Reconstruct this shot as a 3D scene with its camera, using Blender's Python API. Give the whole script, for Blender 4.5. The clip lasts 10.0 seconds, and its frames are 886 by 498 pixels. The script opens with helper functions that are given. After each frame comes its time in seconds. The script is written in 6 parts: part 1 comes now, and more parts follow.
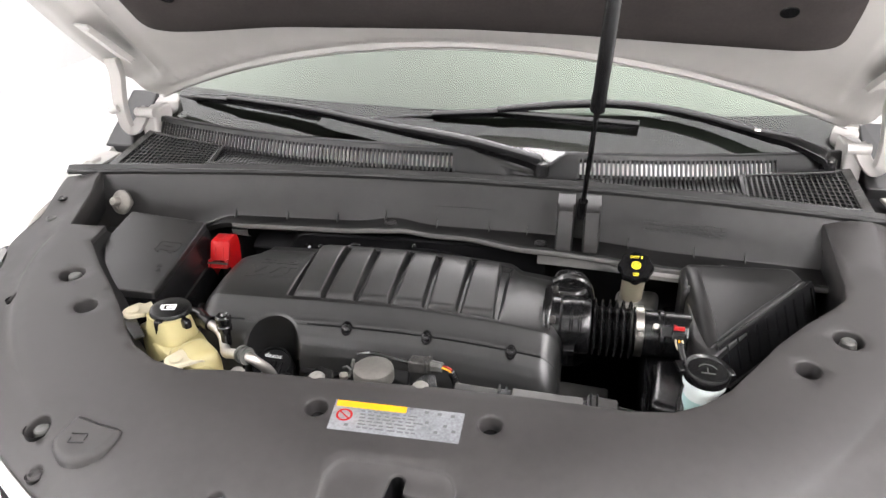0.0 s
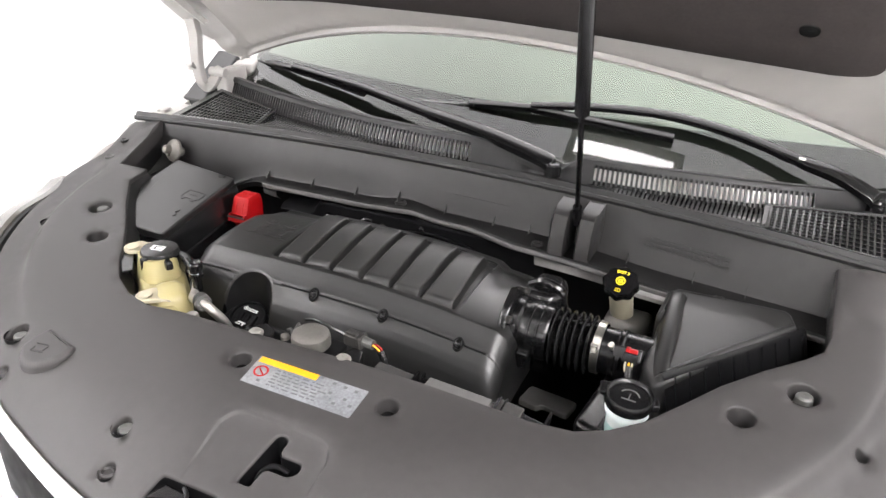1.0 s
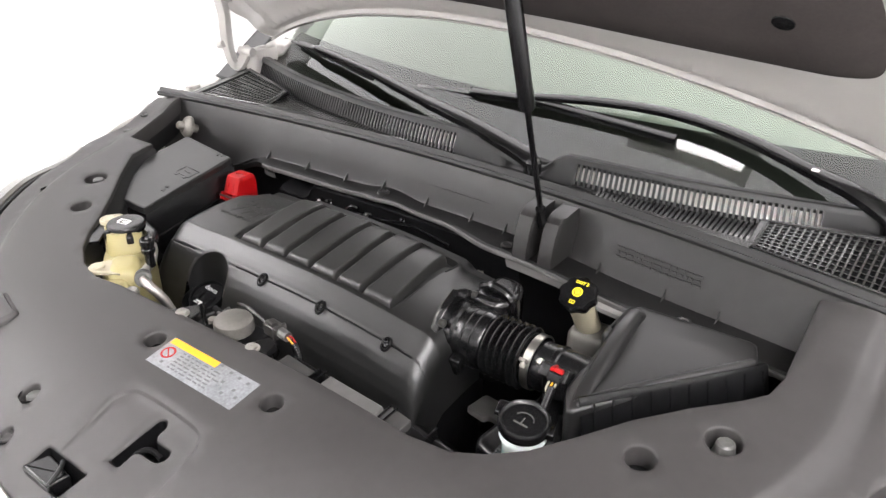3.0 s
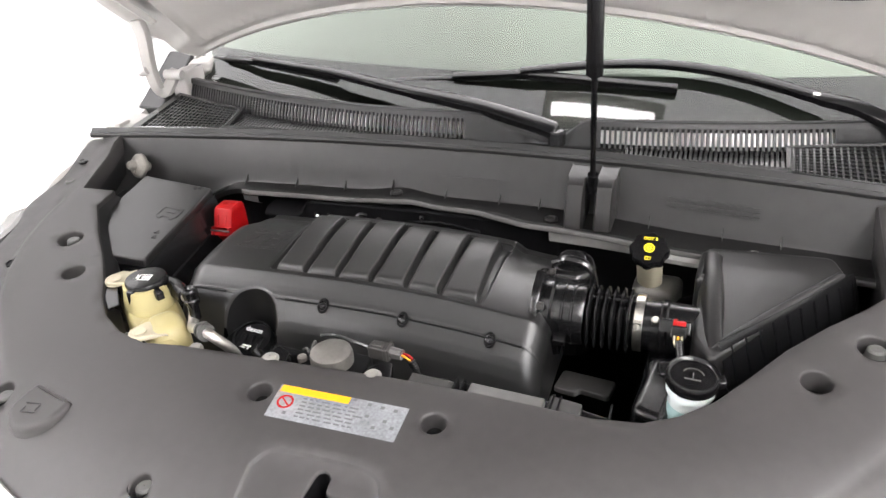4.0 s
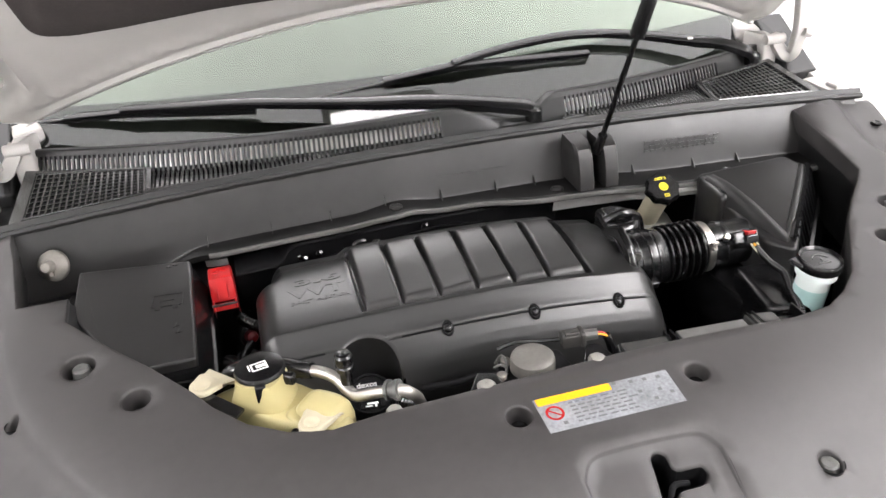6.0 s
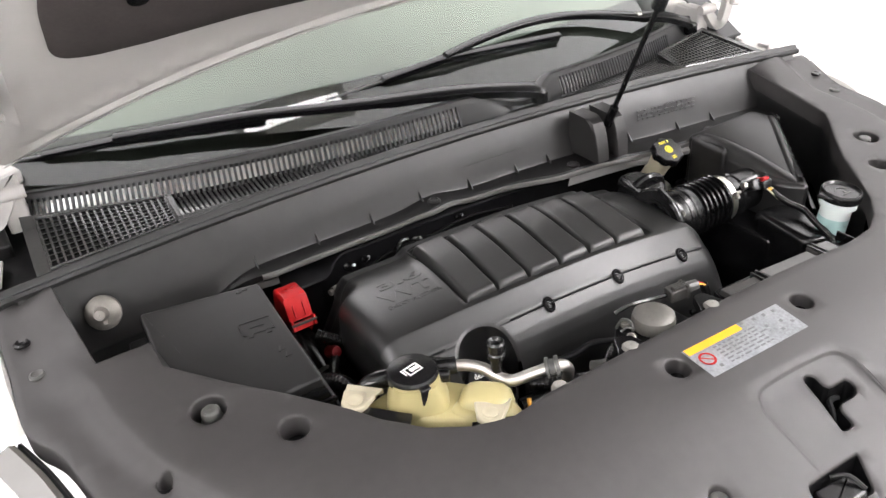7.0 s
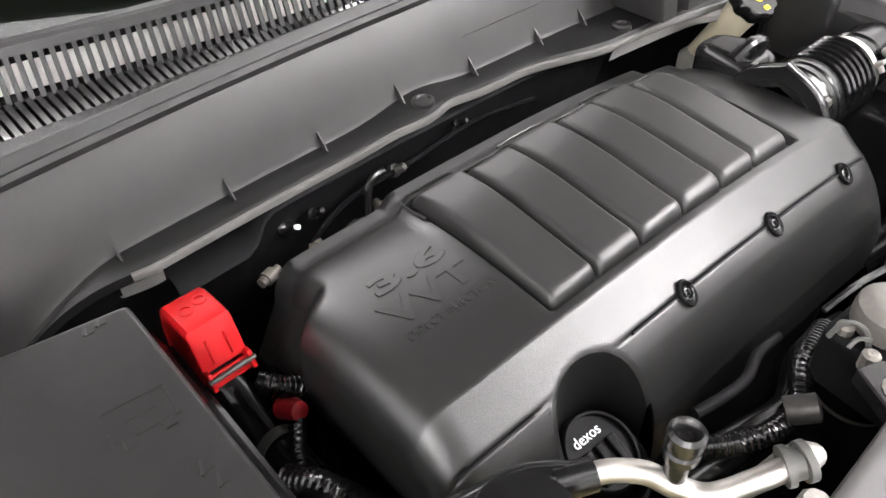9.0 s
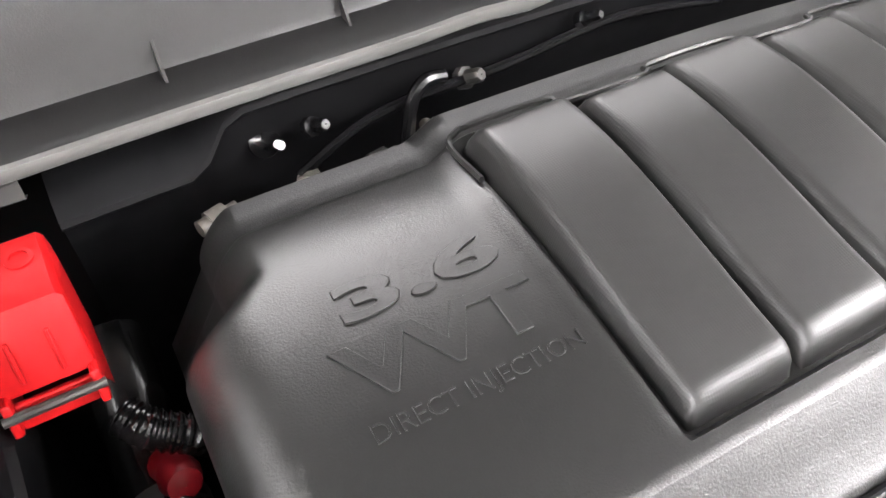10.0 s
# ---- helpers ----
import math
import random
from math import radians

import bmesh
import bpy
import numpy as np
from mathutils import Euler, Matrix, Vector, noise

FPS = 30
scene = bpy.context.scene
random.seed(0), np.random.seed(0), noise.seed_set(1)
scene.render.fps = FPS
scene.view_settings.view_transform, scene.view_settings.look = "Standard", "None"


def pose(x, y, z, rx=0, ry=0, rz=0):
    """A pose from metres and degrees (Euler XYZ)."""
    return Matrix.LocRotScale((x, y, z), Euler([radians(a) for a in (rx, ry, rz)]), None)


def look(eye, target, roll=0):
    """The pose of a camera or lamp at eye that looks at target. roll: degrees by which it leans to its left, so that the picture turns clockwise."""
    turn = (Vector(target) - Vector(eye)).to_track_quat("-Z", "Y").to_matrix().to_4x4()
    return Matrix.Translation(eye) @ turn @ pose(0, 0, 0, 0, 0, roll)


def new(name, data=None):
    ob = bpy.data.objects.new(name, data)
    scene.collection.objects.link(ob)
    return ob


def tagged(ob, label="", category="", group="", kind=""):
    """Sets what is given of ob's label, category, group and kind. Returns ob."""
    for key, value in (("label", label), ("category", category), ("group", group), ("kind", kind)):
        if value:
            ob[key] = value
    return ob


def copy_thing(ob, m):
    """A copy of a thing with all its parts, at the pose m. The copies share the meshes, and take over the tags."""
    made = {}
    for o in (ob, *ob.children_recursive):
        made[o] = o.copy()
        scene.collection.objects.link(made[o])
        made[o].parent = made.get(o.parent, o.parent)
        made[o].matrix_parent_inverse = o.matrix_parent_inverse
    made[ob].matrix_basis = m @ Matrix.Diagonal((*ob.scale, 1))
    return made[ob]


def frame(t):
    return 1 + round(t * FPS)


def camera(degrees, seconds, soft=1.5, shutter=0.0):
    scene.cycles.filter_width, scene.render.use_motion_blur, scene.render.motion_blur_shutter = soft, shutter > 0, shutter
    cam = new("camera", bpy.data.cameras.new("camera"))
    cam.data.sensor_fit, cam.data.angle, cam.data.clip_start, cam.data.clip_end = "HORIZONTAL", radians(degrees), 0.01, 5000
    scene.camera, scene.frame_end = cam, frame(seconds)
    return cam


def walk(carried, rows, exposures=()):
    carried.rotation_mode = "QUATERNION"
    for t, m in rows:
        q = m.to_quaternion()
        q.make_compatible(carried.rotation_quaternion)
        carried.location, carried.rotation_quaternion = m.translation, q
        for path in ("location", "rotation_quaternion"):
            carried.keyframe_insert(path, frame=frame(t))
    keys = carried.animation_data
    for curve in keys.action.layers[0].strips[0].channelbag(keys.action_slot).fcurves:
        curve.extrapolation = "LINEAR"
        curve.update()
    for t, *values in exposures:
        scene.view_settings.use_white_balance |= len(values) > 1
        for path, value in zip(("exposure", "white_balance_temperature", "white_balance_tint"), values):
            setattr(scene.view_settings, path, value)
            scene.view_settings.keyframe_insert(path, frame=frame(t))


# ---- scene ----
cam = camera(59.0, 10.0)
PATH = [
    (0, (0.231, -1.067, 1.632), (-0.101, 0.685, 0.726), -0.5),
    (0.5, (0.382, -1.011, 1.627), (-0.143, 0.69, 0.715), 0.6),
    (1, (0.545, -0.978, 1.632), (-0.187, 0.634, 0.701), 1.9),
    (1.5, (0.687, -0.909, 1.635), (-0.23, 0.597, 0.69), 2.9),
    (2, (0.839, -0.769, 1.625), (-0.215, 0.634, 0.665), 3.8),
    (2.5, (0.89, -0.71, 1.627), (-0.211, 0.653, 0.662), 3.3),
    (3, (0.785, -0.759, 1.622), (-0.244, 0.656, 0.653), 0.6),
    (3.2, (0.716, -0.807, 1.622), (-0.247, 0.651, 0.65), -0.7),
    (4.3, (0.326, -0.932, 1.604), (-0.168, 0.726, 0.6), -4.5),
    (4.5, (0.262, -0.948, 1.611), (-0.136, 0.73, 0.599), -4.6),
    (5, (0.054, -0.986, 1.605), (-0.088, 0.73, 0.587), -4.3),
    (5.5, (-0.166, -1.0, 1.616), (-0.059, 0.718, 0.598), -4.3),
    (5.7, (-0.237, -0.975, 1.608), (-0.012, 0.735, 0.595), -4.1),
    (6.8, (-0.648, -0.816, 1.611), (0.109, 0.73, 0.592), -4.4),
    (7, (-0.724, -0.782, 1.608), (0.106, 0.723, 0.585), -4.6),
    (7.5, (-0.8, -0.65, 1.595), (0.18, 0.743, 0.548), -4.9),
    (8, (-0.786, -0.508, 1.555), (0.265, 0.776, 0.438), -4.7),
    (8.5, (-0.706, -0.376, 1.486), (0.336, 0.811, 0.259), -3.6),
    (9, (-0.581, -0.233, 1.387), (0.403, 0.898, 0.064), -1.4),
    (9.5, (-0.465, -0.116, 1.278), (0.394, 1.006, -0.138), 0.9),
    (10, (-0.394, -0.049, 1.206), (0.272, 1.106, -0.285), 1.8),
]
walk(cam, [(t, look(eye, target, roll)) for t, eye, target, roll in PATH],
     [(0, -0.02), (3.2, 0.0), (4.5, 0.09), (5.7, 0.09), (7.0, -0.07), (7.5, -0.1), (8.0, -0.02), (8.5, 0.3), (9.0, 0.72), (9.5, 1.1), (10.0, 1.2)])


# ---------------------------------------------------------------- light
world = bpy.data.worlds.new("world")
scene.world = world
world.use_nodes = True
world.node_tree.nodes["Background"].inputs[0].default_value = (1.0, 0.98, 0.95, 1)
world.node_tree.nodes["Background"].inputs[1].default_value = 0.25

LAMP = 22.0         # strength of the small ceiling lamps
PANEL = 38.0        # strength of the large unseen fill panels


# ---------------------------------------------------------------- materials
def mat(name, base, rough=0.5, metal=0.0, grain=0.0, scale=60.0, bump=0.0, bump_scale=600.0, spec=0.5, alpha=None, trans=0.0, tint=None, coat=0.0, dots=0.0):
    """A principled material: base colour varied at two scales, roughness varied, fine bump."""
    m = bpy.data.materials.new(name)
    m.use_nodes = True
    nt = m.node_tree
    b = nt.nodes["Principled BSDF"]
    b.inputs["Base Color"].default_value = (*base, 1)
    b.inputs["Roughness"].default_value = rough
    b.inputs["Metallic"].default_value = metal
    b.inputs["Specular IOR Level"].default_value = spec
    b.inputs["Transmission Weight"].default_value = trans
    b.inputs["Coat Weight"].default_value = coat
    co = nt.nodes.new("ShaderNodeTexCoord")
    if grain:
        big = nt.nodes.new("ShaderNodeTexNoise")
        big.inputs["Scale"].default_value = scale * 0.12
        big.inputs["Detail"].default_value = 4
        small = nt.nodes.new("ShaderNodeTexNoise")
        small.inputs["Scale"].default_value = scale
        small.inputs["Detail"].default_value = 5
        mixn = nt.nodes.new("ShaderNodeMath")
        mixn.operation = "ADD"
        ramp = nt.nodes.new("ShaderNodeMapRange")
        ramp.inputs["From Min"].default_value = 0.6
        ramp.inputs["From Max"].default_value = 1.4
        ramp.inputs["To Min"].default_value = 1 - grain
        ramp.inputs["To Max"].default_value = 1 + grain
        mul = nt.nodes.new("ShaderNodeVectorMath")
        mul.operation = "SCALE"
        mul.inputs[0].default_value = base
        rr = nt.nodes.new("ShaderNodeMapRange")
        rr.inputs["From Min"].default_value = 0.6
        rr.inputs["From Max"].default_value = 1.4
        rr.inputs["To Min"].default_value = max(0.02, rough * (1 - grain * 0.6))
        rr.inputs["To Max"].default_value = min(1, rough * (1 + grain * 0.6))
        nt.links.new(co.outputs["Object"], big.inputs["Vector"])
        nt.links.new(co.outputs["Object"], small.inputs["Vector"])
        nt.links.new(big.outputs["Fac"], mixn.inputs[0])
        nt.links.new(small.outputs["Fac"], mixn.inputs[1])
        nt.links.new(mixn.outputs[0], ramp.inputs["Value"])
        nt.links.new(mixn.outputs[0], rr.inputs["Value"])
        nt.links.new(ramp.outputs[0], mul.inputs["Scale"])
        nt.links.new(mul.outputs[0], b.inputs["Base Color"])
        nt.links.new(rr.outputs[0], b.inputs["Roughness"])
    if bump:
        n = nt.nodes.new("ShaderNodeTexNoise")
        n.inputs["Scale"].default_value = bump_scale
        n.inputs["Detail"].default_value = 3
        bp = nt.nodes.new("ShaderNodeBump")
        bp.inputs["Strength"].default_value = bump
        bp.inputs["Distance"].default_value = 0.001
        nt.links.new(co.outputs["Object"], n.inputs["Vector"])
        nt.links.new(n.outputs["Fac"], bp.inputs["Height"])
        nt.links.new(bp.outputs[0], b.inputs["Normal"])
    if dots:
        # fine moulded dimples, 1.2 mm apart
        v = nt.nodes.new("ShaderNodeTexVoronoi")
        v.inputs["Scale"].default_value = 820
        v.inputs["Randomness"].default_value = 0.12
        bp = nt.nodes.new("ShaderNodeBump")
        bp.inputs["Strength"].default_value = dots
        bp.inputs["Distance"].default_value = 0.0006
        nt.links.new(co.outputs["Object"], v.inputs["Vector"])
        nt.links.new(v.outputs["Distance"], bp.inputs["Height"])
        nt.links.new(bp.outputs[0], b.inputs["Normal"])
    return m


def glow(name, colour, strength):
    m = bpy.data.materials.new(name)
    m.use_nodes = True
    nt = m.node_tree
    e = nt.nodes.new("ShaderNodeEmission")
    e.inputs[0].default_value = (*colour, 1)
    e.inputs[1].default_value = strength
    nt.links.new(e.outputs[0], nt.nodes["Material Output"].inputs[0])
    return m


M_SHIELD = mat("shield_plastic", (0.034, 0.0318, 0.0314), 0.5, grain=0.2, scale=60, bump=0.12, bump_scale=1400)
M_COVER = mat("engine_cover_plastic", (0.0112, 0.0112, 0.011), 0.31, grain=0.12, scale=120, bump=0.2, bump_scale=1000, spec=0.55)
M_PANEL = mat("ribbed_cover_plastic", (0.021, 0.0208, 0.0204), 0.36, grain=0.1, scale=150, dots=0.14)
M_COWL = mat("cowl_plastic", (0.02, 0.02, 0.02), 0.26, grain=0.1, scale=80, spec=1.0)
M_BULK = mat("bulkhead_plastic", (0.0138, 0.0131, 0.0129), 0.4, grain=0.45, scale=34, bump=0.1, bump_scale=900)
M_LEDGE = mat("darkened_ledge", (0.0055, 0.0053, 0.0053), 0.55, grain=0.2, scale=60, bump=0.1, bump_scale=900, spec=0.3)
M_BLACK = mat("black_plastic", (0.005, 0.005, 0.0054), 0.24, grain=0.2, scale=90, bump=0.08, bump_scale=900)
# near-black of dark parts, also painted into gaps and recesses as shade
M_DEEP = mat("black_and_shade", (0.004, 0.004, 0.0045), 0.6, grain=0.4, scale=40, spec=0.15)
M_RUBBER = mat("rubber", (0.0065, 0.0065, 0.0068), 0.17, grain=0.2, scale=60)
M_SEAL = mat("seal_rubber", (0.012, 0.012, 0.012), 0.5, grain=0.2, scale=60)
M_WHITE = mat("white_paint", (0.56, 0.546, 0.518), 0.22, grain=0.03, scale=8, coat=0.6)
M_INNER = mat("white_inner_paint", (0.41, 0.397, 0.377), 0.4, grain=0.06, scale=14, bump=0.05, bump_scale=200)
M_PAD = mat("bonnet_felt", (0.042, 0.036, 0.0345), 0.95, grain=0.2, scale=160, bump=0.5, bump_scale=700, spec=0.1)
M_CREAM = mat("cream_plastic", (0.35, 0.305, 0.145), 0.42, grain=0.12, scale=25)
M_BEIGE = mat("beige_plastic", (0.44, 0.4, 0.29), 0.4, grain=0.1, scale=40)
M_TANK = mat("milky_tank", (0.17, 0.165, 0.15), 0.4, grain=0.1, scale=40)
M_RED = mat("red_plastic", (0.34, 0.0035, 0.005), 0.42, grain=0.08, scale=60, spec=0.3)
M_YELLOW = mat("yellow_print", (0.75, 0.62, 0.02), 0.5)
M_WPRINT = mat("white_print", (0.8, 0.8, 0.78), 0.5)
M_ALU = mat("aluminium", (0.52, 0.5, 0.465), 0.42, metal=1.0, grain=0.15, scale=120)
M_STEEL = mat("zinc_steel", (0.55, 0.53, 0.48), 0.32, metal=1.0, grain=0.2, scale=200)
M_DULL = mat("cast_metal", (0.21, 0.198, 0.178), 0.56, metal=0.6, grain=0.2, scale=200, bump=0.2, bump_scale=500)
M_LABEL = mat("label_paper", (0.2, 0.208, 0.22), 0.35, grain=0.4, scale=260)
M_ORANGE = mat("orange_print", (0.8, 0.35, 0.008), 0.4)
M_TAG = mat("yellow_plastic", (0.6, 0.3, 0.01), 0.45, grain=0.08, scale=60)
M_INK = mat("grey_print", (0.11, 0.11, 0.115), 0.5)
M_FLUID = mat("washer_bottle", (0.42, 0.62, 0.6), 0.35, grain=0.1, scale=30)
M_WALL = mat("white_wall", (0.64, 0.64, 0.635), 0.7, grain=0.02, scale=3)
M_FLOOR = mat("white_floor", (0.82, 0.82, 0.82), 0.35, grain=0.04, scale=5)
M_SILVER = mat("sunshade_foil", (0.4, 0.4, 0.38), 0.6, grain=0.1, scale=20)
M_DASH = mat("dashboard_vinyl", (0.6, 0.54, 0.5), 0.6, grain=0.2, scale=60)
M_RAIL = mat("primed_metal", (0.085, 0.083, 0.08), 0.45, grain=0.2, scale=60)
M_CAN = mat("actuator_can", (0.13, 0.124, 0.112), 0.45, metal=0.35, grain=0.2, scale=200, bump=0.15, bump_scale=500)
M_ZINC = mat("zinc_plate", (0.2, 0.19, 0.175), 0.45, grain=0.2, scale=200)
M_FRIT = mat("ceramic_border", (0.03, 0.028, 0.027), 0.6, grain=0.2, scale=40, spec=0.2)
M_PALE = mat("pale_primed_metal", (0.24, 0.235, 0.229), 0.45, grain=0.2, scale=60)
M_DUCT = mat("duct_paint", (0.74, 0.72, 0.69), 0.25, grain=0.05, scale=30, coat=0.5)
M_PIN = mat("grey_pin_plastic", (0.07, 0.07, 0.066), 0.4, grain=0.2, scale=150)
M_FOAM = mat("shroud_plastic", (0.045, 0.044, 0.043), 0.2, grain=0.3, scale=60)
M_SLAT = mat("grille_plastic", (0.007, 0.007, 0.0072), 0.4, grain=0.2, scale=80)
M_IRON = mat("dark_iron", (0.05, 0.048, 0.045), 0.45, metal=0.5, grain=0.4, scale=120, bump=0.2, bump_scale=400)
M_LID = mat("fuse_lid_plastic", (0.0125, 0.0122, 0.0122), 0.36, grain=0.2, scale=90, bump=0.1, bump_scale=900)
M_CHROME = mat("chrome", (0.75, 0.75, 0.75), 0.12, metal=1.0)
M_BEZEL = mat("headlamp_bezel", (0.1, 0.095, 0.085), 0.12, grain=0.1, scale=20, coat=1.0)
M_LENS = mat("headlamp_lens", (0.36, 0.35, 0.31), 0.08, grain=0.05, scale=20, coat=1.0)
M_BANK = glow("fill_light_panel", (1.0, 0.965, 0.975), PANEL)
M_SOFT = glow("ceiling_fill_glow", (1.0, 0.965, 0.975), 4.0)
M_REAR = glow("rear_fill_glow", (1.0, 0.965, 0.975), 22.0)
M_BAY = glow("bay_fill_glow", (1.0, 0.965, 0.975), 3.0)
M_LAMP = glow("lamp_panel", (1.0, 0.965, 0.975), LAMP)

M_GLASS = bpy.data.materials.new("windscreen_glass")
M_GLASS.use_nodes = True
_nt = M_GLASS.node_tree
_nt.nodes.remove(_nt.nodes["Principled BSDF"])
_gl = _nt.nodes.new("ShaderNodeBsdfGlossy")
_gl.inputs["Roughness"].default_value = 0.015
_tr = _nt.nodes.new("ShaderNodeBsdfTransparent")
_tr.inputs[0].default_value = (0.77, 0.86, 0.78, 1)
_fr = _nt.nodes.new("ShaderNodeFresnel")
_fr.inputs[0].default_value = 1.6
_mx = _nt.nodes.new("ShaderNodeMixShader")
_nt.links.new(_fr.outputs[0], _mx.inputs[0])
_nt.links.new(_tr.outputs[0], _mx.inputs[1])
_nt.links.new(_gl.outputs[0], _mx.inputs[2])
_nt.links.new(_mx.outputs[0], _nt.nodes["Material Output"].inputs[0])


# ---------------------------------------------------------------- mesh helpers
def part(name, bm, material, parent=None, label="", smooth=35):
    me = bpy.data.meshes.new(name)
    if isinstance(bm, tuple):
        me.from_pydata(bm[0], [], bm[1])
    else:
        bmesh.ops.recalc_face_normals(bm, faces=bm.faces)
        bm.to_mesh(me)
        bm.free()
    for m in (material if isinstance(material, (list, tuple)) else [material]):
        me.materials.append(m)
    if smooth:
        me.polygons.foreach_set("use_smooth", [True] * len(me.polygons))
        me.set_sharp_from_angle(angle=radians(smooth))
    ob = new(name, me)
    if parent:
        ob.parent = parent
        ob.matrix_parent_inverse = Matrix.Translation(-parent.location)
    if label:
        ob["label"] = label
    return ob


def thing(name, at, label, category, group="", kind=""):
    ob = new(name)
    ob.location = at
    ob.empty_display_size = 0.02
    return tagged(ob, label, category, group, kind)


def spline(pts, n=6, closed=False):
    """Catmull-Rom through the points (2D or 3D)."""
    P = [Vector(p) for p in pts]
    k = len(P)
    out = []
    for i in range(k if closed else k - 1):
        p0, p1, p2, p3 = (P[(i + d) % k] if closed else P[min(max(i + d, 0), k - 1)] for d in (-1, 0, 1, 2))
        for s in range(n):
            t = s / n
            out.append(0.5 * ((2 * p1) + (p2 - p0) * t + (2 * p0 - 5 * p1 + 4 * p2 - p3) * t * t + (3 * p1 - p0 - 3 * p2 + p3) * t ** 3))
    if not closed:
        out.append(P[-1].copy())
    return out


def add_grid(bm, rows, close_u=False, close_v=False, mi=0):
    """Quads over a list of rows of points."""
    vs = [[bm.verts.new(p) for p in r] for r in rows]
    nu, nv = len(vs), len(vs[0])
    for i in range(nu if close_u else nu - 1):
        for j in range(nv if close_v else nv - 1):
            a, b, c, d = vs[i][j], vs[(i + 1) % nu][j], vs[(i + 1) % nu][(j + 1) % nv], vs[i][(j + 1) % nv]
            f = bm.faces.new((a, b, c, d))
            f.material_index = mi
    return vs


def add_tube(bm, pts, r, seg=12, caps=True, mi=0):
    """A round tube; r may be a number or one value a point."""
    P = [Vector(p) for p in pts]
    rs = r if isinstance(r, (list, tuple)) else [r] * len(P)
    rows, side = [], None
    for i, p in enumerate(P):
        d = (P[min(i + 1, len(P) - 1)] - P[max(i - 1, 0)]).normalized()
        if side is None:
            side = d.orthogonal().normalized()
        side = (side - d * side.dot(d)).normalized()
        up = d.cross(side)
        rows.append([p + (side * math.cos(a) + up * math.sin(a)) * rs[i] for a in (2 * math.pi * k / seg for k in range(seg))])
    vs = add_grid(bm, rows, close_v=True, mi=mi)
    if caps:
        bm.faces.new(vs[0][::-1]).material_index = mi
        bm.faces.new(vs[-1]).material_index = mi
    return vs


def add_lathe(bm, prof, m=None, seg=28, mi=0, wave=None):
    """Turns a profile of (radius, height) round z, then moves it by m. wave(angle) scales the radius."""
    m = m or Matrix()
    rows = [[m @ Vector((max(r, 1e-5) * (wave(a) if wave else 1) * math.cos(a), max(r, 1e-5) * (wave(a) if wave else 1) * math.sin(a), h)) for a in (2 * math.pi * k / seg for k in range(seg))] for r, h in prof]
    return add_grid(bm, rows, close_v=True, mi=mi)


def add_box(bm, size, m=None, bevel=0.0, mi=0):
    m = m or Matrix()
    x, y, z = (s / 2 for s in size)
    if bevel <= 0:
        vs = [bm.verts.new(m @ Vector(p)) for p in ((-x, -y, -z), (x, -y, -z), (x, y, -z), (-x, y, -z), (-x, -y, z), (x, -y, z), (x, y, z), (-x, y, z))]
        for f in ((3, 2, 1, 0), (4, 5, 6, 7), (0, 1, 5, 4), (1, 2, 6, 5), (2, 3, 7, 6), (3, 0, 4, 7)):
            bm.faces.new([vs[i] for i in f]).material_index = mi
        return
    add_prism(bm, [(-x, -y), (x, -y), (x, y), (-x, y)], -z, z, bevel, m, mi, corner=bevel)


def round_corners(poly, r, n=4):
    out = []
    k = len(poly)
    for i in range(k):
        p, a, b = Vector(poly[i]), Vector(poly[i - 1]), Vector(poly[(i + 1) % k])
        u, v = (a - p), (b - p)
        q = min(r, u.length * 0.45, v.length * 0.45)
        s, e = p + u.normalized() * q, p + v.normalized() * q
        for t in range(n + 1):
            w = t / n
            out.append((1 - w) ** 2 * s + 2 * w * (1 - w) * p + w * w * e)
    return out


def inset(poly, d):
    """Moves a counter-clockwise outline inwards by d."""
    P = [Vector(p) for p in poly]
    out = []
    for i in range(len(P)):
        e1, e2 = (P[i] - P[i - 1]), (P[(i + 1) % len(P)] - P[i])
        if e1.length < 1e-7:
            e1 = e2
        if e2.length < 1e-7:
            e2 = e1
        n1, n2 = Vector((-e1.y, e1.x)).normalized(), Vector((-e2.y, e2.x)).normalized()
        n = n1 + n2
        n = n / max(n.length_squared / 2, 0.4)
        out.append(P[i] + n * d)
    return out


def add_prism(bm, poly, z0, z1, bevel=0.0, m=None, mi=0, corner=0.0, lift=None):
    """An upright solid over an outline, with rounded corners and a rounded top edge. lift(x, y): added to the height of the top."""
    m = m or Matrix()
    P = [Vector(p) for p in poly]
    area = sum(P[i - 1].x * P[i].y - P[i].x * P[i - 1].y for i in range(len(P)))
    if area < 0:
        P = P[::-1]
    if corner:
        P = round_corners(P, corner)
    rings = [(P, z0)]
    if bevel:
        for k in range(4):
            a = k / 3 * math.pi / 2
            rings.append((inset(P, bevel * (1 - math.cos(a))), z1 - bevel + bevel * math.sin(a)))
        rings.append((inset(P, bevel * 1.15), z1))
    else:
        rings.append((P, z1))
    rows = [[m @ Vector((q.x, q.y, h + (lift(q.x, q.y) if lift and k else 0))) for q in ring] for k, (ring, h) in enumerate(rings)]
    vs = add_grid(bm, rows, close_v=True, mi=mi)
    bm.faces.new(vs[-1]).material_index = mi
    bm.faces.new(vs[0][::-1]).material_index = mi


def circle(x, y, r, n=20, squash=1.0, turn=0.0):
    c, s = math.cos(turn), math.sin(turn)
    return [(x + r * math.cos(a) * c - r * squash * math.sin(a) * s, y + r * math.cos(a) * s + r * squash * math.sin(a) * c) for a in (2 * math.pi * k / n for k in range(n))]


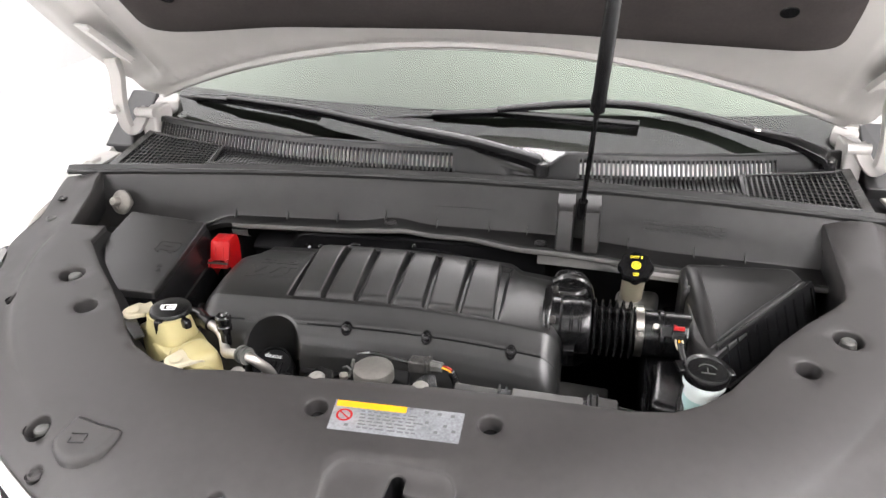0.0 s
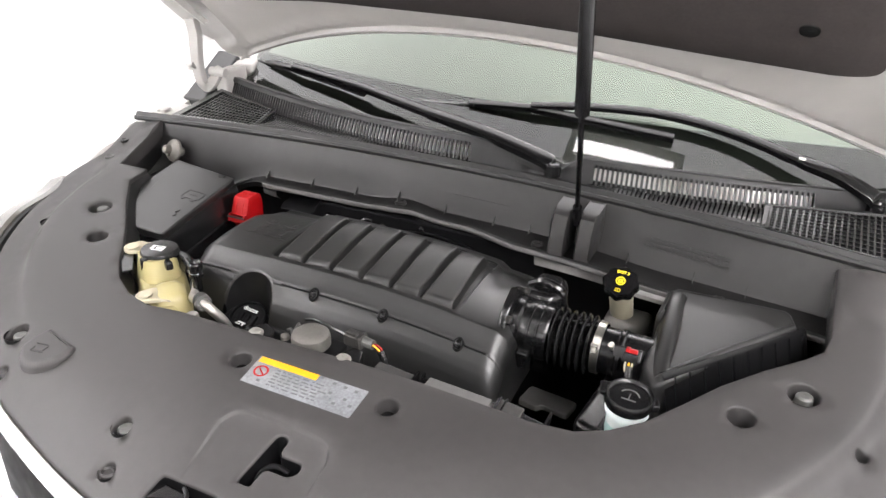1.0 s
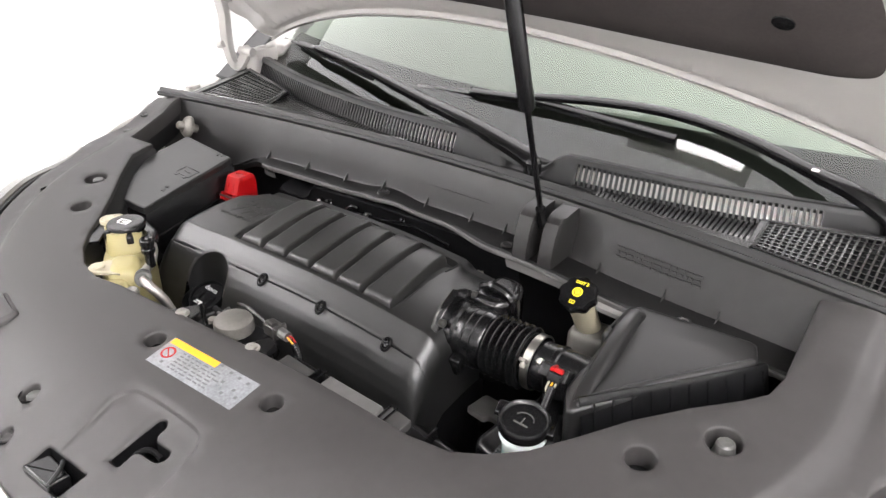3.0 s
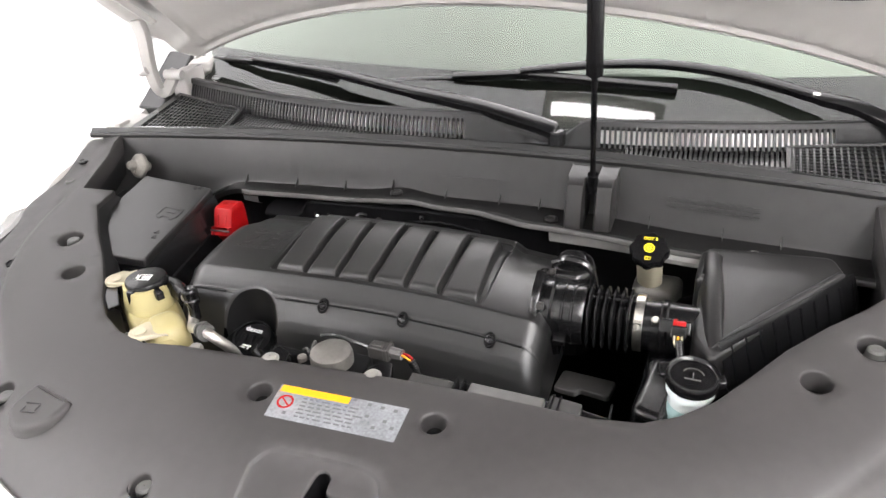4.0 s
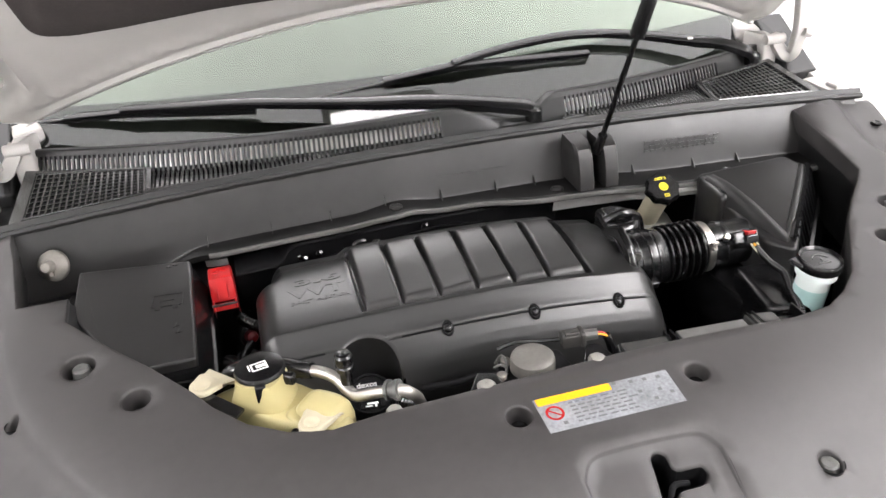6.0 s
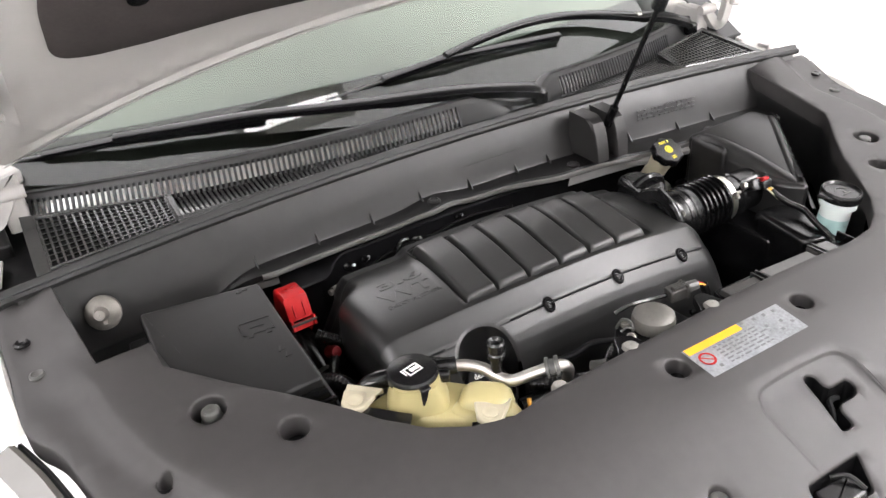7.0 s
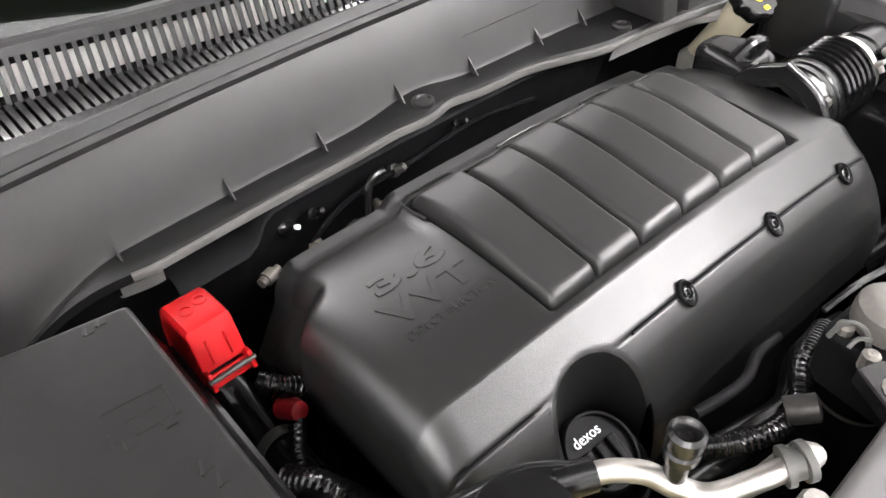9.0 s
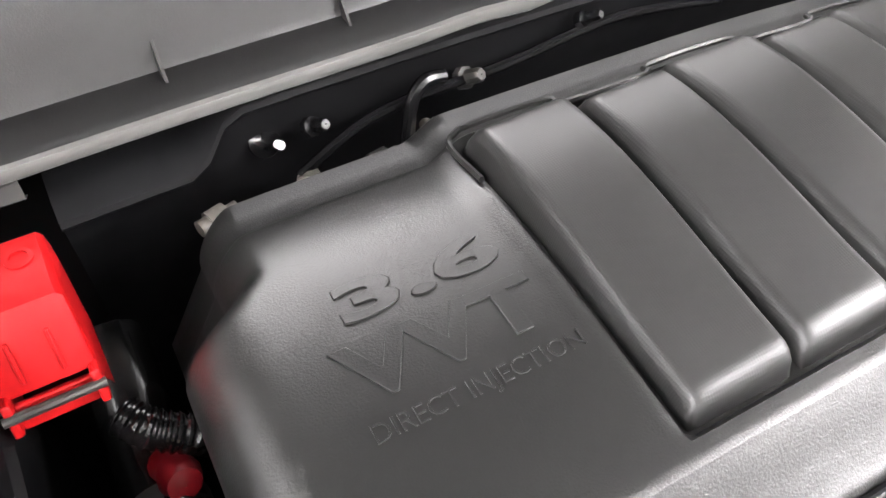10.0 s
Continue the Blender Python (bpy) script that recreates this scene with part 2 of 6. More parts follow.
def sheet(outline, holes, zf, step, lip=0.02, flare=0.003, lines=()):
    """A moulded sheet over an outline with holes: heights from zf(x, y), edges turned down by lip."""
    from mathutils.geometry import delaunay_2d_cdt
    loops = [[Vector(p[:2]) for p in outline]] + [[Vector(p[:2]) for p in h] for h in holes]
    pts, edges = [], []
    for lp in loops:
        b = len(pts)
        pts += lp
        edges += [(b + i, b + (i + 1) % len(lp)) for i in range(len(lp))]
    arr = [np.array([(p.x, p.y) for p in lp]) for lp in loops]

    def inside(a, x, y):
        x0, y0 = a[:, 0], a[:, 1]
        x1, y1 = np.roll(x0, -1), np.roll(y0, -1)
        c = ((y0 > y) != (y1 > y)) & (x < (x1 - x0) * (y - y0) / np.where(y1 == y0, 1e-12, y1 - y0) + x0)
        return bool(c.sum() % 2)

    for ln in lines:
        b = len(pts)
        pts += [Vector(p[:2]) for p in ln]
        edges += [(b + i, b + i + 1) for i in range(len(ln) - 1)]
    allp = np.array([(p.x, p.y) for p in pts])
    lo, hi = allp.min(0), allp.max(0)
    for gx in np.arange(lo[0] + step / 2, hi[0], step):
        for gy in np.arange(lo[1] + step / 2, hi[1], step):
            if inside(arr[0], gx, gy) and not any(inside(a, gx, gy) for a in arr[1:]):
                if np.min((allp[:, 0] - gx) ** 2 + (allp[:, 1] - gy) ** 2) > (step * 0.35) ** 2:
                    pts.append(Vector((gx, gy)))
    vs, es, fs, *_ = delaunay_2d_cdt(pts, edges, [], 1, 1e-6)
    keep = []
    for f in fs:
        cx, cy = sum(vs[i].x for i in f) / len(f), sum(vs[i].y for i in f) / len(f)
        if inside(arr[0], cx, cy) and not any(inside(a, cx, cy) for a in arr[1:]):
            keep.append(f)
    bm = bmesh.new()
    bv = [bm.verts.new((v.x, v.y, zf(v.x, v.y))) for v in vs]
    for f in keep:
        bm.faces.new([bv[i] for i in f])
    for v in [v for v in bm.verts if not v.link_faces]:
        bm.verts.remove(v)
    if lip:
        bm.normal_update()
        rim = [e for e in bm.edges if len(e.link_faces) == 1]
        out = {}
        for e in rim:
            f = e.link_faces[0]
            mid = (e.verts[0].co + e.verts[1].co) / 2
            d = (e.verts[1].co - e.verts[0].co)
            n = Vector((d.y, -d.x, 0))
            if n.length > 1e-9:
                n.normalize()
            if n.dot(mid - f.calc_center_median()) < 0:
                n = -n
            for v in e.verts:
                out[v] = out.get(v, Vector()) + n
        low1 = {v: bm.verts.new(v.co + (n.normalized() if n.length > 1e-6 else n) * flare * 0.7 + Vector((0, 0, -flare * 0.5))) for v, n in out.items()}
        low2 = {v: bm.verts.new(v.co + (n.normalized() if n.length > 1e-6 else n) * flare + Vector((0, 0, -flare * 1.6))) for v, n in out.items()}
        low3 = {v: bm.verts.new(v.co + (n.normalized() if n.length > 1e-6 else n) * flare + Vector((0, 0, -lip))) for v, n in out.items()}
        for e in rim:
            a, b = e.verts
            for up, dn in ((None, low1), (low1, low2), (low2, low3)):
                ua, ub = (a, b) if up is None else (up[a], up[b])
                bm.faces.new((ua, ub, dn[b], dn[a]))
    return bm


def ribbon(path, prof):
    """Sweeps a section of (outward, up) along a path of 3D points; outward is to the right of travel."""
    P = [Vector(p) for p in path]
    rows = []
    for i, p in enumerate(P):
        d = P[min(i + 1, len(P) - 1)] - P[max(i - 1, 0)]
        n = Vector((d.y, -d.x, 0)).normalized()
        rows.append([p + n * o + Vector((0, 0, h)) for o, h in prof])
    bm = bmesh.new()
    add_grid(bm, rows)
    return bm


def lettering(body, size, m, material, parent=None, name="lettering", depth=0.0006, align="LEFT", bold=0.0, squeeze=1.0, drape=None):
    cu = bpy.data.curves.new(name, "FONT")
    cu.body, cu.size, cu.extrude, cu.align_x, cu.offset = body, size, depth, align, bold
    cu.resolution_u = 3
    cu.bevel_depth = depth * 0.3
    cu.bevel_resolution = 1
    tmp = bpy.data.objects.new(name, cu)
    scene.collection.objects.link(tmp)
    bpy.context.view_layer.update()
    me = bpy.data.meshes.new_from_object(tmp.evaluated_get(bpy.context.evaluated_depsgraph_get()))
    bpy.data.objects.remove(tmp)
    me.transform(m @ Matrix.Diagonal((squeeze, 1, 1, 1)))
    if drape:
        for v in me.vertices:
            v.co.z += drape(v.co.x, v.co.y)
    me.materials.clear()
    me.materials.append(material)
    ob = new(name, me)
    if parent:
        ob.parent = parent
        ob.matrix_parent_inverse = Matrix.Translation(-parent.location)
    return ob


def fx(x, y, z, rx=0, ry=0, rz=0):
    return pose(x, y, z, rx, ry, rz)


def smooth01(t):
    t = min(1.0, max(0.0, t))
    return t * t * (3 - 2 * t)


# ---------------------------------------------------------------- room
def room():
    x0, x1, y0, y1, h = -4.2, 4.2, -4.5, 6.0, 3.1
    for name, c, s in (("floor", ((x0 + x1) / 2, (y0 + y1) / 2, -0.05), (x1 - x0, y1 - y0, 0.1)),
                       ("ceiling", ((x0 + x1) / 2, (y0 + y1) / 2, h + 0.05), (x1 - x0, y1 - y0, 0.1)),
                       ("wall_west", (x0 - 0.05, (y0 + y1) / 2, h / 2), (0.1, y1 - y0 + 0.2, h)),
                       ("wall_east", (x1 + 0.05, (y0 + y1) / 2, h / 2), (0.1, y1 - y0 + 0.2, h)),
                       ("wall_south", ((x0 + x1) / 2, y0 - 0.05, h / 2), (x1 - x0, 0.1, h)),
                       ("wall_north", ((x0 + x1) / 2, y1 + 0.05, h / 2), (x1 - x0, 0.1, h))):
        bm = bmesh.new()
        add_box(bm, s, fx(*c))
        tagged(part(name, bm, M_FLOOR if name == "floor" else M_WALL, smooth=0), "plain white " + name.split("_")[0] + " of a bright studio", name.split("_")[0], kind="structure")
    first = None
    for cx, cy in ((0.1, 1.05), (-1.95, 3.1), (2.1, 3.1)):
        if first is None:
            first = thing("ceiling_lamp", (cx, cy, h), "white rectangular LED ceiling lamp, switched on", "lamp", "ceiling lamps")
            bm = bmesh.new()
            add_box(bm, (0.7, 0.16, 0.06), fx(cx, cy, h - 0.033), 0.006)
            part("housing", bm, M_WHITE, first)
            bm = bmesh.new()
            add_box(bm, (0.6, 0.06, 0.01), fx(cx, cy, h - 0.068))
            part("diffuser", bm, M_LAMP, first, "glowing white diffuser", smooth=0)
        else:
            copy_thing(first, Matrix.Translation((cx, cy, h)))
    # unseen panels, added to fill the bay and brighten the cover's front
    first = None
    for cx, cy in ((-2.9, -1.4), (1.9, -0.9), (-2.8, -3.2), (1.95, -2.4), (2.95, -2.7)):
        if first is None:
            first = thing("fill_light_panel", (cx, cy, h), "large white fill panel, added unseen to brighten the bay", "light panel", "light panels")
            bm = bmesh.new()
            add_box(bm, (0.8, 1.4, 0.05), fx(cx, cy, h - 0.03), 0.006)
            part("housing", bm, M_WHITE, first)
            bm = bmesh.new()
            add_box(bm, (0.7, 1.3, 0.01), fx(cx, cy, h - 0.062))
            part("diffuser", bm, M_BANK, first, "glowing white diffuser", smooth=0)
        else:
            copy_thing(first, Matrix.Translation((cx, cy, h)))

    # unseen panel, added behind the car to brighten the cowl shelf
    cx, cy = 0.0, 3.75
    rear = thing("rear_fill_panel", (cx, cy, h), "long white fill panel, added unseen behind the car", "light panel")
    bm = bmesh.new()
    add_box(bm, (2.1, 1.1, 0.05), fx(cx, cy, h - 0.03), 0.006)
    part("housing", bm, M_WHITE, rear)
    bm = bmesh.new()
    add_box(bm, (2.0, 1.0, 0.01), fx(cx, cy, h - 0.062))
    part("diffuser", bm, M_REAR, rear, "glowing white diffuser", smooth=0)
    # unseen panel, added over the bay to lift the engine cover
    cx, cy = -0.2, -0.75
    bay = thing("bay_fill_panel", (cx, cy, h), "white fill panel, added unseen above the bonnet", "light panel")
    bm = bmesh.new()
    add_box(bm, (1.9, 1.3, 0.05), fx(cx, cy, h - 0.03), 0.006)
    part("housing", bm, M_WHITE, bay)
    bm = bmesh.new()
    add_box(bm, (1.8, 1.2, 0.01), fx(cx, cy, h - 0.062))
    part("diffuser", bm, M_BAY, bay, "glowing white diffuser", smooth=0)
    # glowing sheet added in place of light falling on the white ceiling
    cx, cy = 0.0, 1.7
    field = thing("ceiling_fill_sheet", (cx, cy, h), "wide glowing sheet, added to stand for the lit white ceiling", "light panel")
    bm = bmesh.new()
    add_box(bm, (8.3, 2.9, 0.02), fx(cx, cy, h - 0.014), 0.004)
    part("housing", bm, M_WHITE, field)
    bm = bmesh.new()
    add_box(bm, (8.2, 2.8, 0.008), fx(cx, cy, h - 0.03))
    part("diffuser", bm, M_SOFT, field, "softly glowing white diffuser", smooth=0)


room()


# ---------------------------------------------------------------- shield round the bay
STEP = [tuple(p) for p in spline([(0.739, 0.3), (0.739, 0.2), (0.738, 0.09), (0.72, 0.01), (0.7, -0.045), (0.657, -0.125), (0.6, -0.2), (0.525, -0.27), (0.44, -0.33)], 6)]


def step_x(y):
    """Where the outer strip of the shield steps down."""
    for (xa, ya), (xb, yb) in zip(STEP, STEP[1:]):
        if y >= yb:
            t = min(1.0, (ya - y) / (ya - yb))
            return xa + (xb - xa) * t
    return STEP[-1][0]


def shield_z(x, y):
    s = -y + 0.42 * x * x
    z = 0.9765 + 0.11 * y - 1.2 * max(0.0, s - 0.27) ** 2
    z -= 0.017 * smooth01((abs(x) - step_x(y)) / (0.03 + (0.05 * smooth01((y - 0.1) / 0.06) if x < 0 else 0.0))) * smooth01((y + 0.32) / 0.16)
    z += 0.034 * smooth01((y - 0.19) / 0.12) * smooth01((abs(x) - (0.67 if x < 0 else 0.62)) / 0.09)
    # shallow recess round the latch
    z -= 0.0058 * (1 - smooth01(recess_far(x, y) / 0.004)) * smooth01((y + 0.45) / 0.06)
    return z


RECESS = [(-0.058, -0.5), (-0.06, -0.352), (-0.044, -0.331), (-0.01, -0.3265), (0.06, -0.3275), (0.094, -0.333), (0.107, -0.352), (0.1, -0.5)]

RECESS_LINE = [(-0.058, -0.44)] + [tuple(q) for q in spline(RECESS[1:-1], 8)] + [(0.103, -0.44)]


def recess_far(x, y):
    """Distance outside the latch recess, 0 within."""
    best, inside = 1.0, False
    for (ax, ay), (bx, by) in zip(RECESS_LINE, RECESS_LINE[1:] + RECESS_LINE[:1]):
        dx, dy = bx - ax, by - ay
        t = min(1.0, max(0.0, ((x - ax) * dx + (y - ay) * dy) / (dx * dx + dy * dy)))
        best = min(best, math.hypot(x - ax - dx * t, y - ay - dy * t))
        if (ay > y) != (by > y) and x < dx * (y - ay) / dy + ax:
            inside = not inside
    return 0.0 if inside else best


def grown(line, d):
    out = []
    for i, p in enumerate(line):
        a, b = Vector(line[max(0, i - 1)]), Vector(line[min(len(line) - 1, i + 1)])
        e = (b - a).normalized()
        out.append(Vector(p) + Vector((-e.y, e.x)) * d)
    return out


OUTER = [(-0.79, 0.31), (-0.832, 0.302), (-0.834, 0.2), (-0.83, 0.1), (-0.8, 0.04), (-0.772, -0.06), (-0.72, -0.17), (-0.64, -0.26), (-0.54, -0.345), (-0.437, -0.405), (-0.314, -0.448), (-0.205, -0.477), (-0.1, -0.495), (0, -0.5)]
OUTER_ALL = [Vector(p) for p in OUTER] + [Vector((-x, y)) for x, y in OUTER[-2::-1]]
INNER = [(-0.755, 0.31), (-0.748, 0.25), (-0.735, 0.153), (-0.664, 0.155), (-0.662, 0.103), (-0.6, 0.03), (-0.54, -0.032), (-0.49, -0.09), (-0.465, -0.125), (-0.425, -0.165), (-0.378, -0.192), (-0.3265, -0.205), (-0.265, -0.197), (-0.15, -0.193), (-0.05, -0.19), (0.06, -0.186), (0.16, -0.186), (0.25, -0.189), (0.32, -0.193), (0.38, -0.186), (0.42, -0.165), (0.46, -0.131), (0.5, -0.078), (0.54, -0.022), (0.59, 0.034), (0.64, 0.082), (0.664, 0.11), (0.672, 0.15), (0.668, 0.31)]
PINS = [(-0.634, 0.0, 0.0242, 1), (-0.557, -0.082, 0.021, 0), (0.643, 0.007, 0.0242, 1), (0.572, -0.07, 0.021, 0), (-0.104, -0.249, 0.0185, 2), (0.138, -0.245, 0.0185, 2), (-0.492, -0.318, 0.02, 1), (-0.462, -0.378, 0.013, 3), (-0.189, -0.401, 0.016, 1), (-0.167, -0.455, 0.013, 3), (0.227, -0.395, 0.016, 1), (-0.707, -0.068, 0.011, 0), (0.72, -0.06, 0.011, 0)]


def shield():
    th = thing("radiator_shield", (0, -0.3, 0.94), "dark grey moulded plastic shield round the open engine bay", "engine shield")
    outer = [p for p in spline(OUTER_ALL[1:-1], 5)]
    line = [Vector((-0.79, 0.31))] + outer + [Vector((0.79, 0.31))] + [Vector(p) for p in reversed(INNER)]
    holes = [circle(x, y, r, 22) for x, y, r, k in PINS]
    # T-shaped latch opening and the square one
    holes.append([tuple(p) for p in round_corners([(0.008, -0.413), (0.033, -0.414), (0.036, -0.386), (0.072, -0.386), (0.084, -0.374), (0.08, -0.36), (0.044, -0.36), (0.046, -0.34), (0.034, -0.332), (0.022, -0.338), (0.016, -0.375)], 0.008, 3)])
    holes.append([tuple(p) for p in round_corners([(-0.1, -0.473), (-0.012, -0.476), (0.006, -0.434), (-0.088, -0.434)], 0.008, 3)])
    marks = [grown(RECESS_LINE, d) for d in (0.0, 0.0013, 0.0027, 0.0042)]
    # black sheets added inside the two latch openings to paint their shade
    for ho in holes[-2:]:
        bm = bmesh.new()
        ring = inset(ho, 0.0036)
        add_grid(bm, [[Vector((q.x, q.y, shield_z(q.x, q.y) + h)) for h in (-0.0025, -0.06)] for q in ring], close_u=True)
        part("opening_shade", bm, M_DEEP, th)
    for s in (-1, 1):
        for e in (-0.001, 0.006, 0.012, 0.019, 0.031):
            marks.append([Vector((s * (step_x(y) + e), y)) for y in [-0.29 + 0.58 * k / 130 for k in range(131)] if s > 0 or y < 0.145])
    part("shield_panel", sheet(line, holes, shield_z, 0.018, 0.034, 0.0025, marks), M_SHIELD, th, smooth=50)
    # walls turned down along the bay, and the corner pocket floor, blackened for shade
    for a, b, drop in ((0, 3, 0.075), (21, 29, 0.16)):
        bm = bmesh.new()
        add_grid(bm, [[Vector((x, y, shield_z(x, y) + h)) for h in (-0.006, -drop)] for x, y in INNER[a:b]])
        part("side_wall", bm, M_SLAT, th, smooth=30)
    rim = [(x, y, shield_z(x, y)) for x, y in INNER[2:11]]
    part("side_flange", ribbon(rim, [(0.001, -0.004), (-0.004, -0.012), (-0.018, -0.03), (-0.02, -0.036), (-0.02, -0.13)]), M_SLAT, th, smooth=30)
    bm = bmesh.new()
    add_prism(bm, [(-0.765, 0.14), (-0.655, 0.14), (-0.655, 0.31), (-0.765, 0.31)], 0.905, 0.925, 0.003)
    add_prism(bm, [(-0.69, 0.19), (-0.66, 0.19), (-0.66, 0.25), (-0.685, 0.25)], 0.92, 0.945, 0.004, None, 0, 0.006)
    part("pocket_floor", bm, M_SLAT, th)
    for x, y, r, k in PINS:
        z = shield_z(x, y)
        # cup coloured near-black to paint the shade down in its hole
        bm = bmesh.new()
        add_lathe(bm, [(r + 0.001, -0.002), (r - 0.001, -0.03), (0.0005, -0.03)], fx(x, y, z))
        part("cup", bm, M_DEEP, th)
        if k == 1:
            bm = bmesh.new()
            add_lathe(bm, [(0.015, -0.03), (0.0142, -0.02), (0.013, -0.018), (0.0115, -0.006), (0.009, -0.0035), (0.0025, -0.003), (0.0005, -0.0035)], fx(x + 0.002, y + 0.003, z))
            part("pin", bm, M_PIN, th, "grey plastic push pin")
        elif k == 2:
            bm = bmesh.new()
            add_lathe(bm, [(0.011, -0.03), (0.011, -0.018), (0.008, -0.015), (0.0005, -0.015)], fx(x, y, z), seg=12)
            part("bolt", bm, M_BLACK, th)
        elif k == 3:
            bm = bmesh.new()
            add_lathe(bm, [(0.0115, -0.012), (0.0105, -0.002), (0.008, 0.0), (0.006, -0.003), (0.0005, -0.003)], fx(x, y, z))
            part("clip", bm, M_SHIELD, th)
    # blister with an embossed mark
    blister = [(-0.453, -0.345), (-0.449, -0.322), (-0.439, -0.302), (-0.43, -0.3), (-0.396, -0.31), (-0.364, -0.318), (-0.358, -0.325), (-0.362, -0.342), (-0.374, -0.36), (-0.4, -0.372), (-0.43, -0.368)]
    bm = bmesh.new()
    bl = [tuple(p) for p in spline(blister, 4, True)]
    add_prism(bm, bl, -0.02, 0.012, 0.008, None, 0, lift=lambda x, y: shield_z(x, y) - 0.009 - (y + 0.3) * 0.17)
    for v in bm.verts:
        if v.co.z < 0.5:
            v.co.z += shield_z(v.co.x, v.co.y)
    part("access_cap", bm, M_SHIELD, th, "raised access cap with an embossed mark", smooth=50)
    bm = bmesh.new()
    for s in ((-0.415, -0.333, 0.022, 0.0015), (-0.413, -0.347, 0.022, 0.0015)):
        add_box(bm, (s[2], s[3], 0.0012), fx(s[0], s[1], shield_z(s[0], s[1]) + 0.0034 - (s[1] + 0.3) * 0.17, -3, 0, 8))
    for s in ((-0.4255, -0.342), (-0.4025, -0.338)):
        add_box(bm, (0.0015, 0.014, 0.0012), fx(s[0], s[1], shield_z(s[0], s[1]) + 0.0034 - (s[1] + 0.3) * 0.17, -3, 0, 8))
    part("embossed_mark", bm, M_BLACK, th, smooth=0)
    # hood latch under its opening
    lt = thing("hood_latch", (0.03, -0.38, 0.86), "black steel hood latch under the shield opening", "latch")
    bm = bmesh.new()
    add_box(bm, (0.11, 0.11, 0.004), fx(0.035, -0.38, 0.868), 0.001)
    part("base_plate", bm, M_DEEP, lt)
    bm = bmesh.new()
    add_tube(bm, spline([(0.02, -0.4, 0.87), (0.028, -0.385, 0.9), (0.04, -0.37, 0.905), (0.06, -0.368, 0.9)], 5), 0.004, 8)
    part("hook", bm, M_DEEP, lt)
    bm = bmesh.new()
    add_prism(bm, [(-0.09, -0.475), (-0.03, -0.476), (-0.024, -0.445), (-0.08, -0.44)], 0.85, 0.885, 0.004, None, 0, 0.004)
    part("catch_box", bm, M_BLACK, lt)
    bm = bmesh.new()
    add_tube(bm, spline([(-0.03, -0.472, 0.885), (-0.035, -0.452, 0.892), (-0.05, -0.44, 0.888)], 4), 0.003, 8)
    part("catch_lever", bm, M_SLAT, lt)
    # side screws on the outer strip
    for x, y in ((-0.81, 0.245), (-0.803, 0.19), (0.808, 0.245), (0.803, 0.19)):
        bm = bmesh.new()
        add_lathe(bm, [(0.011, -0.001), (0.011, 0.002), (0.008, 0.004), (0.005, 0.002), (0.0005, 0.002)], fx(x, y, shield_z(x, y)), seg=16)
        part("screw", bm, M_PIN if y < 0.2 else M_BLACK, th)


shield()


def warning_label():
    """The emission sticker in front of the engine."""
    th = thing("warning_label", (0.016, -0.253, 0.951), "silver emissions sticker with an orange header on the shield", "label")

    def at(u, v, h):
        x = -0.0775 + 0.1785 * u - 0.003 * v * (1 - u)
        y = -0.2855 + 0.0545 * v
        return Vector((x, y, shield_z(x, y) + h))

    def patch(u0, u1, v0, v1, h):
        bm = bmesh.new()
        n = max(1, int((u1 - u0) * 10))
        add_grid(bm, [[at(u0 + (u1 - u0) * i / n, v, h) for v in (v0, v1)] for i in range(n + 1)])
        return bm
    part("sticker", patch(0, 1, 0, 1, 0.0006), M_LABEL, th)
    part("orange_header", patch(0.015, 0.56, 0.78, 0.99, 0.001), M_ORANGE, th)
    rnd = random.Random(4)
    bm = bmesh.new()
    for r in range(6):
        u = 0.22
        while u < 0.66:
            w = rnd.uniform(0.02, 0.07)
            n = [[at(u + w * k, v, 0.001) for v in (0.12 + r * 0.11, 0.165 + r * 0.11)] for k in (0, 1)]
            add_grid(bm, n)
            u += w + rnd.uniform(0.012, 0.03)
    for u, v in ((0.58, 0.9), (0.7, 0.84), (0.8, 0.82), (0.9, 0.8), (0.72, 0.5), (0.86, 0.45), (0.93, 0.3), (0.8, 0.22), (0.12, 0.14)):
        add_grid(bm, [[at(u + a, v + b, 0.001) for b in (0, 0.09)] for a in (0, 0.03)])
    part("fine_print", bm, M_INK, th, "small grey print, too fine to read", smooth=0)
    bm = bmesh.new()
    for k in range(24):
        a0, a1 = 2 * math.pi * k / 24, 2 * math.pi * (k + 1) / 24
        add_grid(bm, [[at(0.1 + math.cos(a) * r * 0.305, 0.5 + math.sin(a) * r, 0.0011) for r in (0.155, 0.21)] for a in (a0, a1)])
    add_grid(bm, [[at(0.058, 0.64 - b, 0.0012) for b in (0, 0.05)], [at(0.142, 0.41 - b, 0.0012) for b in (0, 0.05)]])
    part("warning_ring", bm, M_RED, th, "red warning ring", smooth=0)


warning_label()


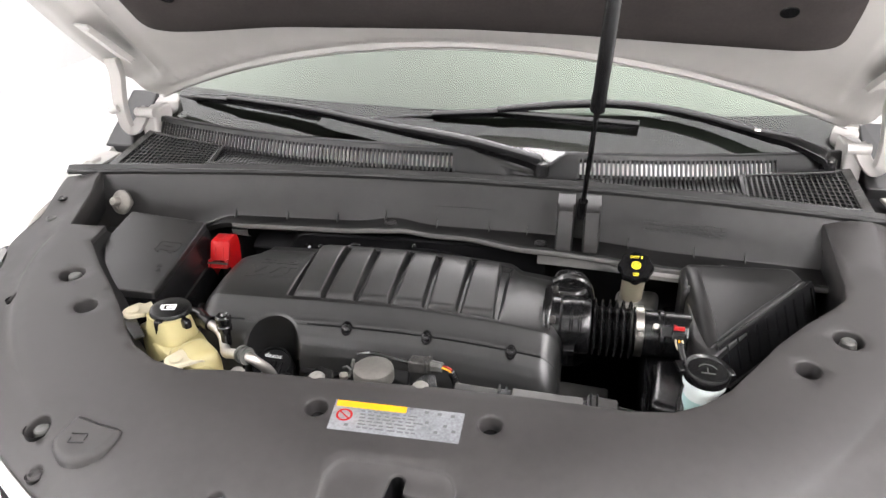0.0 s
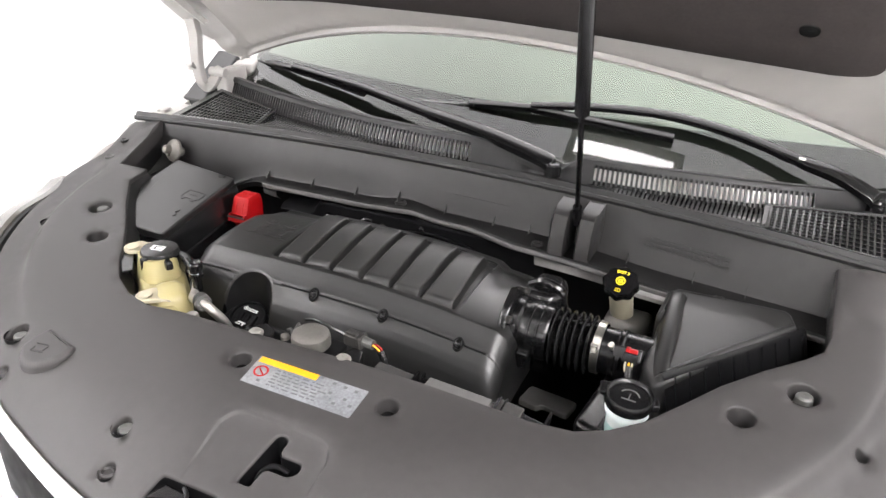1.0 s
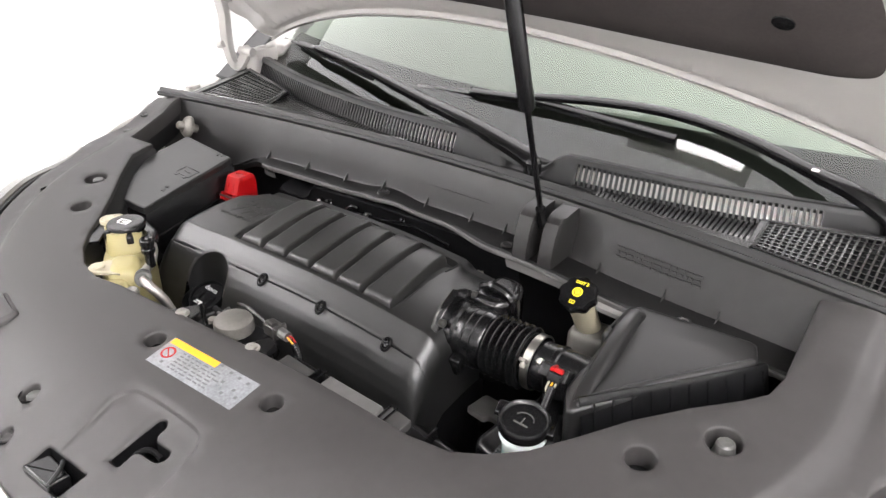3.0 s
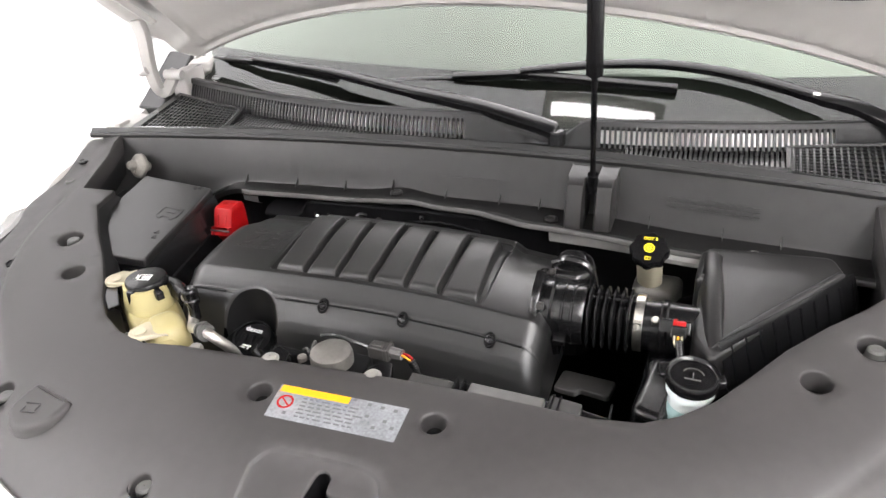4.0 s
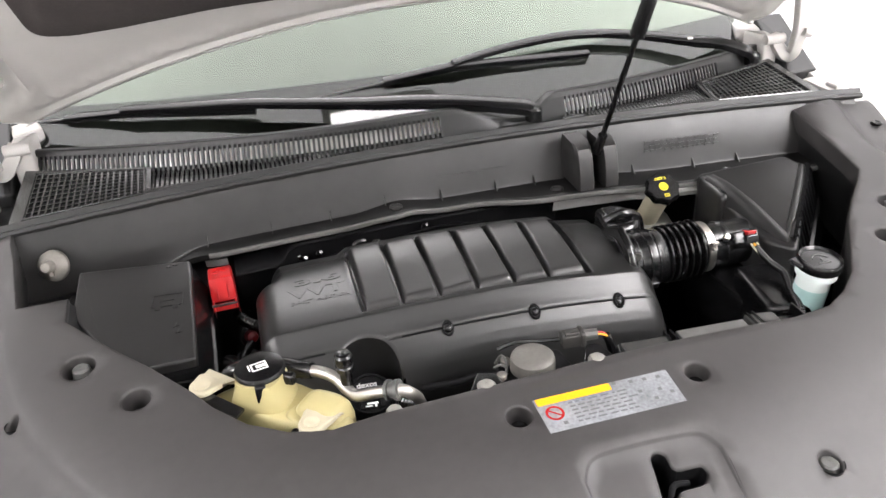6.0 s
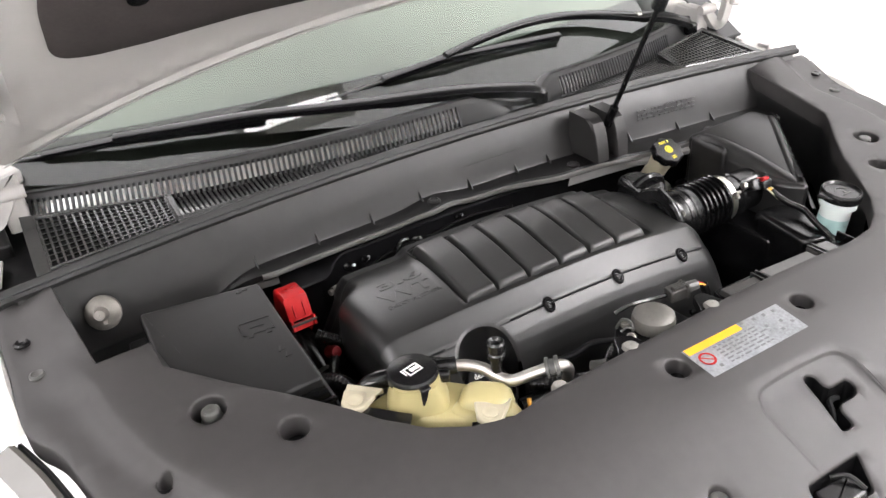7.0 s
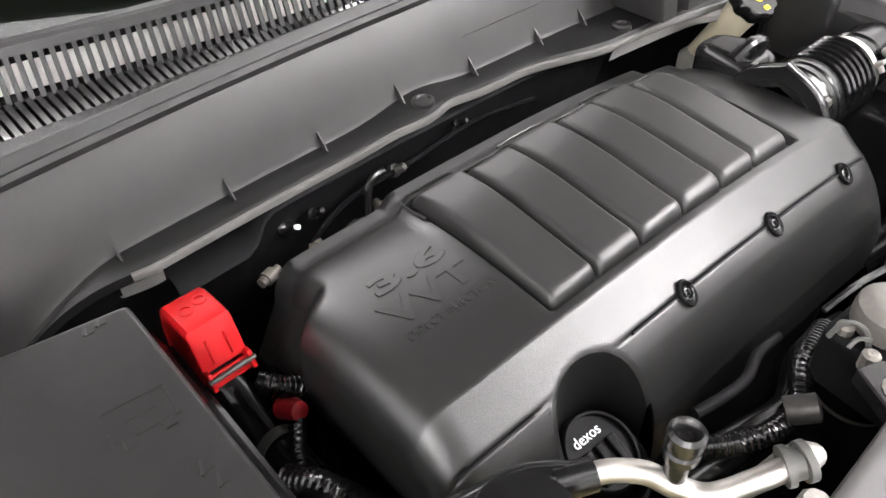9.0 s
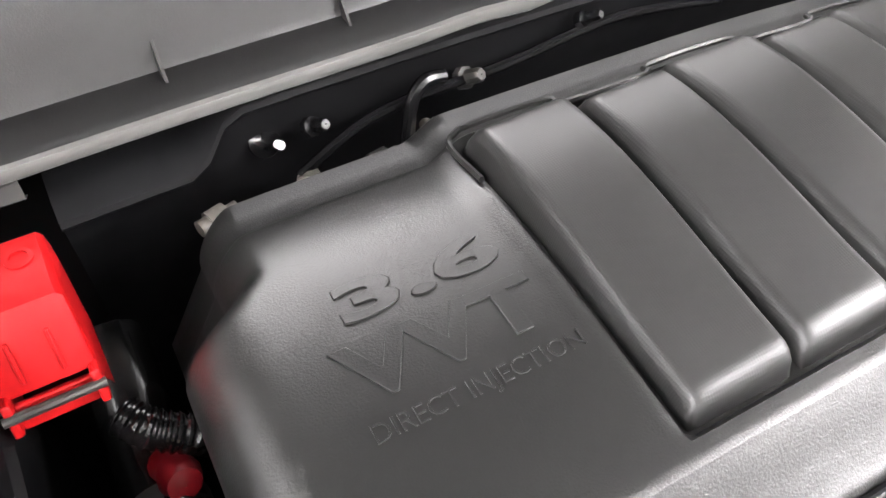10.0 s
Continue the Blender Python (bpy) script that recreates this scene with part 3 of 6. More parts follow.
# ---------------------------------------------------------------- body round the bay
def body():
    # front fascia: white lip and grille bars in front of the shield
    fas = thing("front_bumper", (0, -0.52, 0.8), "white painted bumper lip with chrome grille bars", "bumper")
    edge = spline([Vector((x, y, shield_z(x, y) - 0.008)) for x, y in [(p.x, p.y) for p in OUTER_ALL[8:-8]]], 4)
    part("lip", ribbon(edge, [(0.003, -0.02), (0.003, -0.004), (0.006, 0.0), (0.014, -0.002), (0.018, -0.009), (0.018, -0.03), (0.012, -0.045)]), M_WHITE, fas)
    for k, (o, h) in enumerate(((0.05, -0.1), (0.062, -0.17), (0.07, -0.24))):
        part("grille_bar", ribbon(edge, [(o - 0.01, h - 0.012), (o + 0.006, h - 0.008), (o + 0.01, h), (o + 0.004, h + 0.008), (o - 0.014, h + 0.01)]), M_CHROME, fas)
    part("grille_back", ribbon(edge, [(0.012, -0.04), (0.016, -0.05), (0.02, -0.1), (0.02, -0.32)]), M_DEEP, fas)
    part("lower_fascia", ribbon(edge, [(0.03, -0.29), (0.075, -0.3), (0.09, -0.36), (0.085, -0.6), (0.03, -0.68)]), M_WHITE, fas)
    for s, nm in ((-1, "left"), (1, "right")):
        # fender
        fe = thing("fender", (s * 0.9, 0.2, 0.8), "white painted front fender beside the engine bay", "fender", "fenders")
        path = [(s * 0.838, 0.113, 0.956), (s * 0.843, 0.15, 0.973), (s * 0.846, 0.2, 0.99), (s * 0.845, 0.3, 1.004), (s * 0.85, 0.45, 1.018), (s * 0.86, 0.62, 1.035), (s * 0.875, 0.8, 1.05), (s * 0.88, 1.2, 1.08)]
        if s < 0:
            path = path[::-1]
        part("fender_skin", ribbon(spline(path, 5), [(-0.02, -0.05), (-0.012, -0.012), (-0.006, 0.0), (0.012, 0.002), (0.04, -0.006), (0.085, -0.03), (0.12, -0.08), (0.135, -0.16), (0.135, -0.5), (0.1, -0.62)]), M_WHITE, fe)
        bm = bmesh.new()
        add_box(bm, (0.05, 0.075, 0.006), fx(s * 0.838, 0.437, 1.018, 3, 0, s * 8), 0.002)
        add_box(bm, (0.022, 0.03, 0.012), fx(s * 0.842, 0.41, 1.022, 3, 0, s * 8), 0.003)
        part("mount_bracket", bm, M_INNER, fe, "pale painted metal mounting bracket")
        # headlamp
        hl = thing("headlamp", (s * 0.8, -0.05, 0.85), "clear headlamp with a pale lens at the shield corner", "headlamp", "headlamps")
        pp = [(s * 0.837, 0.112, 0.955), (s * 0.812, 0.045, 0.95), (s * 0.782, -0.06, 0.95), (s * 0.73, -0.17, 0.925), (s * 0.65, -0.265, 0.895), (s * 0.56, -0.345, 0.865)]
        if s > 0:
            pp = pp[::-1]
        pth = spline(pp, 5)
        part("bezel", ribbon(pth, [(0.01, -0.02), (0.013, -0.003), (0.02, 0.001), (0.048, -0.006)]), M_BEZEL, hl, "grey bezel along the lens edge")
        part("lens", ribbon(pth, [(0.048, -0.0068), (0.055, -0.009), (0.09, -0.035), (0.125, -0.09), (0.135, -0.16), (0.12, -0.22)]), M_LENS, hl)
        part("lens_rim", ribbon(pth, [(0.004, -0.03), (0.005, -0.006), (0.009, -0.004), (0.011, -0.008), (0.011, -0.03)]), M_SEAL, hl)
    # inner tub so that the bay is closed
    bm = bmesh.new()
    ring = [(-0.8, 0.36), (-0.8, 0.0), (-0.68, -0.22), (-0.5, -0.36), (-0.2, -0.46), (0.2, -0.46), (0.5, -0.36), (0.68, -0.22), (0.8, 0.0), (0.8, 0.36)]
    add_grid(bm, [[Vector((x, y, z)) for z in (0.3, 0.6, 0.82)] for x, y in ring])
    add_prism(bm, ring, 0.4, 0.44)
    add_box(bm, (1.62, 0.02, 0.5), fx(0, 0.36, 0.68))
    tagged(part("bay_liner", bm, M_DEEP, smooth=0), "black inner walls and floor of the engine bay", "engine bay", kind="structure")


body()


# ---------------------------------------------------------------- bulkhead panel and cowl
def ridge_y(x):
    return 0.372 - 0.062 * (x / 0.82) ** 2


def ridge_z(x):
    return 1.049 - 0.009 * (x / 0.82) ** 2


def wall_y(x):
    return 0.332 - 0.055 * (x / 0.8) ** 2 - 0.014 * smooth01((x - 0.1) / 0.4)


def low_z(x):
    """Height of the lower edge of the bulkhead panel."""
    return 0.958 + 0.012 * math.exp(-((x + 0.13) / 0.05) ** 2) - 0.008 * smooth01((x - 0.2) / 0.2) - 0.05 * smooth01((-0.46 - x) / 0.16)


def flange_y(x):
    """How far the lower flange comes forward."""
    return wall_y(x) - 0.028 - 0.014 * math.exp(-((x + 0.14) / 0.03) ** 2) - 0.03 * smooth01((x - 0.0) / 0.14) + 0.024 * smooth01((-0.44 - x) / 0.1)


def bulkhead():
    th = thing("bulkhead_panel", (0, 0.33, 1.0), "dark grey plastic bulkhead panel behind the engine", "bulkhead panel")
    xs = [-0.8 + 1.6 * i / 110 for i in range(111)]
    bm = bmesh.new()
    rows, ledge = [], []
    for x in xs:
        w, r, lz, f = wall_y(x), ridge_y(x), low_z(x), flange_y(x)
        ledge.append([Vector(p) for p in ((x, f + 0.002, lz - 0.016), (x, f - 0.001, lz - 0.004), (x, f + 0.003, lz), (x, w - 0.008, lz + 0.0025), (x, w - 0.003, lz + 0.004))])
        rows.append([Vector(p) for p in ((x, w - 0.004, lz + 0.0035), (x, w - 0.001, lz + 0.008), (x, w + 0.003, lz + 0.03), (x, r - 0.013, ridge_z(x) - 0.012), (x, r - 0.008, ridge_z(x) - 0.004), (x, r + 0.012, ridge_z(x) - 0.002))])
    add_grid(bm, rows)
    part("panel", bm, M_BULK, th, smooth=40)
    # ledge colour darkened to stand for the bonnet felt mirrored in it
    bm = bmesh.new()
    add_grid(bm, ledge)
    part("ledge", bm, M_LEDGE, th, "lower ledge of the panel, darkened for the felt it mirrors", smooth=40)
    # gusset ribs on the flange
    rib = bmesh.new()
    add_grid(rib, [[Vector((dx, -0.016, 0.003)), Vector((dx, 0.002, 0.003)), Vector((dx, 0.002, 0.021))] for dx in (-0.0008, 0.0008)], close_v=True)
    rib.faces.new([v for v in rib.verts][:3])
    rib.faces.new([v for v in rib.verts][3:][::-1])
    me = bpy.data.meshes.new("gusset")
    rib.to_mesh(me)
    rib.free()
    me.materials.append(M_BULK)
    for x in (-0.465, -0.355, -0.25, -0.15, -0.045, 0.06, 0.135, 0.33, 0.45, 0.54):
        g = new("gusset", me)
        g.parent = th
        g.matrix_parent_inverse = Matrix.Translation(-th.location)
        g.location = (x, wall_y(x) + 0.001, low_z(x))
    # push clips on the flange
    for x in (-0.135, 0.165, 0.5):
        bm = bmesh.new()
        add_lathe(bm, [(0.012, 0.0), (0.012, 0.004), (0.008, 0.006), (0.006, 0.004), (0.0005, 0.004)], fx(x, flange_y(x) + 0.016, low_z(x)), seg=16)
        part("flange_clip", bm, M_BULK, th)
    # grey foam seal under the flange
    part("edge_strip", ribbon([(x, flange_y(x) - 0.001, low_z(x)) for x in xs[23:]], [(0.0, -0.003), (0.0025, -0.004), (0.0035, -0.006), (0.003, -0.011), (0.0, -0.0135)]), M_RAIL, th, "pale grey foam edge strip")
    # rubber seal along the top
    top = [Vector((x, ridge_y(x), ridge_z(x))) for x in [-0.828 + 1.643 * i / 60 for i in range(61)]]
    part("seal_strip", ribbon(top, [(0.012, -0.006), (0.0135, 0.0), (0.011, 0.005), (0.006, 0.004), (0.004, 0.007), (0.0, 0.012), (-0.004, 0.008), (-0.008, 0.009), (-0.013, 0.006), (-0.016, 0.0), (-0.016, -0.008)]), M_SEAL, th, "ribbed black rubber seal")
    # prop bracket: two curved ears
    for x, w in ((0.209, 0.032), (0.258, 0.03)):
        bm = bmesh.new()
        rows = []
        for z, y in ((0.966, 0.25), (0.976, 0.2505), (0.995, 0.2535), (1.02, 0.26), (1.038, 0.27), (1.046, 0.284), (1.048, 0.33)):
            rows.append([Vector((x + d, (y if abs(d) < w * 0.45 else y + 0.006) if k == 0 else 0.335, z)) for k, d in ((1, -w / 2), (0, -w / 2), (0, -w * 0.4), (0, w * 0.4), (0, w / 2), (1, w / 2))])
        add_grid(bm, rows)
        bm.faces.new([bm.verts.new(p) for p in rows[0]])
        part("prop_bracket", bm, M_BULK, th, smooth=30)
    # moulded print on the right half: unreadable bars
    bm = bmesh.new()
    rnd = random.Random(2)
    for r in range(3):
        x = 0.355
        while x < 0.5:
            w = rnd.uniform(0.004, 0.014)
            add_box(bm, (w, 0.0022, 0.0035), fx(x + w / 2, wall_y(x) + 0.0055 - r * 0.0016 + 0.0015, 1.008 - r * 0.008, -18))
            x += w + 0.004
    part("moulded_print", bm, M_BULK, th, "faint moulded lettering", smooth=0)
    # left end: pocket with the round knob
    bm = bmesh.new()
    add_lathe(bm, [(0.0005, 0.021), (0.006, 0.02), (0.0075, 0.018), (0.009, 0.009), (0.012, 0.0075), (0.0175, 0.005), (0.021, 0.001), (0.0215, -0.004), (0.008, -0.008), (0.008, -0.02)], fx(-0.703, 0.279, 0.988, 66, 0, -16) @ Matrix.Scale(1.2, 4), seg=20)
    add_box(bm, (0.006, 0.022, 0.004), fx(-0.703, 0.265, 0.99, 70, 0, -10))
    tagged(part("strut_knob", bm, M_DULL), "grey metal threaded knob on the bulkhead", "knob")
    # pale sheet metal rail below, on both sides of the insulation
    for x0, x1 in ((-0.475, -0.438), (0.16, 0.56)):
        bm = bmesh.new()
        rl = []
        for x in [x0 + (x1 - x0) * i / 30 for i in range(31)]:
            y = flange_y(x) + (0.004 if x0 > 0 else 0.026)
            e = 0.03 * smooth01((x - 0.27) / 0.07) - 0.024
            if x0 < 0:
                rl.append([Vector((x, y + o, z)) for o, z in ((0.012, 0.94), (-0.012, 0.939), (-0.018, 0.936), (-0.017, 0.924), (-0.004, 0.916))])
                continue
            rl.append([Vector((x, y + 0.03, 0.944)), Vector((x, y - 0.004 - e, 0.938)), Vector((x, y - 0.009 - e, 0.934)), Vector((x, y - 0.008 - e, 0.926)), Vector((x, y + 0.02, 0.912))])
        add_grid(bm, rl)
        tagged(part("bulkhead_rail", bm, M_PALE if x0 > 0 else M_RAIL), "pale painted sheet metal rail under the bulkhead", "metal rail", kind="structure")
    bm = bmesh.new()
    rl = []
    for x in [-0.43 + 0.605 * i / 50 for i in range(51)]:
        e = 0.034 * (1 - smooth01((x + 0.355) / 0.03)) + 0.02 * (1 - smooth01((0.175 - x) / 0.04))
        y = wall_y(x) + 0.006
        rl.append([Vector((x, y + 0.02, 0.9465 - e)), Vector((x, y - 0.014, 0.9415 - e)), Vector((x, y - 0.024, 0.934 - e)), Vector((x, y - 0.02, 0.9)), Vector((x, y + 0.03, 0.7))])
    add_grid(bm, rl)
    hs = thing("heat_shield", (-0.13, 0.33, 0.94), "black heat insulation on the bulkhead behind the engine", "insulation")
    part("insulation_pad", bm, M_DEEP, hs)
    part("pad_binding", ribbon([tuple(r[2]) for r in rl], [(0.0, -0.006), (0.002, -0.003), (0.0, 0.0)]), M_DEEP, hs, "stitched black edge binding")
    bm = bmesh.new()
    add_lathe(bm, [(0.014, 0.0), (0.014, 0.004), (0.009, 0.007), (0.005, 0.012), (0.0035, 0.022), (0.0005, 0.022)], fx(-0.311, 0.312, 0.902, 68, 0, 15) @ Matrix.Scale(0.78, 4), seg=16)
    sd = part("heat_shield_stud", bm, M_BLACK)
    tagged(sd, "black push stud holding the heat insulation", "stud")
    bm = bmesh.new()
    add_lathe(bm, [(0.0026, 0.012), (0.0026, 0.022), (0.0005, 0.0225)], fx(-0.311, 0.312, 0.902, 68, 0, 15), seg=10)
    part("stud_tip", bm, M_WPRINT, sd)


bulkhead()


def strip_y(x):
    return 0.388 + 0.3 * x * x


def strip_top(x):
    if x < 0.03:
        return 1.105 - 0.026 * (min(0.03 - x, 0.8) / 0.8) ** 1.2
    return 1.105 - 0.024 * ((x - 0.03) / 0.7) ** 1.2


def strip_dip(x):
    """The dip round the wiper spindle."""
    return -0.036 * smooth01((x + 0.01) / 0.15) * smooth01((0.205 - x) / 0.055)


def slats(parent, n, where, height, width, depth, mat_, name="slat"):
    """Upright bars, objects of their own on one mesh."""
    bm = bmesh.new()
    add_box(bm, (width, depth, height), None, 0.0)
    me = bpy.data.meshes.new(name)
    bm.to_mesh(me)
    bm.free()
    me.materials.append(mat_)
    for k in range(n):
        p, m = where(k)
        ob = new(name, me)
        ob.parent = parent
        ob.matrix_basis = Matrix.Translation(-parent.location) @ m


def cowl():
    th = thing("cowl_panel", (0, 0.42, 1.05), "black plastic cowl panel with slotted air grilles", "cowl panel")
    # shelf between the seal and the slotted wall

    def shelf(x, v):
        y0, y1 = ridge_y(x) + 0.014, strip_y(x) - 0.002
        z0 = ridge_z(x) + 0.003
        z1 = strip_top(x) - 0.048
        return Vector((x, y0 + (y1 - y0) * v, z0 + (z1 - z0) * v))
    # louvre rows leave a gap in the shelf between v = 0.35 and 0.85
    for a, b, gap in ((-0.555, -0.07, True), (-0.07, 0.27, False), (0.27, 0.545, True)):
        g = [a + (b - a) * i / 30 for i in range(31)]
        if gap:
            for v0, v1 in ((0, 0.3), (0.88, 1)):
                bm = bmesh.new()
                add_grid(bm, [[shelf(x, v0), shelf(x, v1)] for x in g])
                part("shelf_edge", bm, M_COWL, th)
            # black sheet that paints the shade between the louvres
            bm = bmesh.new()
            add_grid(bm, [[shelf(x, 0.0) + Vector((0, 0, -0.013)), shelf(x, 1.0) + Vector((0, 0, -0.009))] for x in g])
            part("duct_floor", bm, M_DEEP, th, "black sheet painting the shade under the louvres")
        else:
            bm = bmesh.new()
            add_grid(bm, [[shelf(x, v) for v in (0, 0.5, 1)] for x in g])
            part("shelf", bm, M_COWL, th)
    for a, b, n in ((-0.55, -0.075, 58), (0.275, 0.54, 33)):
        def where(k, a=a, b=b, n=n):
            x = a + (b - a) * k / (n - 1)
            p, q = shelf(x, 0.28) - Vector((0, 0, 0.004)), shelf(x, 0.9) + Vector((0, 0, 0.004))
            d = q - p
            return None, Matrix.Translation((p + q) / 2) @ d.to_track_quat("Y", "Z").to_matrix().to_4x4() @ Matrix.Diagonal((1, d.length / 0.04, 1, 1)) @ pose(0, 0, 0, 0, 0, 0)
        slats(th, n, where, 0.004, 0.0052, 0.04, M_COWL, "louvre")
    # slotted wall
    for a, b, n in ((-0.765, -0.022, 84), (0.225, 0.617, 44)):
        def where(k, a=a, b=b, n=n):
            x = a + (b - a) * k / (n - 1)
            h = strip_top(x) - 0.026
            turn = math.degrees(math.atan2(strip_y(x + 0.01) - strip_y(x - 0.01), 0.02))
            return None, fx(x, strip_y(x) + 0.002, h, -22, 0, turn)
        slats(th, n, where, 0.042, 0.0044, 0.004, M_SLAT)
        g = [a - 0.004 + (b - a + 0.008) * i / 60 for i in range(61)]
        bm = bmesh.new()
        add_grid(bm, [[Vector((x, strip_y(x) - 0.008, strip_top(x) - 0.06)), Vector((x, strip_y(x) - 0.006, strip_top(x) - 0.044)), Vector((x, strip_y(x) + 0.004, strip_top(x) - 0.041))] for x in g])
        part("lower_rail", bm, M_COWL, th)
        bm = bmesh.new()
        add_grid(bm, [[Vector((x, strip_y(x) + 0.002, strip_top(x) - 0.05)), Vector((x, strip_y(x) + 0.02, strip_top(x) - 0.022))] for x in g])
        part("air_duct_wall", bm, M_DUCT, th, "white painted metal behind the slots")
        # black strip painting the shadow behind the upper slots
        bm = bmesh.new()
        add_grid(bm, [[Vector((x, strip_y(x) + 0.0205, strip_top(x) - 0.022)), Vector((x, strip_y(x) + 0.0225, strip_top(x) - 0.004))] for x in g])
        part("slot_shade", bm, M_DEEP, th)
    # top lip all along with the solid stretch at the wiper spindle
    g = [-0.8 + 1.56 * i / 120 for i in range(121)]
    bm = bmesh.new()
    add_grid(bm, [[Vector((x, strip_y(x) + 0.004, strip_top(x) + strip_dip(x) - 0.009)), Vector((x, strip_y(x) + 0.007, strip_top(x) + strip_dip(x) - 0.001)), Vector((x, strip_y(x) + 0.011, strip_top(x) + strip_dip(x) + 0.001)), Vector((x, strip_y(x) + 0.03, strip_top(x) + strip_dip(x) - 0.003)), Vector((x, strip_y(x) + 0.036, strip_top(x) + strip_dip(x) - 0.03))] for x in g])
    part("top_lip", bm, M_SLAT, th)
    for a, b in ((-0.02, 0.224), (0.618, 0.76), (-0.81, -0.767)):
        g = [a + (b - a) * i / 24 for i in range(25)]
        bm = bmesh.new()
        add_grid(bm, [[Vector((x, strip_y(x) - 0.008, strip_top(x) - 0.06)), Vector((x, strip_y(x) - 0.006, strip_top(x) - 0.044)), Vector((x, strip_y(x) + 0.004, strip_top(x) + strip_dip(x) - 0.009))] for x in g])
        part("blank_stretch", bm, M_SLAT, th)
    def bar(bm, p, q):
        d = q - p
        n = d.cross(Vector((0, 0, 1))).normalized() * 0.0016
        h = Vector((0, 0, 0.003))
        add_grid(bm, [[e - n - h, e - n, e + n, e + n - h] for e in (p, q)])
    # wire grids at both ends
    for s in (-1, 1):
        xa, xb = (0.555, 0.745) if s < 0 else (0.548, 0.74)
        P = lambda u, v: Vector((s * (xa + (xb - xa) * u), 0.384 - 0.022 * u + v * (0.068 + 0.082 * u), 1.043 + 0.015 * v - 0.003 * u))
        bm = bmesh.new()
        nu, nv = 18, 9
        for k in range(nu + 1):
            bar(bm, P(k / nu, 0), P(k / nu, 1))
        for k in range(nv + 1):
            bar(bm, P(0, k / nv), P(1, k / nv))
        tagged(part("wire_grid", bm, M_COWL, th, "fine square plastic grid", smooth=0), kind="stuff")
        bm = bmesh.new()
        fr = [P(-0.01, -0.02), P(1.01, -0.02), P(1.01, 1.02), P(-0.01, 1.02), P(-0.01, -0.02)]
        add_tube(bm, fr, 0.003, 6)
        add_grid(bm, [[P(-0.06, v), P(0, v)] for v in (-0.1, 1.1)])
        add_grid(bm, [[P(1, v), P(1.12, v)] for v in (-0.1, 1.1)])
        add_grid(bm, [[P(u, -0.14), P(u, 0)] for u in (-0.06, 1.12)])
        add_grid(bm, [[P(u, 1), P(u, 1.1)] for u in (-0.06, 1.12)])
        part("grid_frame", bm, M_COWL, th, smooth=0)
        # black sheet that paints the dark depth below the grid holes
        bm = bmesh.new()
        add_grid(bm, [[P(u, v) + Vector((0, 0, -0.0055)) for v in (-0.1, 1.1)] for u in (-0.05, 1.05)])
        part("grid_well", bm, M_DEEP, th, "black sheet painting the shade under the grid", smooth=0)
    # deck under everything, back to the glass
    bm = bmesh.new()
    add_grid(bm, [[Vector((x, 0.34, 1.0)), Vector((x, 0.75, 1.02))] for x in (-0.84, 0.84)])
    tagged(part("cowl_deck", bm, M_DEEP, smooth=0), "dark metal deck under the cowl panel", "deck", kind="structure")


cowl()


# ---------------------------------------------------------------- windscreen, wipers, cabin
def glass_z(x, y):
    return 1.075 + 0.5 * (y - (0.455 + 0.3 * x * x))


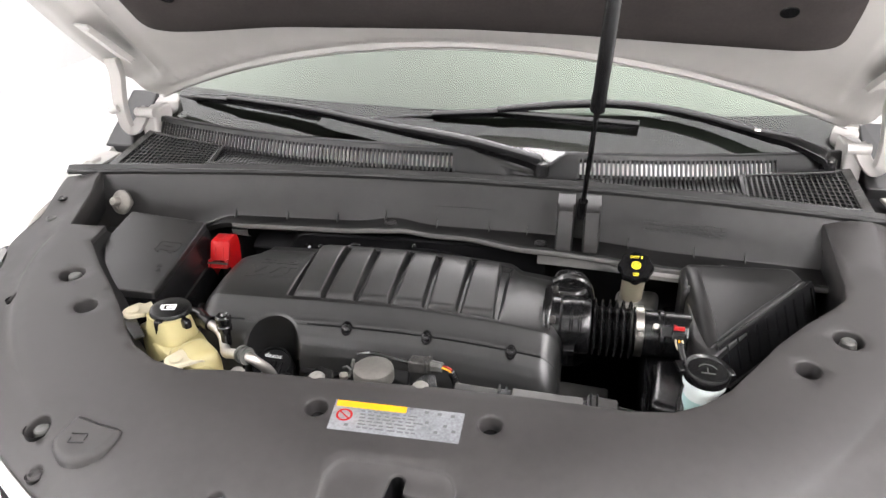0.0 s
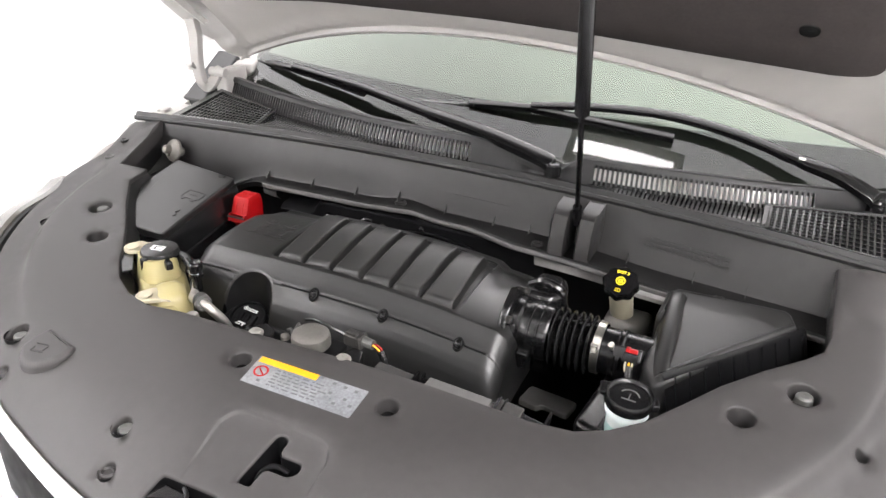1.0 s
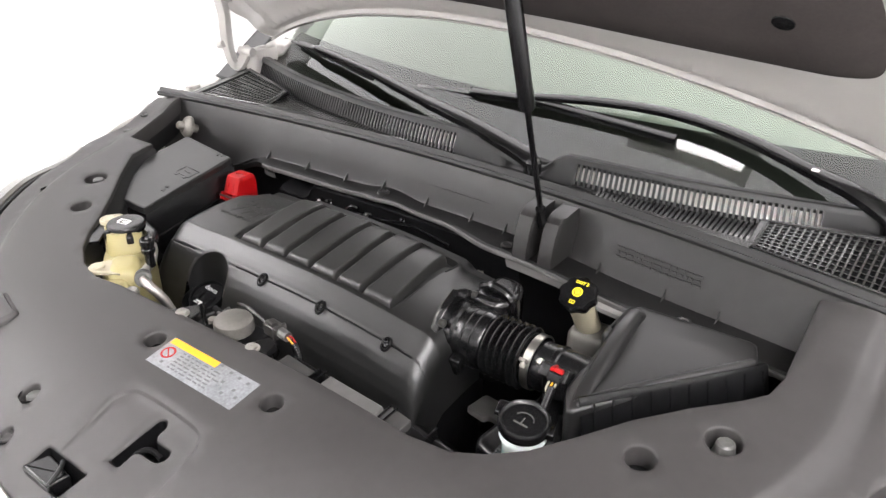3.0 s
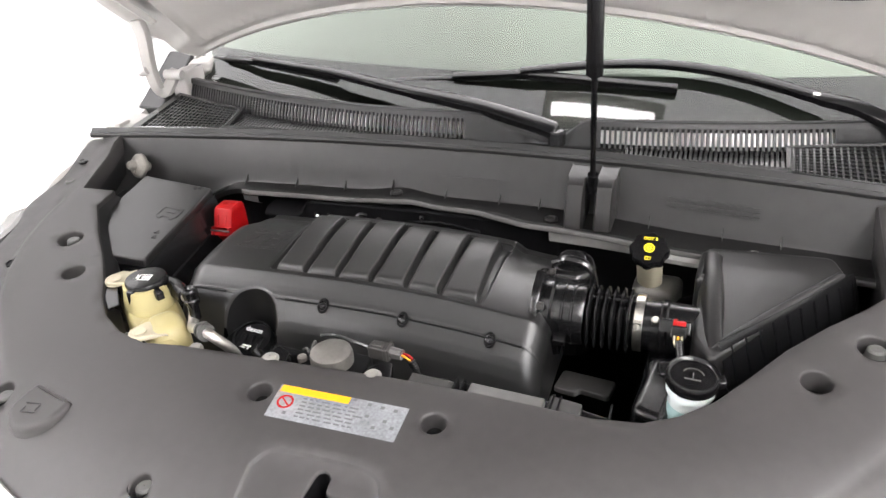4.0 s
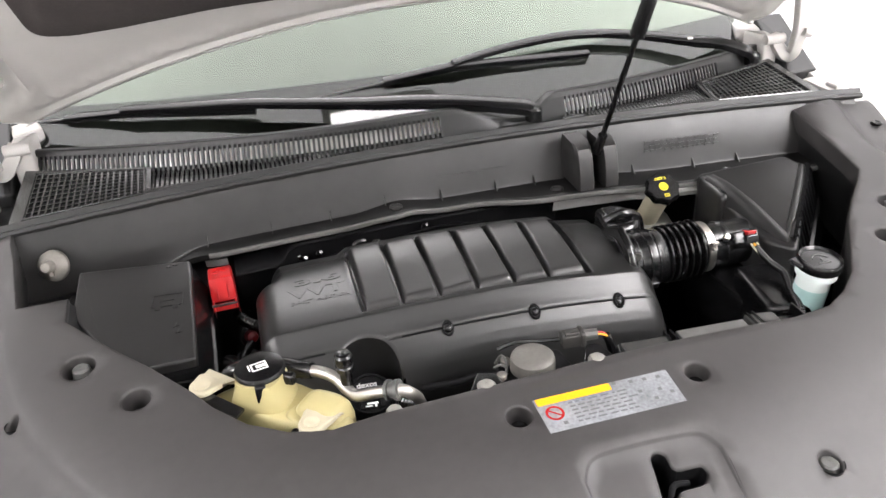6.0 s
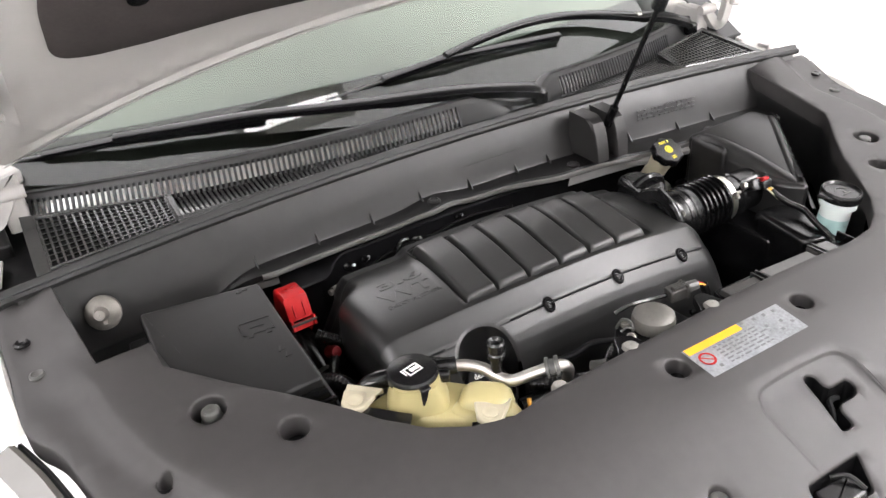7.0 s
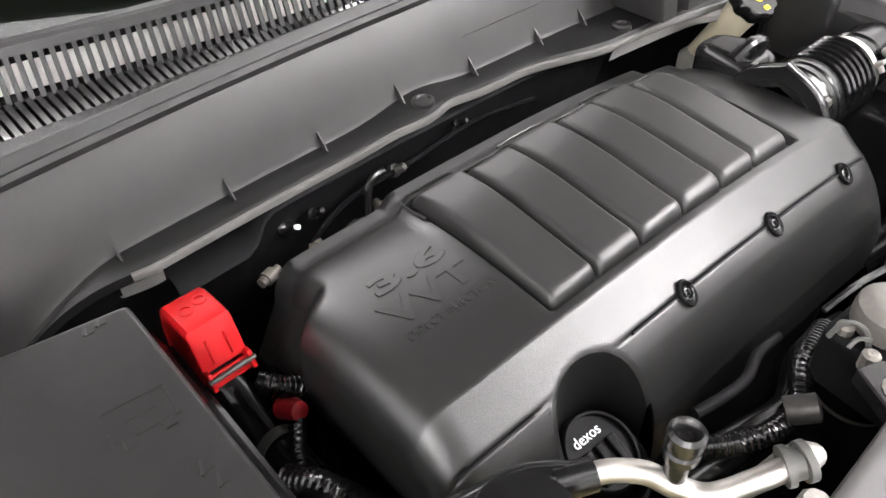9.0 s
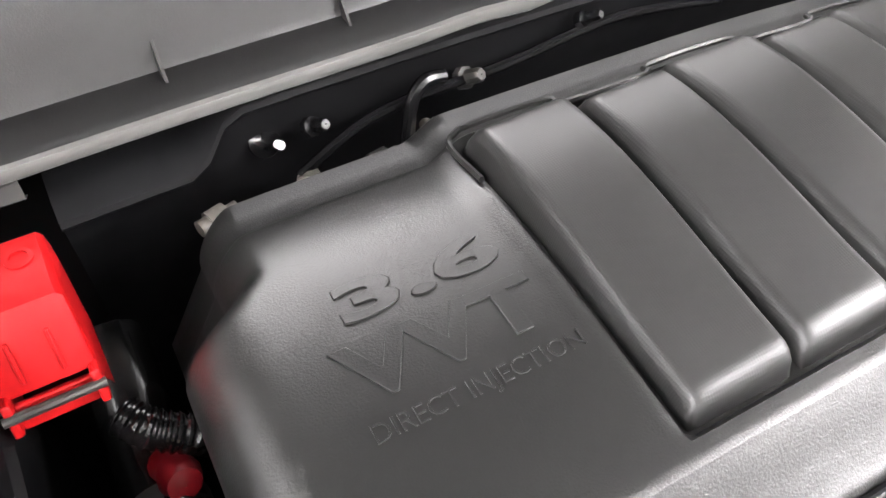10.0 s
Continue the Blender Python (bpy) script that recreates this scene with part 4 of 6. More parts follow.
def windscreen():
    th = thing("windscreen", (0, 0.8, 1.2), "green-tinted laminated windscreen behind the cowl", "windscreen")
    bm = bmesh.new()
    rows = []
    for i in range(101):
        x = -0.8 + 1.6 * i / 100
        y0 = 0.43 + 0.3 * x * x
        rows.append([Vector((x * (1 - 0.12 * v), y0 + (1.25 - y0) * v, glass_z(x * (1 - 0.12 * v), y0 + (1.25 - y0) * v))) for v in [k / 20 for k in range(21)]])
    add_grid(bm, rows)
    part("glass", bm, M_GLASS, th, "green-tinted glass")
    bm = bmesh.new()
    add_grid(bm, [[Vector((x, 0.424 + 0.3 * x * x, 1.05)), Vector((x, 0.43 + 0.3 * x * x, glass_z(x, 0.43 + 0.3 * x * x) + 0.002)), Vector((x, 0.436 + 0.3 * x * x, glass_z(x, 0.436 + 0.3 * x * x) + 0.002))] for x in [-0.8 + 1.6 * i / 40 for i in range(41)]])
    part("glass_seal", bm, M_SEAL, th)
    # dashboard
    d = thing("dashboard", (0, 0.9, 1.0), "dark vinyl dashboard top behind the windscreen", "dashboard")
    bm = bmesh.new()
    add_grid(bm, [[Vector((x, 0.47 + 0.3 * x * x, 1.03)), Vector((x, 0.62 + 0.25 * x * x, 1.075)), Vector((x, 0.85, 1.12)), Vector((x, 1.15, 1.13)), Vector((x, 1.3, 1.06)), Vector((x, 1.3, 0.5))] for x in [-0.79 + 1.58 * i / 30 for i in range(31)]])
    part("dash_top", bm, M_DASH, d)
    # folded shade behind the glass
    sh = thing("sunshade", (0, 0.9, 1.2), "silver folding sunshade standing behind the windscreen", "sunshade")
    bm = bmesh.new()
    rows = []
    low = []
    n = 84
    for i in range(n + 1):
        x = -0.765 + 1.53 * i / n
        o = 0.0025 * abs((i % 12) - 6) / 6
        b = 0.572 + 0.25 * x * x
        rows.append([Vector((x, y, glass_z(x, y) - 0.016 - o)) for y in (b, b + 0.002, b + 0.2, 1.2)])
        low.append([Vector((x, y, glass_z(x, y) - 0.006)) for y in (0.437 + 0.3 * x * x, b - 0.02, b)])
    add_grid(bm, rows)
    flap = bmesh.new()
    add_grid(flap, low)
    part("ceramic_border", flap, M_FRIT, th, "black ceramic border along the lower glass", smooth=0)
    part("folded_foil", bm, M_SILVER, sh, smooth=0)
    # cabin shell
    bm = bmesh.new()
    add_grid(bm, [[Vector((x, y, z)) for y, z in ((0.7, 0.4), (2.2, 0.4), (2.2, 1.62), (1.3, 1.62))] for x in (-0.78, 0.78)])
    for x in (-0.78, 0.78):
        bm.faces.new([bm.verts.new((x, y, z)) for y, z in ((0.7, 0.4), (2.2, 0.4), (2.2, 1.62), (1.3, 1.62), (0.7, 1.1))])
    tagged(part("cabin_shell", bm, M_WHITE, smooth=0), "white closed shell of the car cabin", "cabin", kind="structure")


windscreen()


def wiper(tip, start, joint, pivot, label):
    th = thing("wiper", pivot, label, "wiper", "windscreen wipers")
    tip, start, joint, pivot = (Vector(p) for p in (tip, start, joint, pivot))
    up = Vector((0, -0.35, 0.9)).normalized()

    def bar(pts, ws, hs, name, m, lab=""):
        bm = bmesh.new()
        rows = []
        for i, p in enumerate(pts):
            d = (pts[min(i + 1, len(pts) - 1)] - pts[max(i - 1, 0)]).normalized()
            n = d.cross(up).normalized()
            w, h = ws[i], hs[i]
            rows.append([p + n * a * w + up * b * h for a, b in ((-1, -0.5), (-0.9, 0.3), (-0.5, 0.5), (0.5, 0.5), (0.9, 0.3), (1, -0.5))])
        vs = add_grid(bm, rows, close_v=True)
        bm.faces.new(vs[0][::-1])
        bm.faces.new(vs[-1])
        return part(name, bm, m, th, lab)
    mid = (start + joint) / 2 + up * 0.008
    bow = Vector((0, 0.04, 0.018)) if start.x > 0 else Vector((0, 0, 0))
    arm = spline([pivot, pivot.lerp(joint, 0.12) + up * 0.006, pivot.lerp(joint, 0.55) + up * 0.01, joint], 5)
    k = len(arm)
    bar(arm, [(0.0185 - 0.006 * i / k) * min(1.0, 0.55 + 0.25 * i) for i in range(k)], [0.016] * k, "arm_head", M_BLACK)
    arm2 = spline([joint, joint.lerp(mid, 0.5) + bow * 0.8, mid + bow, mid.lerp(start, 0.5) + bow * 0.7, start], 6)
    k = len(arm2)
    bar(arm2, [0.012 - 0.004 * i / k for i in range(k)], [0.014 - 0.005 * i / k for i in range(k)], "arm", M_BLACK)
    far = tip
    near = start + (joint - start) * 0.55
    bl = [far.lerp(start, t / 6) for t in range(7)] + [start.lerp(near, t / 5) for t in range(1, 6)]
    bl = [p - up * 0.012 for p in bl]
    bar(bl, [0.005] * len(bl), [0.01] * len(bl), "blade", M_RUBBER)
    bl = [p + up * 0.008 for p in bl[3:]]
    bar(bl, [0.008] * len(bl), [0.006] * len(bl), "blade_spine", M_BLACK)
    bm = bmesh.new()
    add_lathe(bm, [(0.016, -0.022), (0.016, -0.001), (0.013, 0.003), (0.0005, 0.004)], Matrix.Translation(pivot), seg=20)
    part("pivot_cap", bm, M_BLACK, th)
    if start.x < 0:
        return
    bm = bmesh.new()
    d = (joint - start).normalized()
    add_tube(bm, [joint - d * 0.012 + up * 0.003, joint + up * 0.003], 0.006, 8)
    part("joint_pin", bm, M_STEEL, th, "bright steel joint pin")


wiper((-0.814, 0.70, 1.10), (-0.59, 0.597, 1.125), (-0.142, 0.455, 1.118), (0.154, 0.377, 1.088), "black wiper resting along the lower windscreen, long blade")
wiper((-0.236, 0.543, 1.118), (0.046, 0.54, 1.143), (0.585, 0.562, 1.112), (0.718, 0.53, 1.074), "black curved wiper resting on the windscreen edge")


# ---------------------------------------------------------------- bonnet
def hood_z(y):
    return 1.348 - 0.95 * (y - 0.375)


HINGE = [(0.804, 0.49, 1.232), (0.801, 0.495, 1.195), (0.808, 0.5, 1.154), (0.813, 0.505, 1.112), (0.812, 0.515, 1.069), (0.8, 0.525, 1.06), (0.778, 0.53, 1.087), (0.77, 0.535, 1.107)]


def bonnet():
    th = thing("bonnet", (0, 0.5, 1.2), "open white bonnet seen from below, with dark felt lining", "bonnet")
    up = Vector((0, 0.95, 1)).normalized()     # away from the engine
    back = 0.433

    def at(x, y, h=0.0):
        return Vector((x, y, hood_z(y))) + up * h

    def sheet_on(line, holes, step, h, name, m, lip=0.006, relief=None):
        bm = sheet(line, holes, lambda x, y: 0.0, step, 0)
        for v in bm.verts:
            v.co = at(v.co.x, v.co.y, h + (relief(v.co.x, v.co.y) if relief else 0))
        return part(name, bm, m, th, smooth=40)
    rear = [(x, back + 0.325 * x * x) for x in [-0.76 + 1.52 * i / 40 for i in range(41)]]
    side = [(0.8, 0.61), (0.85, 0.5), (0.87, 0.3), (0.86, 0.05), (0.82, -0.2), (0.7, -0.34), (0.4, -0.41), (0, -0.43)]
    sd = [tuple(p) for p in spline(side, 5)]
    line = rear + sd + [(-x, y) for x, y in sd[-2::-1]]

    def relief(x, y):
        """Pressed shape of the inner panel: hem, groove, flat field, raised sides."""
        e = back + 0.325 * x * x - y
        h = 0.007 * smooth01((e - 0.004) / 0.004) - 0.005 * smooth01((e - 0.014) / 0.006)
        # shallow pressed field on either side of the middle
        h += 0.006 * smooth01((abs(x) - 0.3) / 0.1) * smooth01((e - 0.03) / 0.008) * smooth01((0.71 - abs(x)) / 0.008)
        h += 0.014 * smooth01((abs(x) - 0.72) / 0.012) * smooth01((e - 0.05) / 0.01)
        h -= 0.012 * smooth01((abs(x) - 0.81) / 0.015)
        return h
    creases = [[(x, y - d) for x, y in rear[1:-1]] for d in (0.004, 0.008, 0.014, 0.02)]
    bm = sheet(line, [], lambda x, y: 0.0, 0.016, 0, 0.003, creases)
    for v in bm.verts:
        v.co = at(v.co.x, v.co.y, relief(v.co.x, v.co.y))
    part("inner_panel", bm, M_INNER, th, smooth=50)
    bm = sheet(line, [], lambda x, y: 0.0, 0.05, 0)
    for v in bm.verts:
        v.co = at(v.co.x * 1.01, v.co.y, 0.04 - 0.03 * abs(v.co.x) ** 3)
    part("outer_skin", bm, M_WHITE, th, smooth=40)
    part("rear_hem", ribbon([at(x, y) for x, y in rear], [(0.0, 0.045), (-0.004, 0.02), (-0.004, 0.0), (0.004, -0.003), (0.012, 0.0)]), M_WHITE, th)
    pad = [(-0.655, 0.405), (-0.6, 0.414), (-0.36, 0.391), (0, 0.383), (0.2, 0.389), (0.4, 0.402), (0.6, 0.412), (0.66, 0.4), (0.655, 0.29), (0.62, 0.21), (0.56, 0.05), (0.5, -0.2), (0, -0.24), (-0.5, -0.2), (-0.56, 0.05), (-0.62, 0.22), (-0.66, 0.3)]
    pd = [tuple(p) for p in round_corners(pad[::-1], 0.04, 6)]
    bm = sheet(pd, [], lambda x, y: 0.0, 0.03, 0)
    arr = [Vector(a).lerp(Vector(b), k / 12) for a, b in zip(pd, pd[1:] + pd[:1]) for k in range(12)]
    for v in bm.verts:
        d = min((Vector((v.co.x, v.co.y)) - a).length for a in arr)
        v.co = at(v.co.x, v.co.y, -0.001 - 0.014 * smooth01(d / 0.03))
    part("felt_lining", bm, M_PAD, th, "dark grey-brown felt lining")
    for s in (-1, 1):
        bm = bmesh.new()
        m = Matrix.Translation(at(s * 0.54, 0.311, -0.0155)) @ (-up).to_track_quat("Z", "Y").to_matrix().to_4x4()
        add_lathe(bm, [(0.0155, -0.002), (0.0145, 0.0015), (0.006, 0.002), (0.0005, 0.001)], m, seg=20)
        part("lining_clip", bm, M_BLACK, th)
    # hinges: a pressed gooseneck strap with a hook, its plate on the panel and a foot
    for s in (-1, 1):
        neck = spline([Vector((s * x, y, z)) for x, y, z in HINGE], 5)
        bm = bmesh.new()
        rows = []
        for i, p in enumerate(neck):
            d = (neck[min(i + 1, len(neck) - 1)] - neck[max(i - 1, 0)]).normalized()
            across = d.cross(Vector((0, 1, 0))).normalized()
            w = 0.0165 - 0.004 * i / len(neck)
            rows.append([p + across * a * w + Vector((0, b, 0)) for a, b in ((-1, 0.012), (-1, 0.0), (-0.82, -0.004), (0.82, -0.004), (1, 0.0), (1, 0.012))])
        vs = add_grid(bm, rows, close_v=True)
        bm.faces.new(vs[0])
        bm.faces.new(vs[-1])
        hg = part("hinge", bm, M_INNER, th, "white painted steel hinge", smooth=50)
        bm = bmesh.new()
        h0 = Vector((s * 0.812, 0.497, 1.118))
        add_tube(bm, spline([h0, h0 + Vector((s * 0.016, 0.0, -0.006)), h0 + Vector((s * 0.026, 0, -0.002))], 4), [0.009] * 5 + [0.008, 0.007, 0.006, 0.004], 8)
        part("hook", bm, M_INNER, hg)
        bm = bmesh.new()
        m = Matrix.Translation(at(s * 0.775, 0.445, -0.004)) @ pose(0, 0, 0, -43.5, 0, s * 24)
        add_box(bm, (0.05, 0.13, 0.007), m, 0.004)
        add_box(bm, (0.012, 0.12, 0.014), m @ fx(-s * 0.02, 0, -0.004), 0.003)
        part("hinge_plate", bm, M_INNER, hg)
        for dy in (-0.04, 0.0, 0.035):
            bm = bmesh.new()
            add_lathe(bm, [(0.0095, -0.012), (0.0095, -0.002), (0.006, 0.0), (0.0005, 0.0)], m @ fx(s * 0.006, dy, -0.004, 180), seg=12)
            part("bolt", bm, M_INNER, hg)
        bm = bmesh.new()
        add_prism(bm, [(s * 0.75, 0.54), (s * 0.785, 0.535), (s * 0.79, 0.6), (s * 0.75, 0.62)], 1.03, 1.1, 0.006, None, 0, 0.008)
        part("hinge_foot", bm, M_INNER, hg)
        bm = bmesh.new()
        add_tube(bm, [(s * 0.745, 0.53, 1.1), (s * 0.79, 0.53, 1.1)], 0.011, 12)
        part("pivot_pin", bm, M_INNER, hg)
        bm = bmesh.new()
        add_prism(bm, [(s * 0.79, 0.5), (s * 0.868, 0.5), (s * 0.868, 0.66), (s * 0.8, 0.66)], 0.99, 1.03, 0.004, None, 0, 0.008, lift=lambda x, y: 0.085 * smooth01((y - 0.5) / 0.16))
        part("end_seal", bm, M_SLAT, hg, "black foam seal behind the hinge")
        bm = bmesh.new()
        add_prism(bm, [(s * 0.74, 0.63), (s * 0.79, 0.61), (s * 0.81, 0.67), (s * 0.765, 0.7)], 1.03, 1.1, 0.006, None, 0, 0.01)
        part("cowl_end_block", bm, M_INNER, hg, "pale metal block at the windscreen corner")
    # gas strut
    st = thing("gas_strut", (0.238, 0.262, 1.06), "black gas strut holding the bonnet open", "gas strut")
    a, j = Vector((0.238, 0.268, 1.045)), Vector((0.249, 0.179, 1.257))
    d = (j - a).normalized()
    topd = j + d * 0.46
    bm = bmesh.new()
    add_tube(bm, [a, j + d * 0.02], 0.0048, 12)
    part("rod", bm, M_BLACK, st)
    bm = bmesh.new()
    add_tube(bm, [j, j + d * 0.004, j + d * 0.03, j + d * 0.034, topd], [0.008, 0.0125, 0.0125, 0.0118, 0.0118], 16)
    part("cylinder", bm, M_BLACK, st)
    bm = bmesh.new()
    add_tube(bm, [a - d * 0.02, a + d * 0.022], 0.0085, 10)
    part("end_fitting", bm, M_BLACK, st)


bonnet()


# ---------------------------------------------------------------- engine cover
X0, X1 = -0.4, 0.221


def top_z(x, y):
    """The crowned top of the engine cover."""
    z = 0.9622 - 0.85 * (y - 0.1) ** 2 - (0.063 if x < -0.1 else 0.26) * (x + 0.1) ** 2
    z += 0.007 * smooth01((y - 0.05) / 0.13) * smooth01((x + 0.262) / 0.024) * smooth01((0.142 - x) / 0.03)
    return z - 0.004 * max(0.0, (y - 0.155) / 0.047) ** 2 * max(smooth01((-0.238 - x) / 0.02), smooth01((x - 0.118) / 0.02))


def cover_profile(x):
    """(y, z) from the rear edge over the top to the lower front edge."""
    P = []
    zr = top_z(x, 0.202)
    for d in (0.09, 0.05, 0.03, 0.014):
        P.append((0.2335, zr - d))
    P += [(0.2325, zr - 0.0095), (0.23, zr - 0.007), (0.22, zr - 0.0062), (0.2085, zr - 0.0056), (0.205, zr - 0.0035), (0.2035, zr - 0.0008)]
    for k in range(46):
        y = 0.2025 - (0.2025 - 0.0155) * k / 45
        P.append((y, top_z(x, y)))
    zf = top_z(x, 0.026)
    P += [(0.0148, zf - 0.0020), (0.012, zf - 0.0042), (0.006, zf - 0.0092), (0, zf - 0.0142), (-0.008, zf - 0.0203), (-0.0145, zf - 0.0246), (-0.017, zf - 0.0285), (-0.0185, zf - 0.0288), (-0.0235, zf - 0.0342), (-0.031, zf - 0.0430), (-0.039, zf - 0.0550), (-0.047, zf - 0.0700), (-0.054, zf - 0.0870), (-0.059, zf - 0.1040), (-0.0615, zf - 0.1260), (-0.0625, zf - 0.1510)]
    return P


def fine_profile(x):
    """The same section with its front slope sampled more closely."""
    P = cover_profile(x)
    k = len(P) - 16
    front = P[k - 1:]
    out = P[:k - 1]
    for (y1, z1), (y2, z2) in zip(front, front[1:]):
        n = max(1, round(math.hypot(y2 - y1, z2 - z1) / 0.0027))
        out += [(y1 + (y2 - y1) * i / n, z1 + (z2 - z1) * i / n) for i in range(n)]
    return out + [front[-1]]


def front_z(x, y):
    for (y1, z1), (y2, z2) in zip(cover_profile(x)[4:], cover_profile(x)[5:]):
        if y2 <= y <= y1 and y1 > y2:
            return z1 + (z2 - z1) * (y1 - y) / (y1 - y2)
    return 0.8


FRONT_X = (-0.2415, -0.184, -0.126, -0.0665, -0.007, 0.049, 0.113)
REAR_X = (-0.242, -0.183, -0.127, -0.064, -0.01, 0.052, 0.107)
ARCH = (-0.256, -0.046, 0.05, 0.042)


def engine_cover():
    th = thing("engine_cover", (-0.1, 0.08, 0.94), "black moulded plastic engine cover with six raised panels", "engine cover")
    xs = []
    R = 0.034
    for k in range(10):
        a = k / 10 * math.pi / 2
        xs.append((X0 + R * (1 - math.cos(a)), R * (1 - math.sin(a)) * 1.0))
    n = 150
    for k in range(n + 1):
        xs.append((X0 + R + (X1 - X0 - 2 * R) * k / n, 0.0))
    for k in range(1, 11):
        a = k / 10 * math.pi / 2
        xs.append((X1 - R + R * math.sin(a), R * (1 - math.cos(a)) * 1.25))
    rows = []
    for drop in (0.1, 0.07):
        rows.append([Vector((X0 + (0.0005 if drop < 0.1 else 0.006), y, min(z - R, 0.92) - drop + 0.02)) for y, z in fine_profile(X0 + R)])
    for x, drop in xs:
        row = []
        for y, z in fine_profile(x):
            # a raised lip of the pocket that the panels sit in
            if 0.024 < y < 0.2:
                q = (y - 0.03) / 0.168
                z -= 0.011 * smooth01((x + 0.2495) / 0.006) * smooth01((0.118 + 0.004 * q - x) / 0.006) * smooth01((y - 0.024) / 0.005)
            # rear left corner cut away
            row.append(Vector((x + 0.027 * smooth01((y - 0.148) / 0.028) * smooth01((X0 + 0.07 - x) / 0.07), y, z - drop)))
        rows.append(row)
    for drop in (0.05, 0.1):
        rows.append([Vector((X1 + 0.002, y, z - R * 1.25 - drop)) for y, z in fine_profile(X1 - R)])
    # scoop for the oil filler: the edge of the opening is drawn onto a circle
    ax, ay, ar, br = ARCH
    k2 = ar / br
    cut = set()
    for i, row in enumerate(rows):
        for j, q in enumerate(row):
            if q.y < 0.0:
                r = math.hypot(q.x - ax, (q.y - ay) * k2) if q.y > ay else abs(q.x - ax)
                if r < ar - 0.0018:
                    cut.add((i, j))
                elif r < ar + 0.0018 and q.z > 0.86:
                    if q.y > ay:
                        q.x, q.y = ax + (q.x - ax) * ar / r, ay + (q.y - ay) * ar / r
                        q.z = front_z(q.x, q.y)
                    else:
                        q.x = ax + (q.x - ax) * ar / r
    bm = bmesh.new()
    vs = [[bm.verts.new(q) for q in r] for r in rows]
    for i in range(len(vs) - 1):
        for j in range(len(vs[0]) - 1):
            if not any(c in cut for c in ((i, j), (i + 1, j), (i, j + 1), (i + 1, j + 1))):
                bm.faces.new((vs[i][j], vs[i + 1][j], vs[i + 1][j + 1], vs[i][j + 1]))
    for v in [v for v in bm.verts if not v.link_faces]:
        bm.verts.remove(v)
    part("cover_shell", bm, M_COVER, th, smooth=38)
    bm = bmesh.new()
    rows, deep = [], []
    for k in range(49):
        a = math.pi * (-0.03 + 1.06 * k / 48)
        x, y = ax + ar * math.cos(a), ay + br * math.sin(a)
        zt = front_z(x, y)
        o = Vector((math.cos(a), math.sin(a), 0)) * 0.004
        rows.append([Vector((x, y, zt - 0.005)) - o, Vector((x, y, zt - 0.0015)) - o * 0.5, Vector((x, y, zt + 0.0006)) + o * 0.3, Vector((x, y, zt - 0.003)) + o * 1.2])
        deep.append([Vector((x, y, 0.79)) - o, Vector((x, y, zt - 0.005)) - o])
    add_grid(bm, rows)
    part("scoop_lip", bm, M_COVER, th, smooth=40)
    # scoop wall coloured black to paint its shaded depth
    bm = bmesh.new()
    add_grid(bm, deep)
    part("filler_scoop", bm, M_SLAT, th, smooth=40)
    # raised panels, pitched a little unevenly
    for k in range(6):
        bm = bmesh.new()
        rows = []
        nv = 44

        def edge(e, r):
            e = min(1.0, e / r)
            return math.sqrt(max(0.0, 1 - (1 - e) ** 2))
        for u in (0.0, 0.008, 0.02, 0.04, 0.07, 0.11, 0.16, 0.25, 0.4, 0.55, 0.7, 0.82, 0.9, 0.945, 0.965, 0.98, 0.99, 1.0):
            row = []
            for j in range(nv + 1):
                v = j / nv
                v = v - 0.09 * math.sin(2 * math.pi * v) / 2
                y = 0.0295 + (0.166 if k % 2 else 0.172) * v
                xa = FRONT_X[k] + (REAR_X[k] - FRONT_X[k]) * v
                w = FRONT_X[k + 1] + (REAR_X[k + 1] - FRONT_X[k + 1]) * v - 0.0055 - xa
                x = xa + w * u
                h = edge(u * w, 0.007) * edge((1 - u) * w, 0.0028) * edge(v * 0.168, 0.0135 if k % 2 else 0.0095) * edge((1 - v) * 0.168, 0.0135)
                row.append(Vector((x, y, top_z(x, y) - 0.0117 + (0.0135 + 0.0028 * u + 0.008 * smooth01(v)) * h)))
            rows.append(row)
        add_grid(bm, rows)
        part("raised_panel", bm, M_PANEL, th, smooth=60)
    # rim of the pocket round the panels
    x0, x1 = -0.2485, 0.123
    rim = [(x0, 0.17), (x0 + 0.001, 0.2), (x0 + 0.01, 0.2085), (-0.189, 0.2085), (-0.181, 0.2005), (-0.13, 0.2005), (-0.122, 0.2085), (-0.067, 0.2085), (-0.058, 0.2005), (-0.009, 0.2005), (0.0, 0.2085), (0.054, 0.2085), (0.063, 0.2005), (x1 - 0.008, 0.2), (x1, 0.192), (x1, 0.16)]
    bm = bmesh.new()
    add_tube(bm, [Vector((x, y, top_z(x, y) + 0.0003)) for x, y in [tuple(p) for p in spline(rim, 3)]], 0.0017, 6)
    part("panel_rim", bm, M_COVER, th)
    # black tubes laid along the crease to paint its line of shade
    for a, b in ((-0.385, -0.312), (-0.2, 0.19)):
        bm = bmesh.new()
        add_tube(bm, [Vector((x, -0.0176, front_z(x, -0.0176) + 0.0012)) for x in [a + (b - a) * k / 30 for k in range(31)]], 0.0016, 6)
        part("crease_shade", bm, M_DEEP, th)
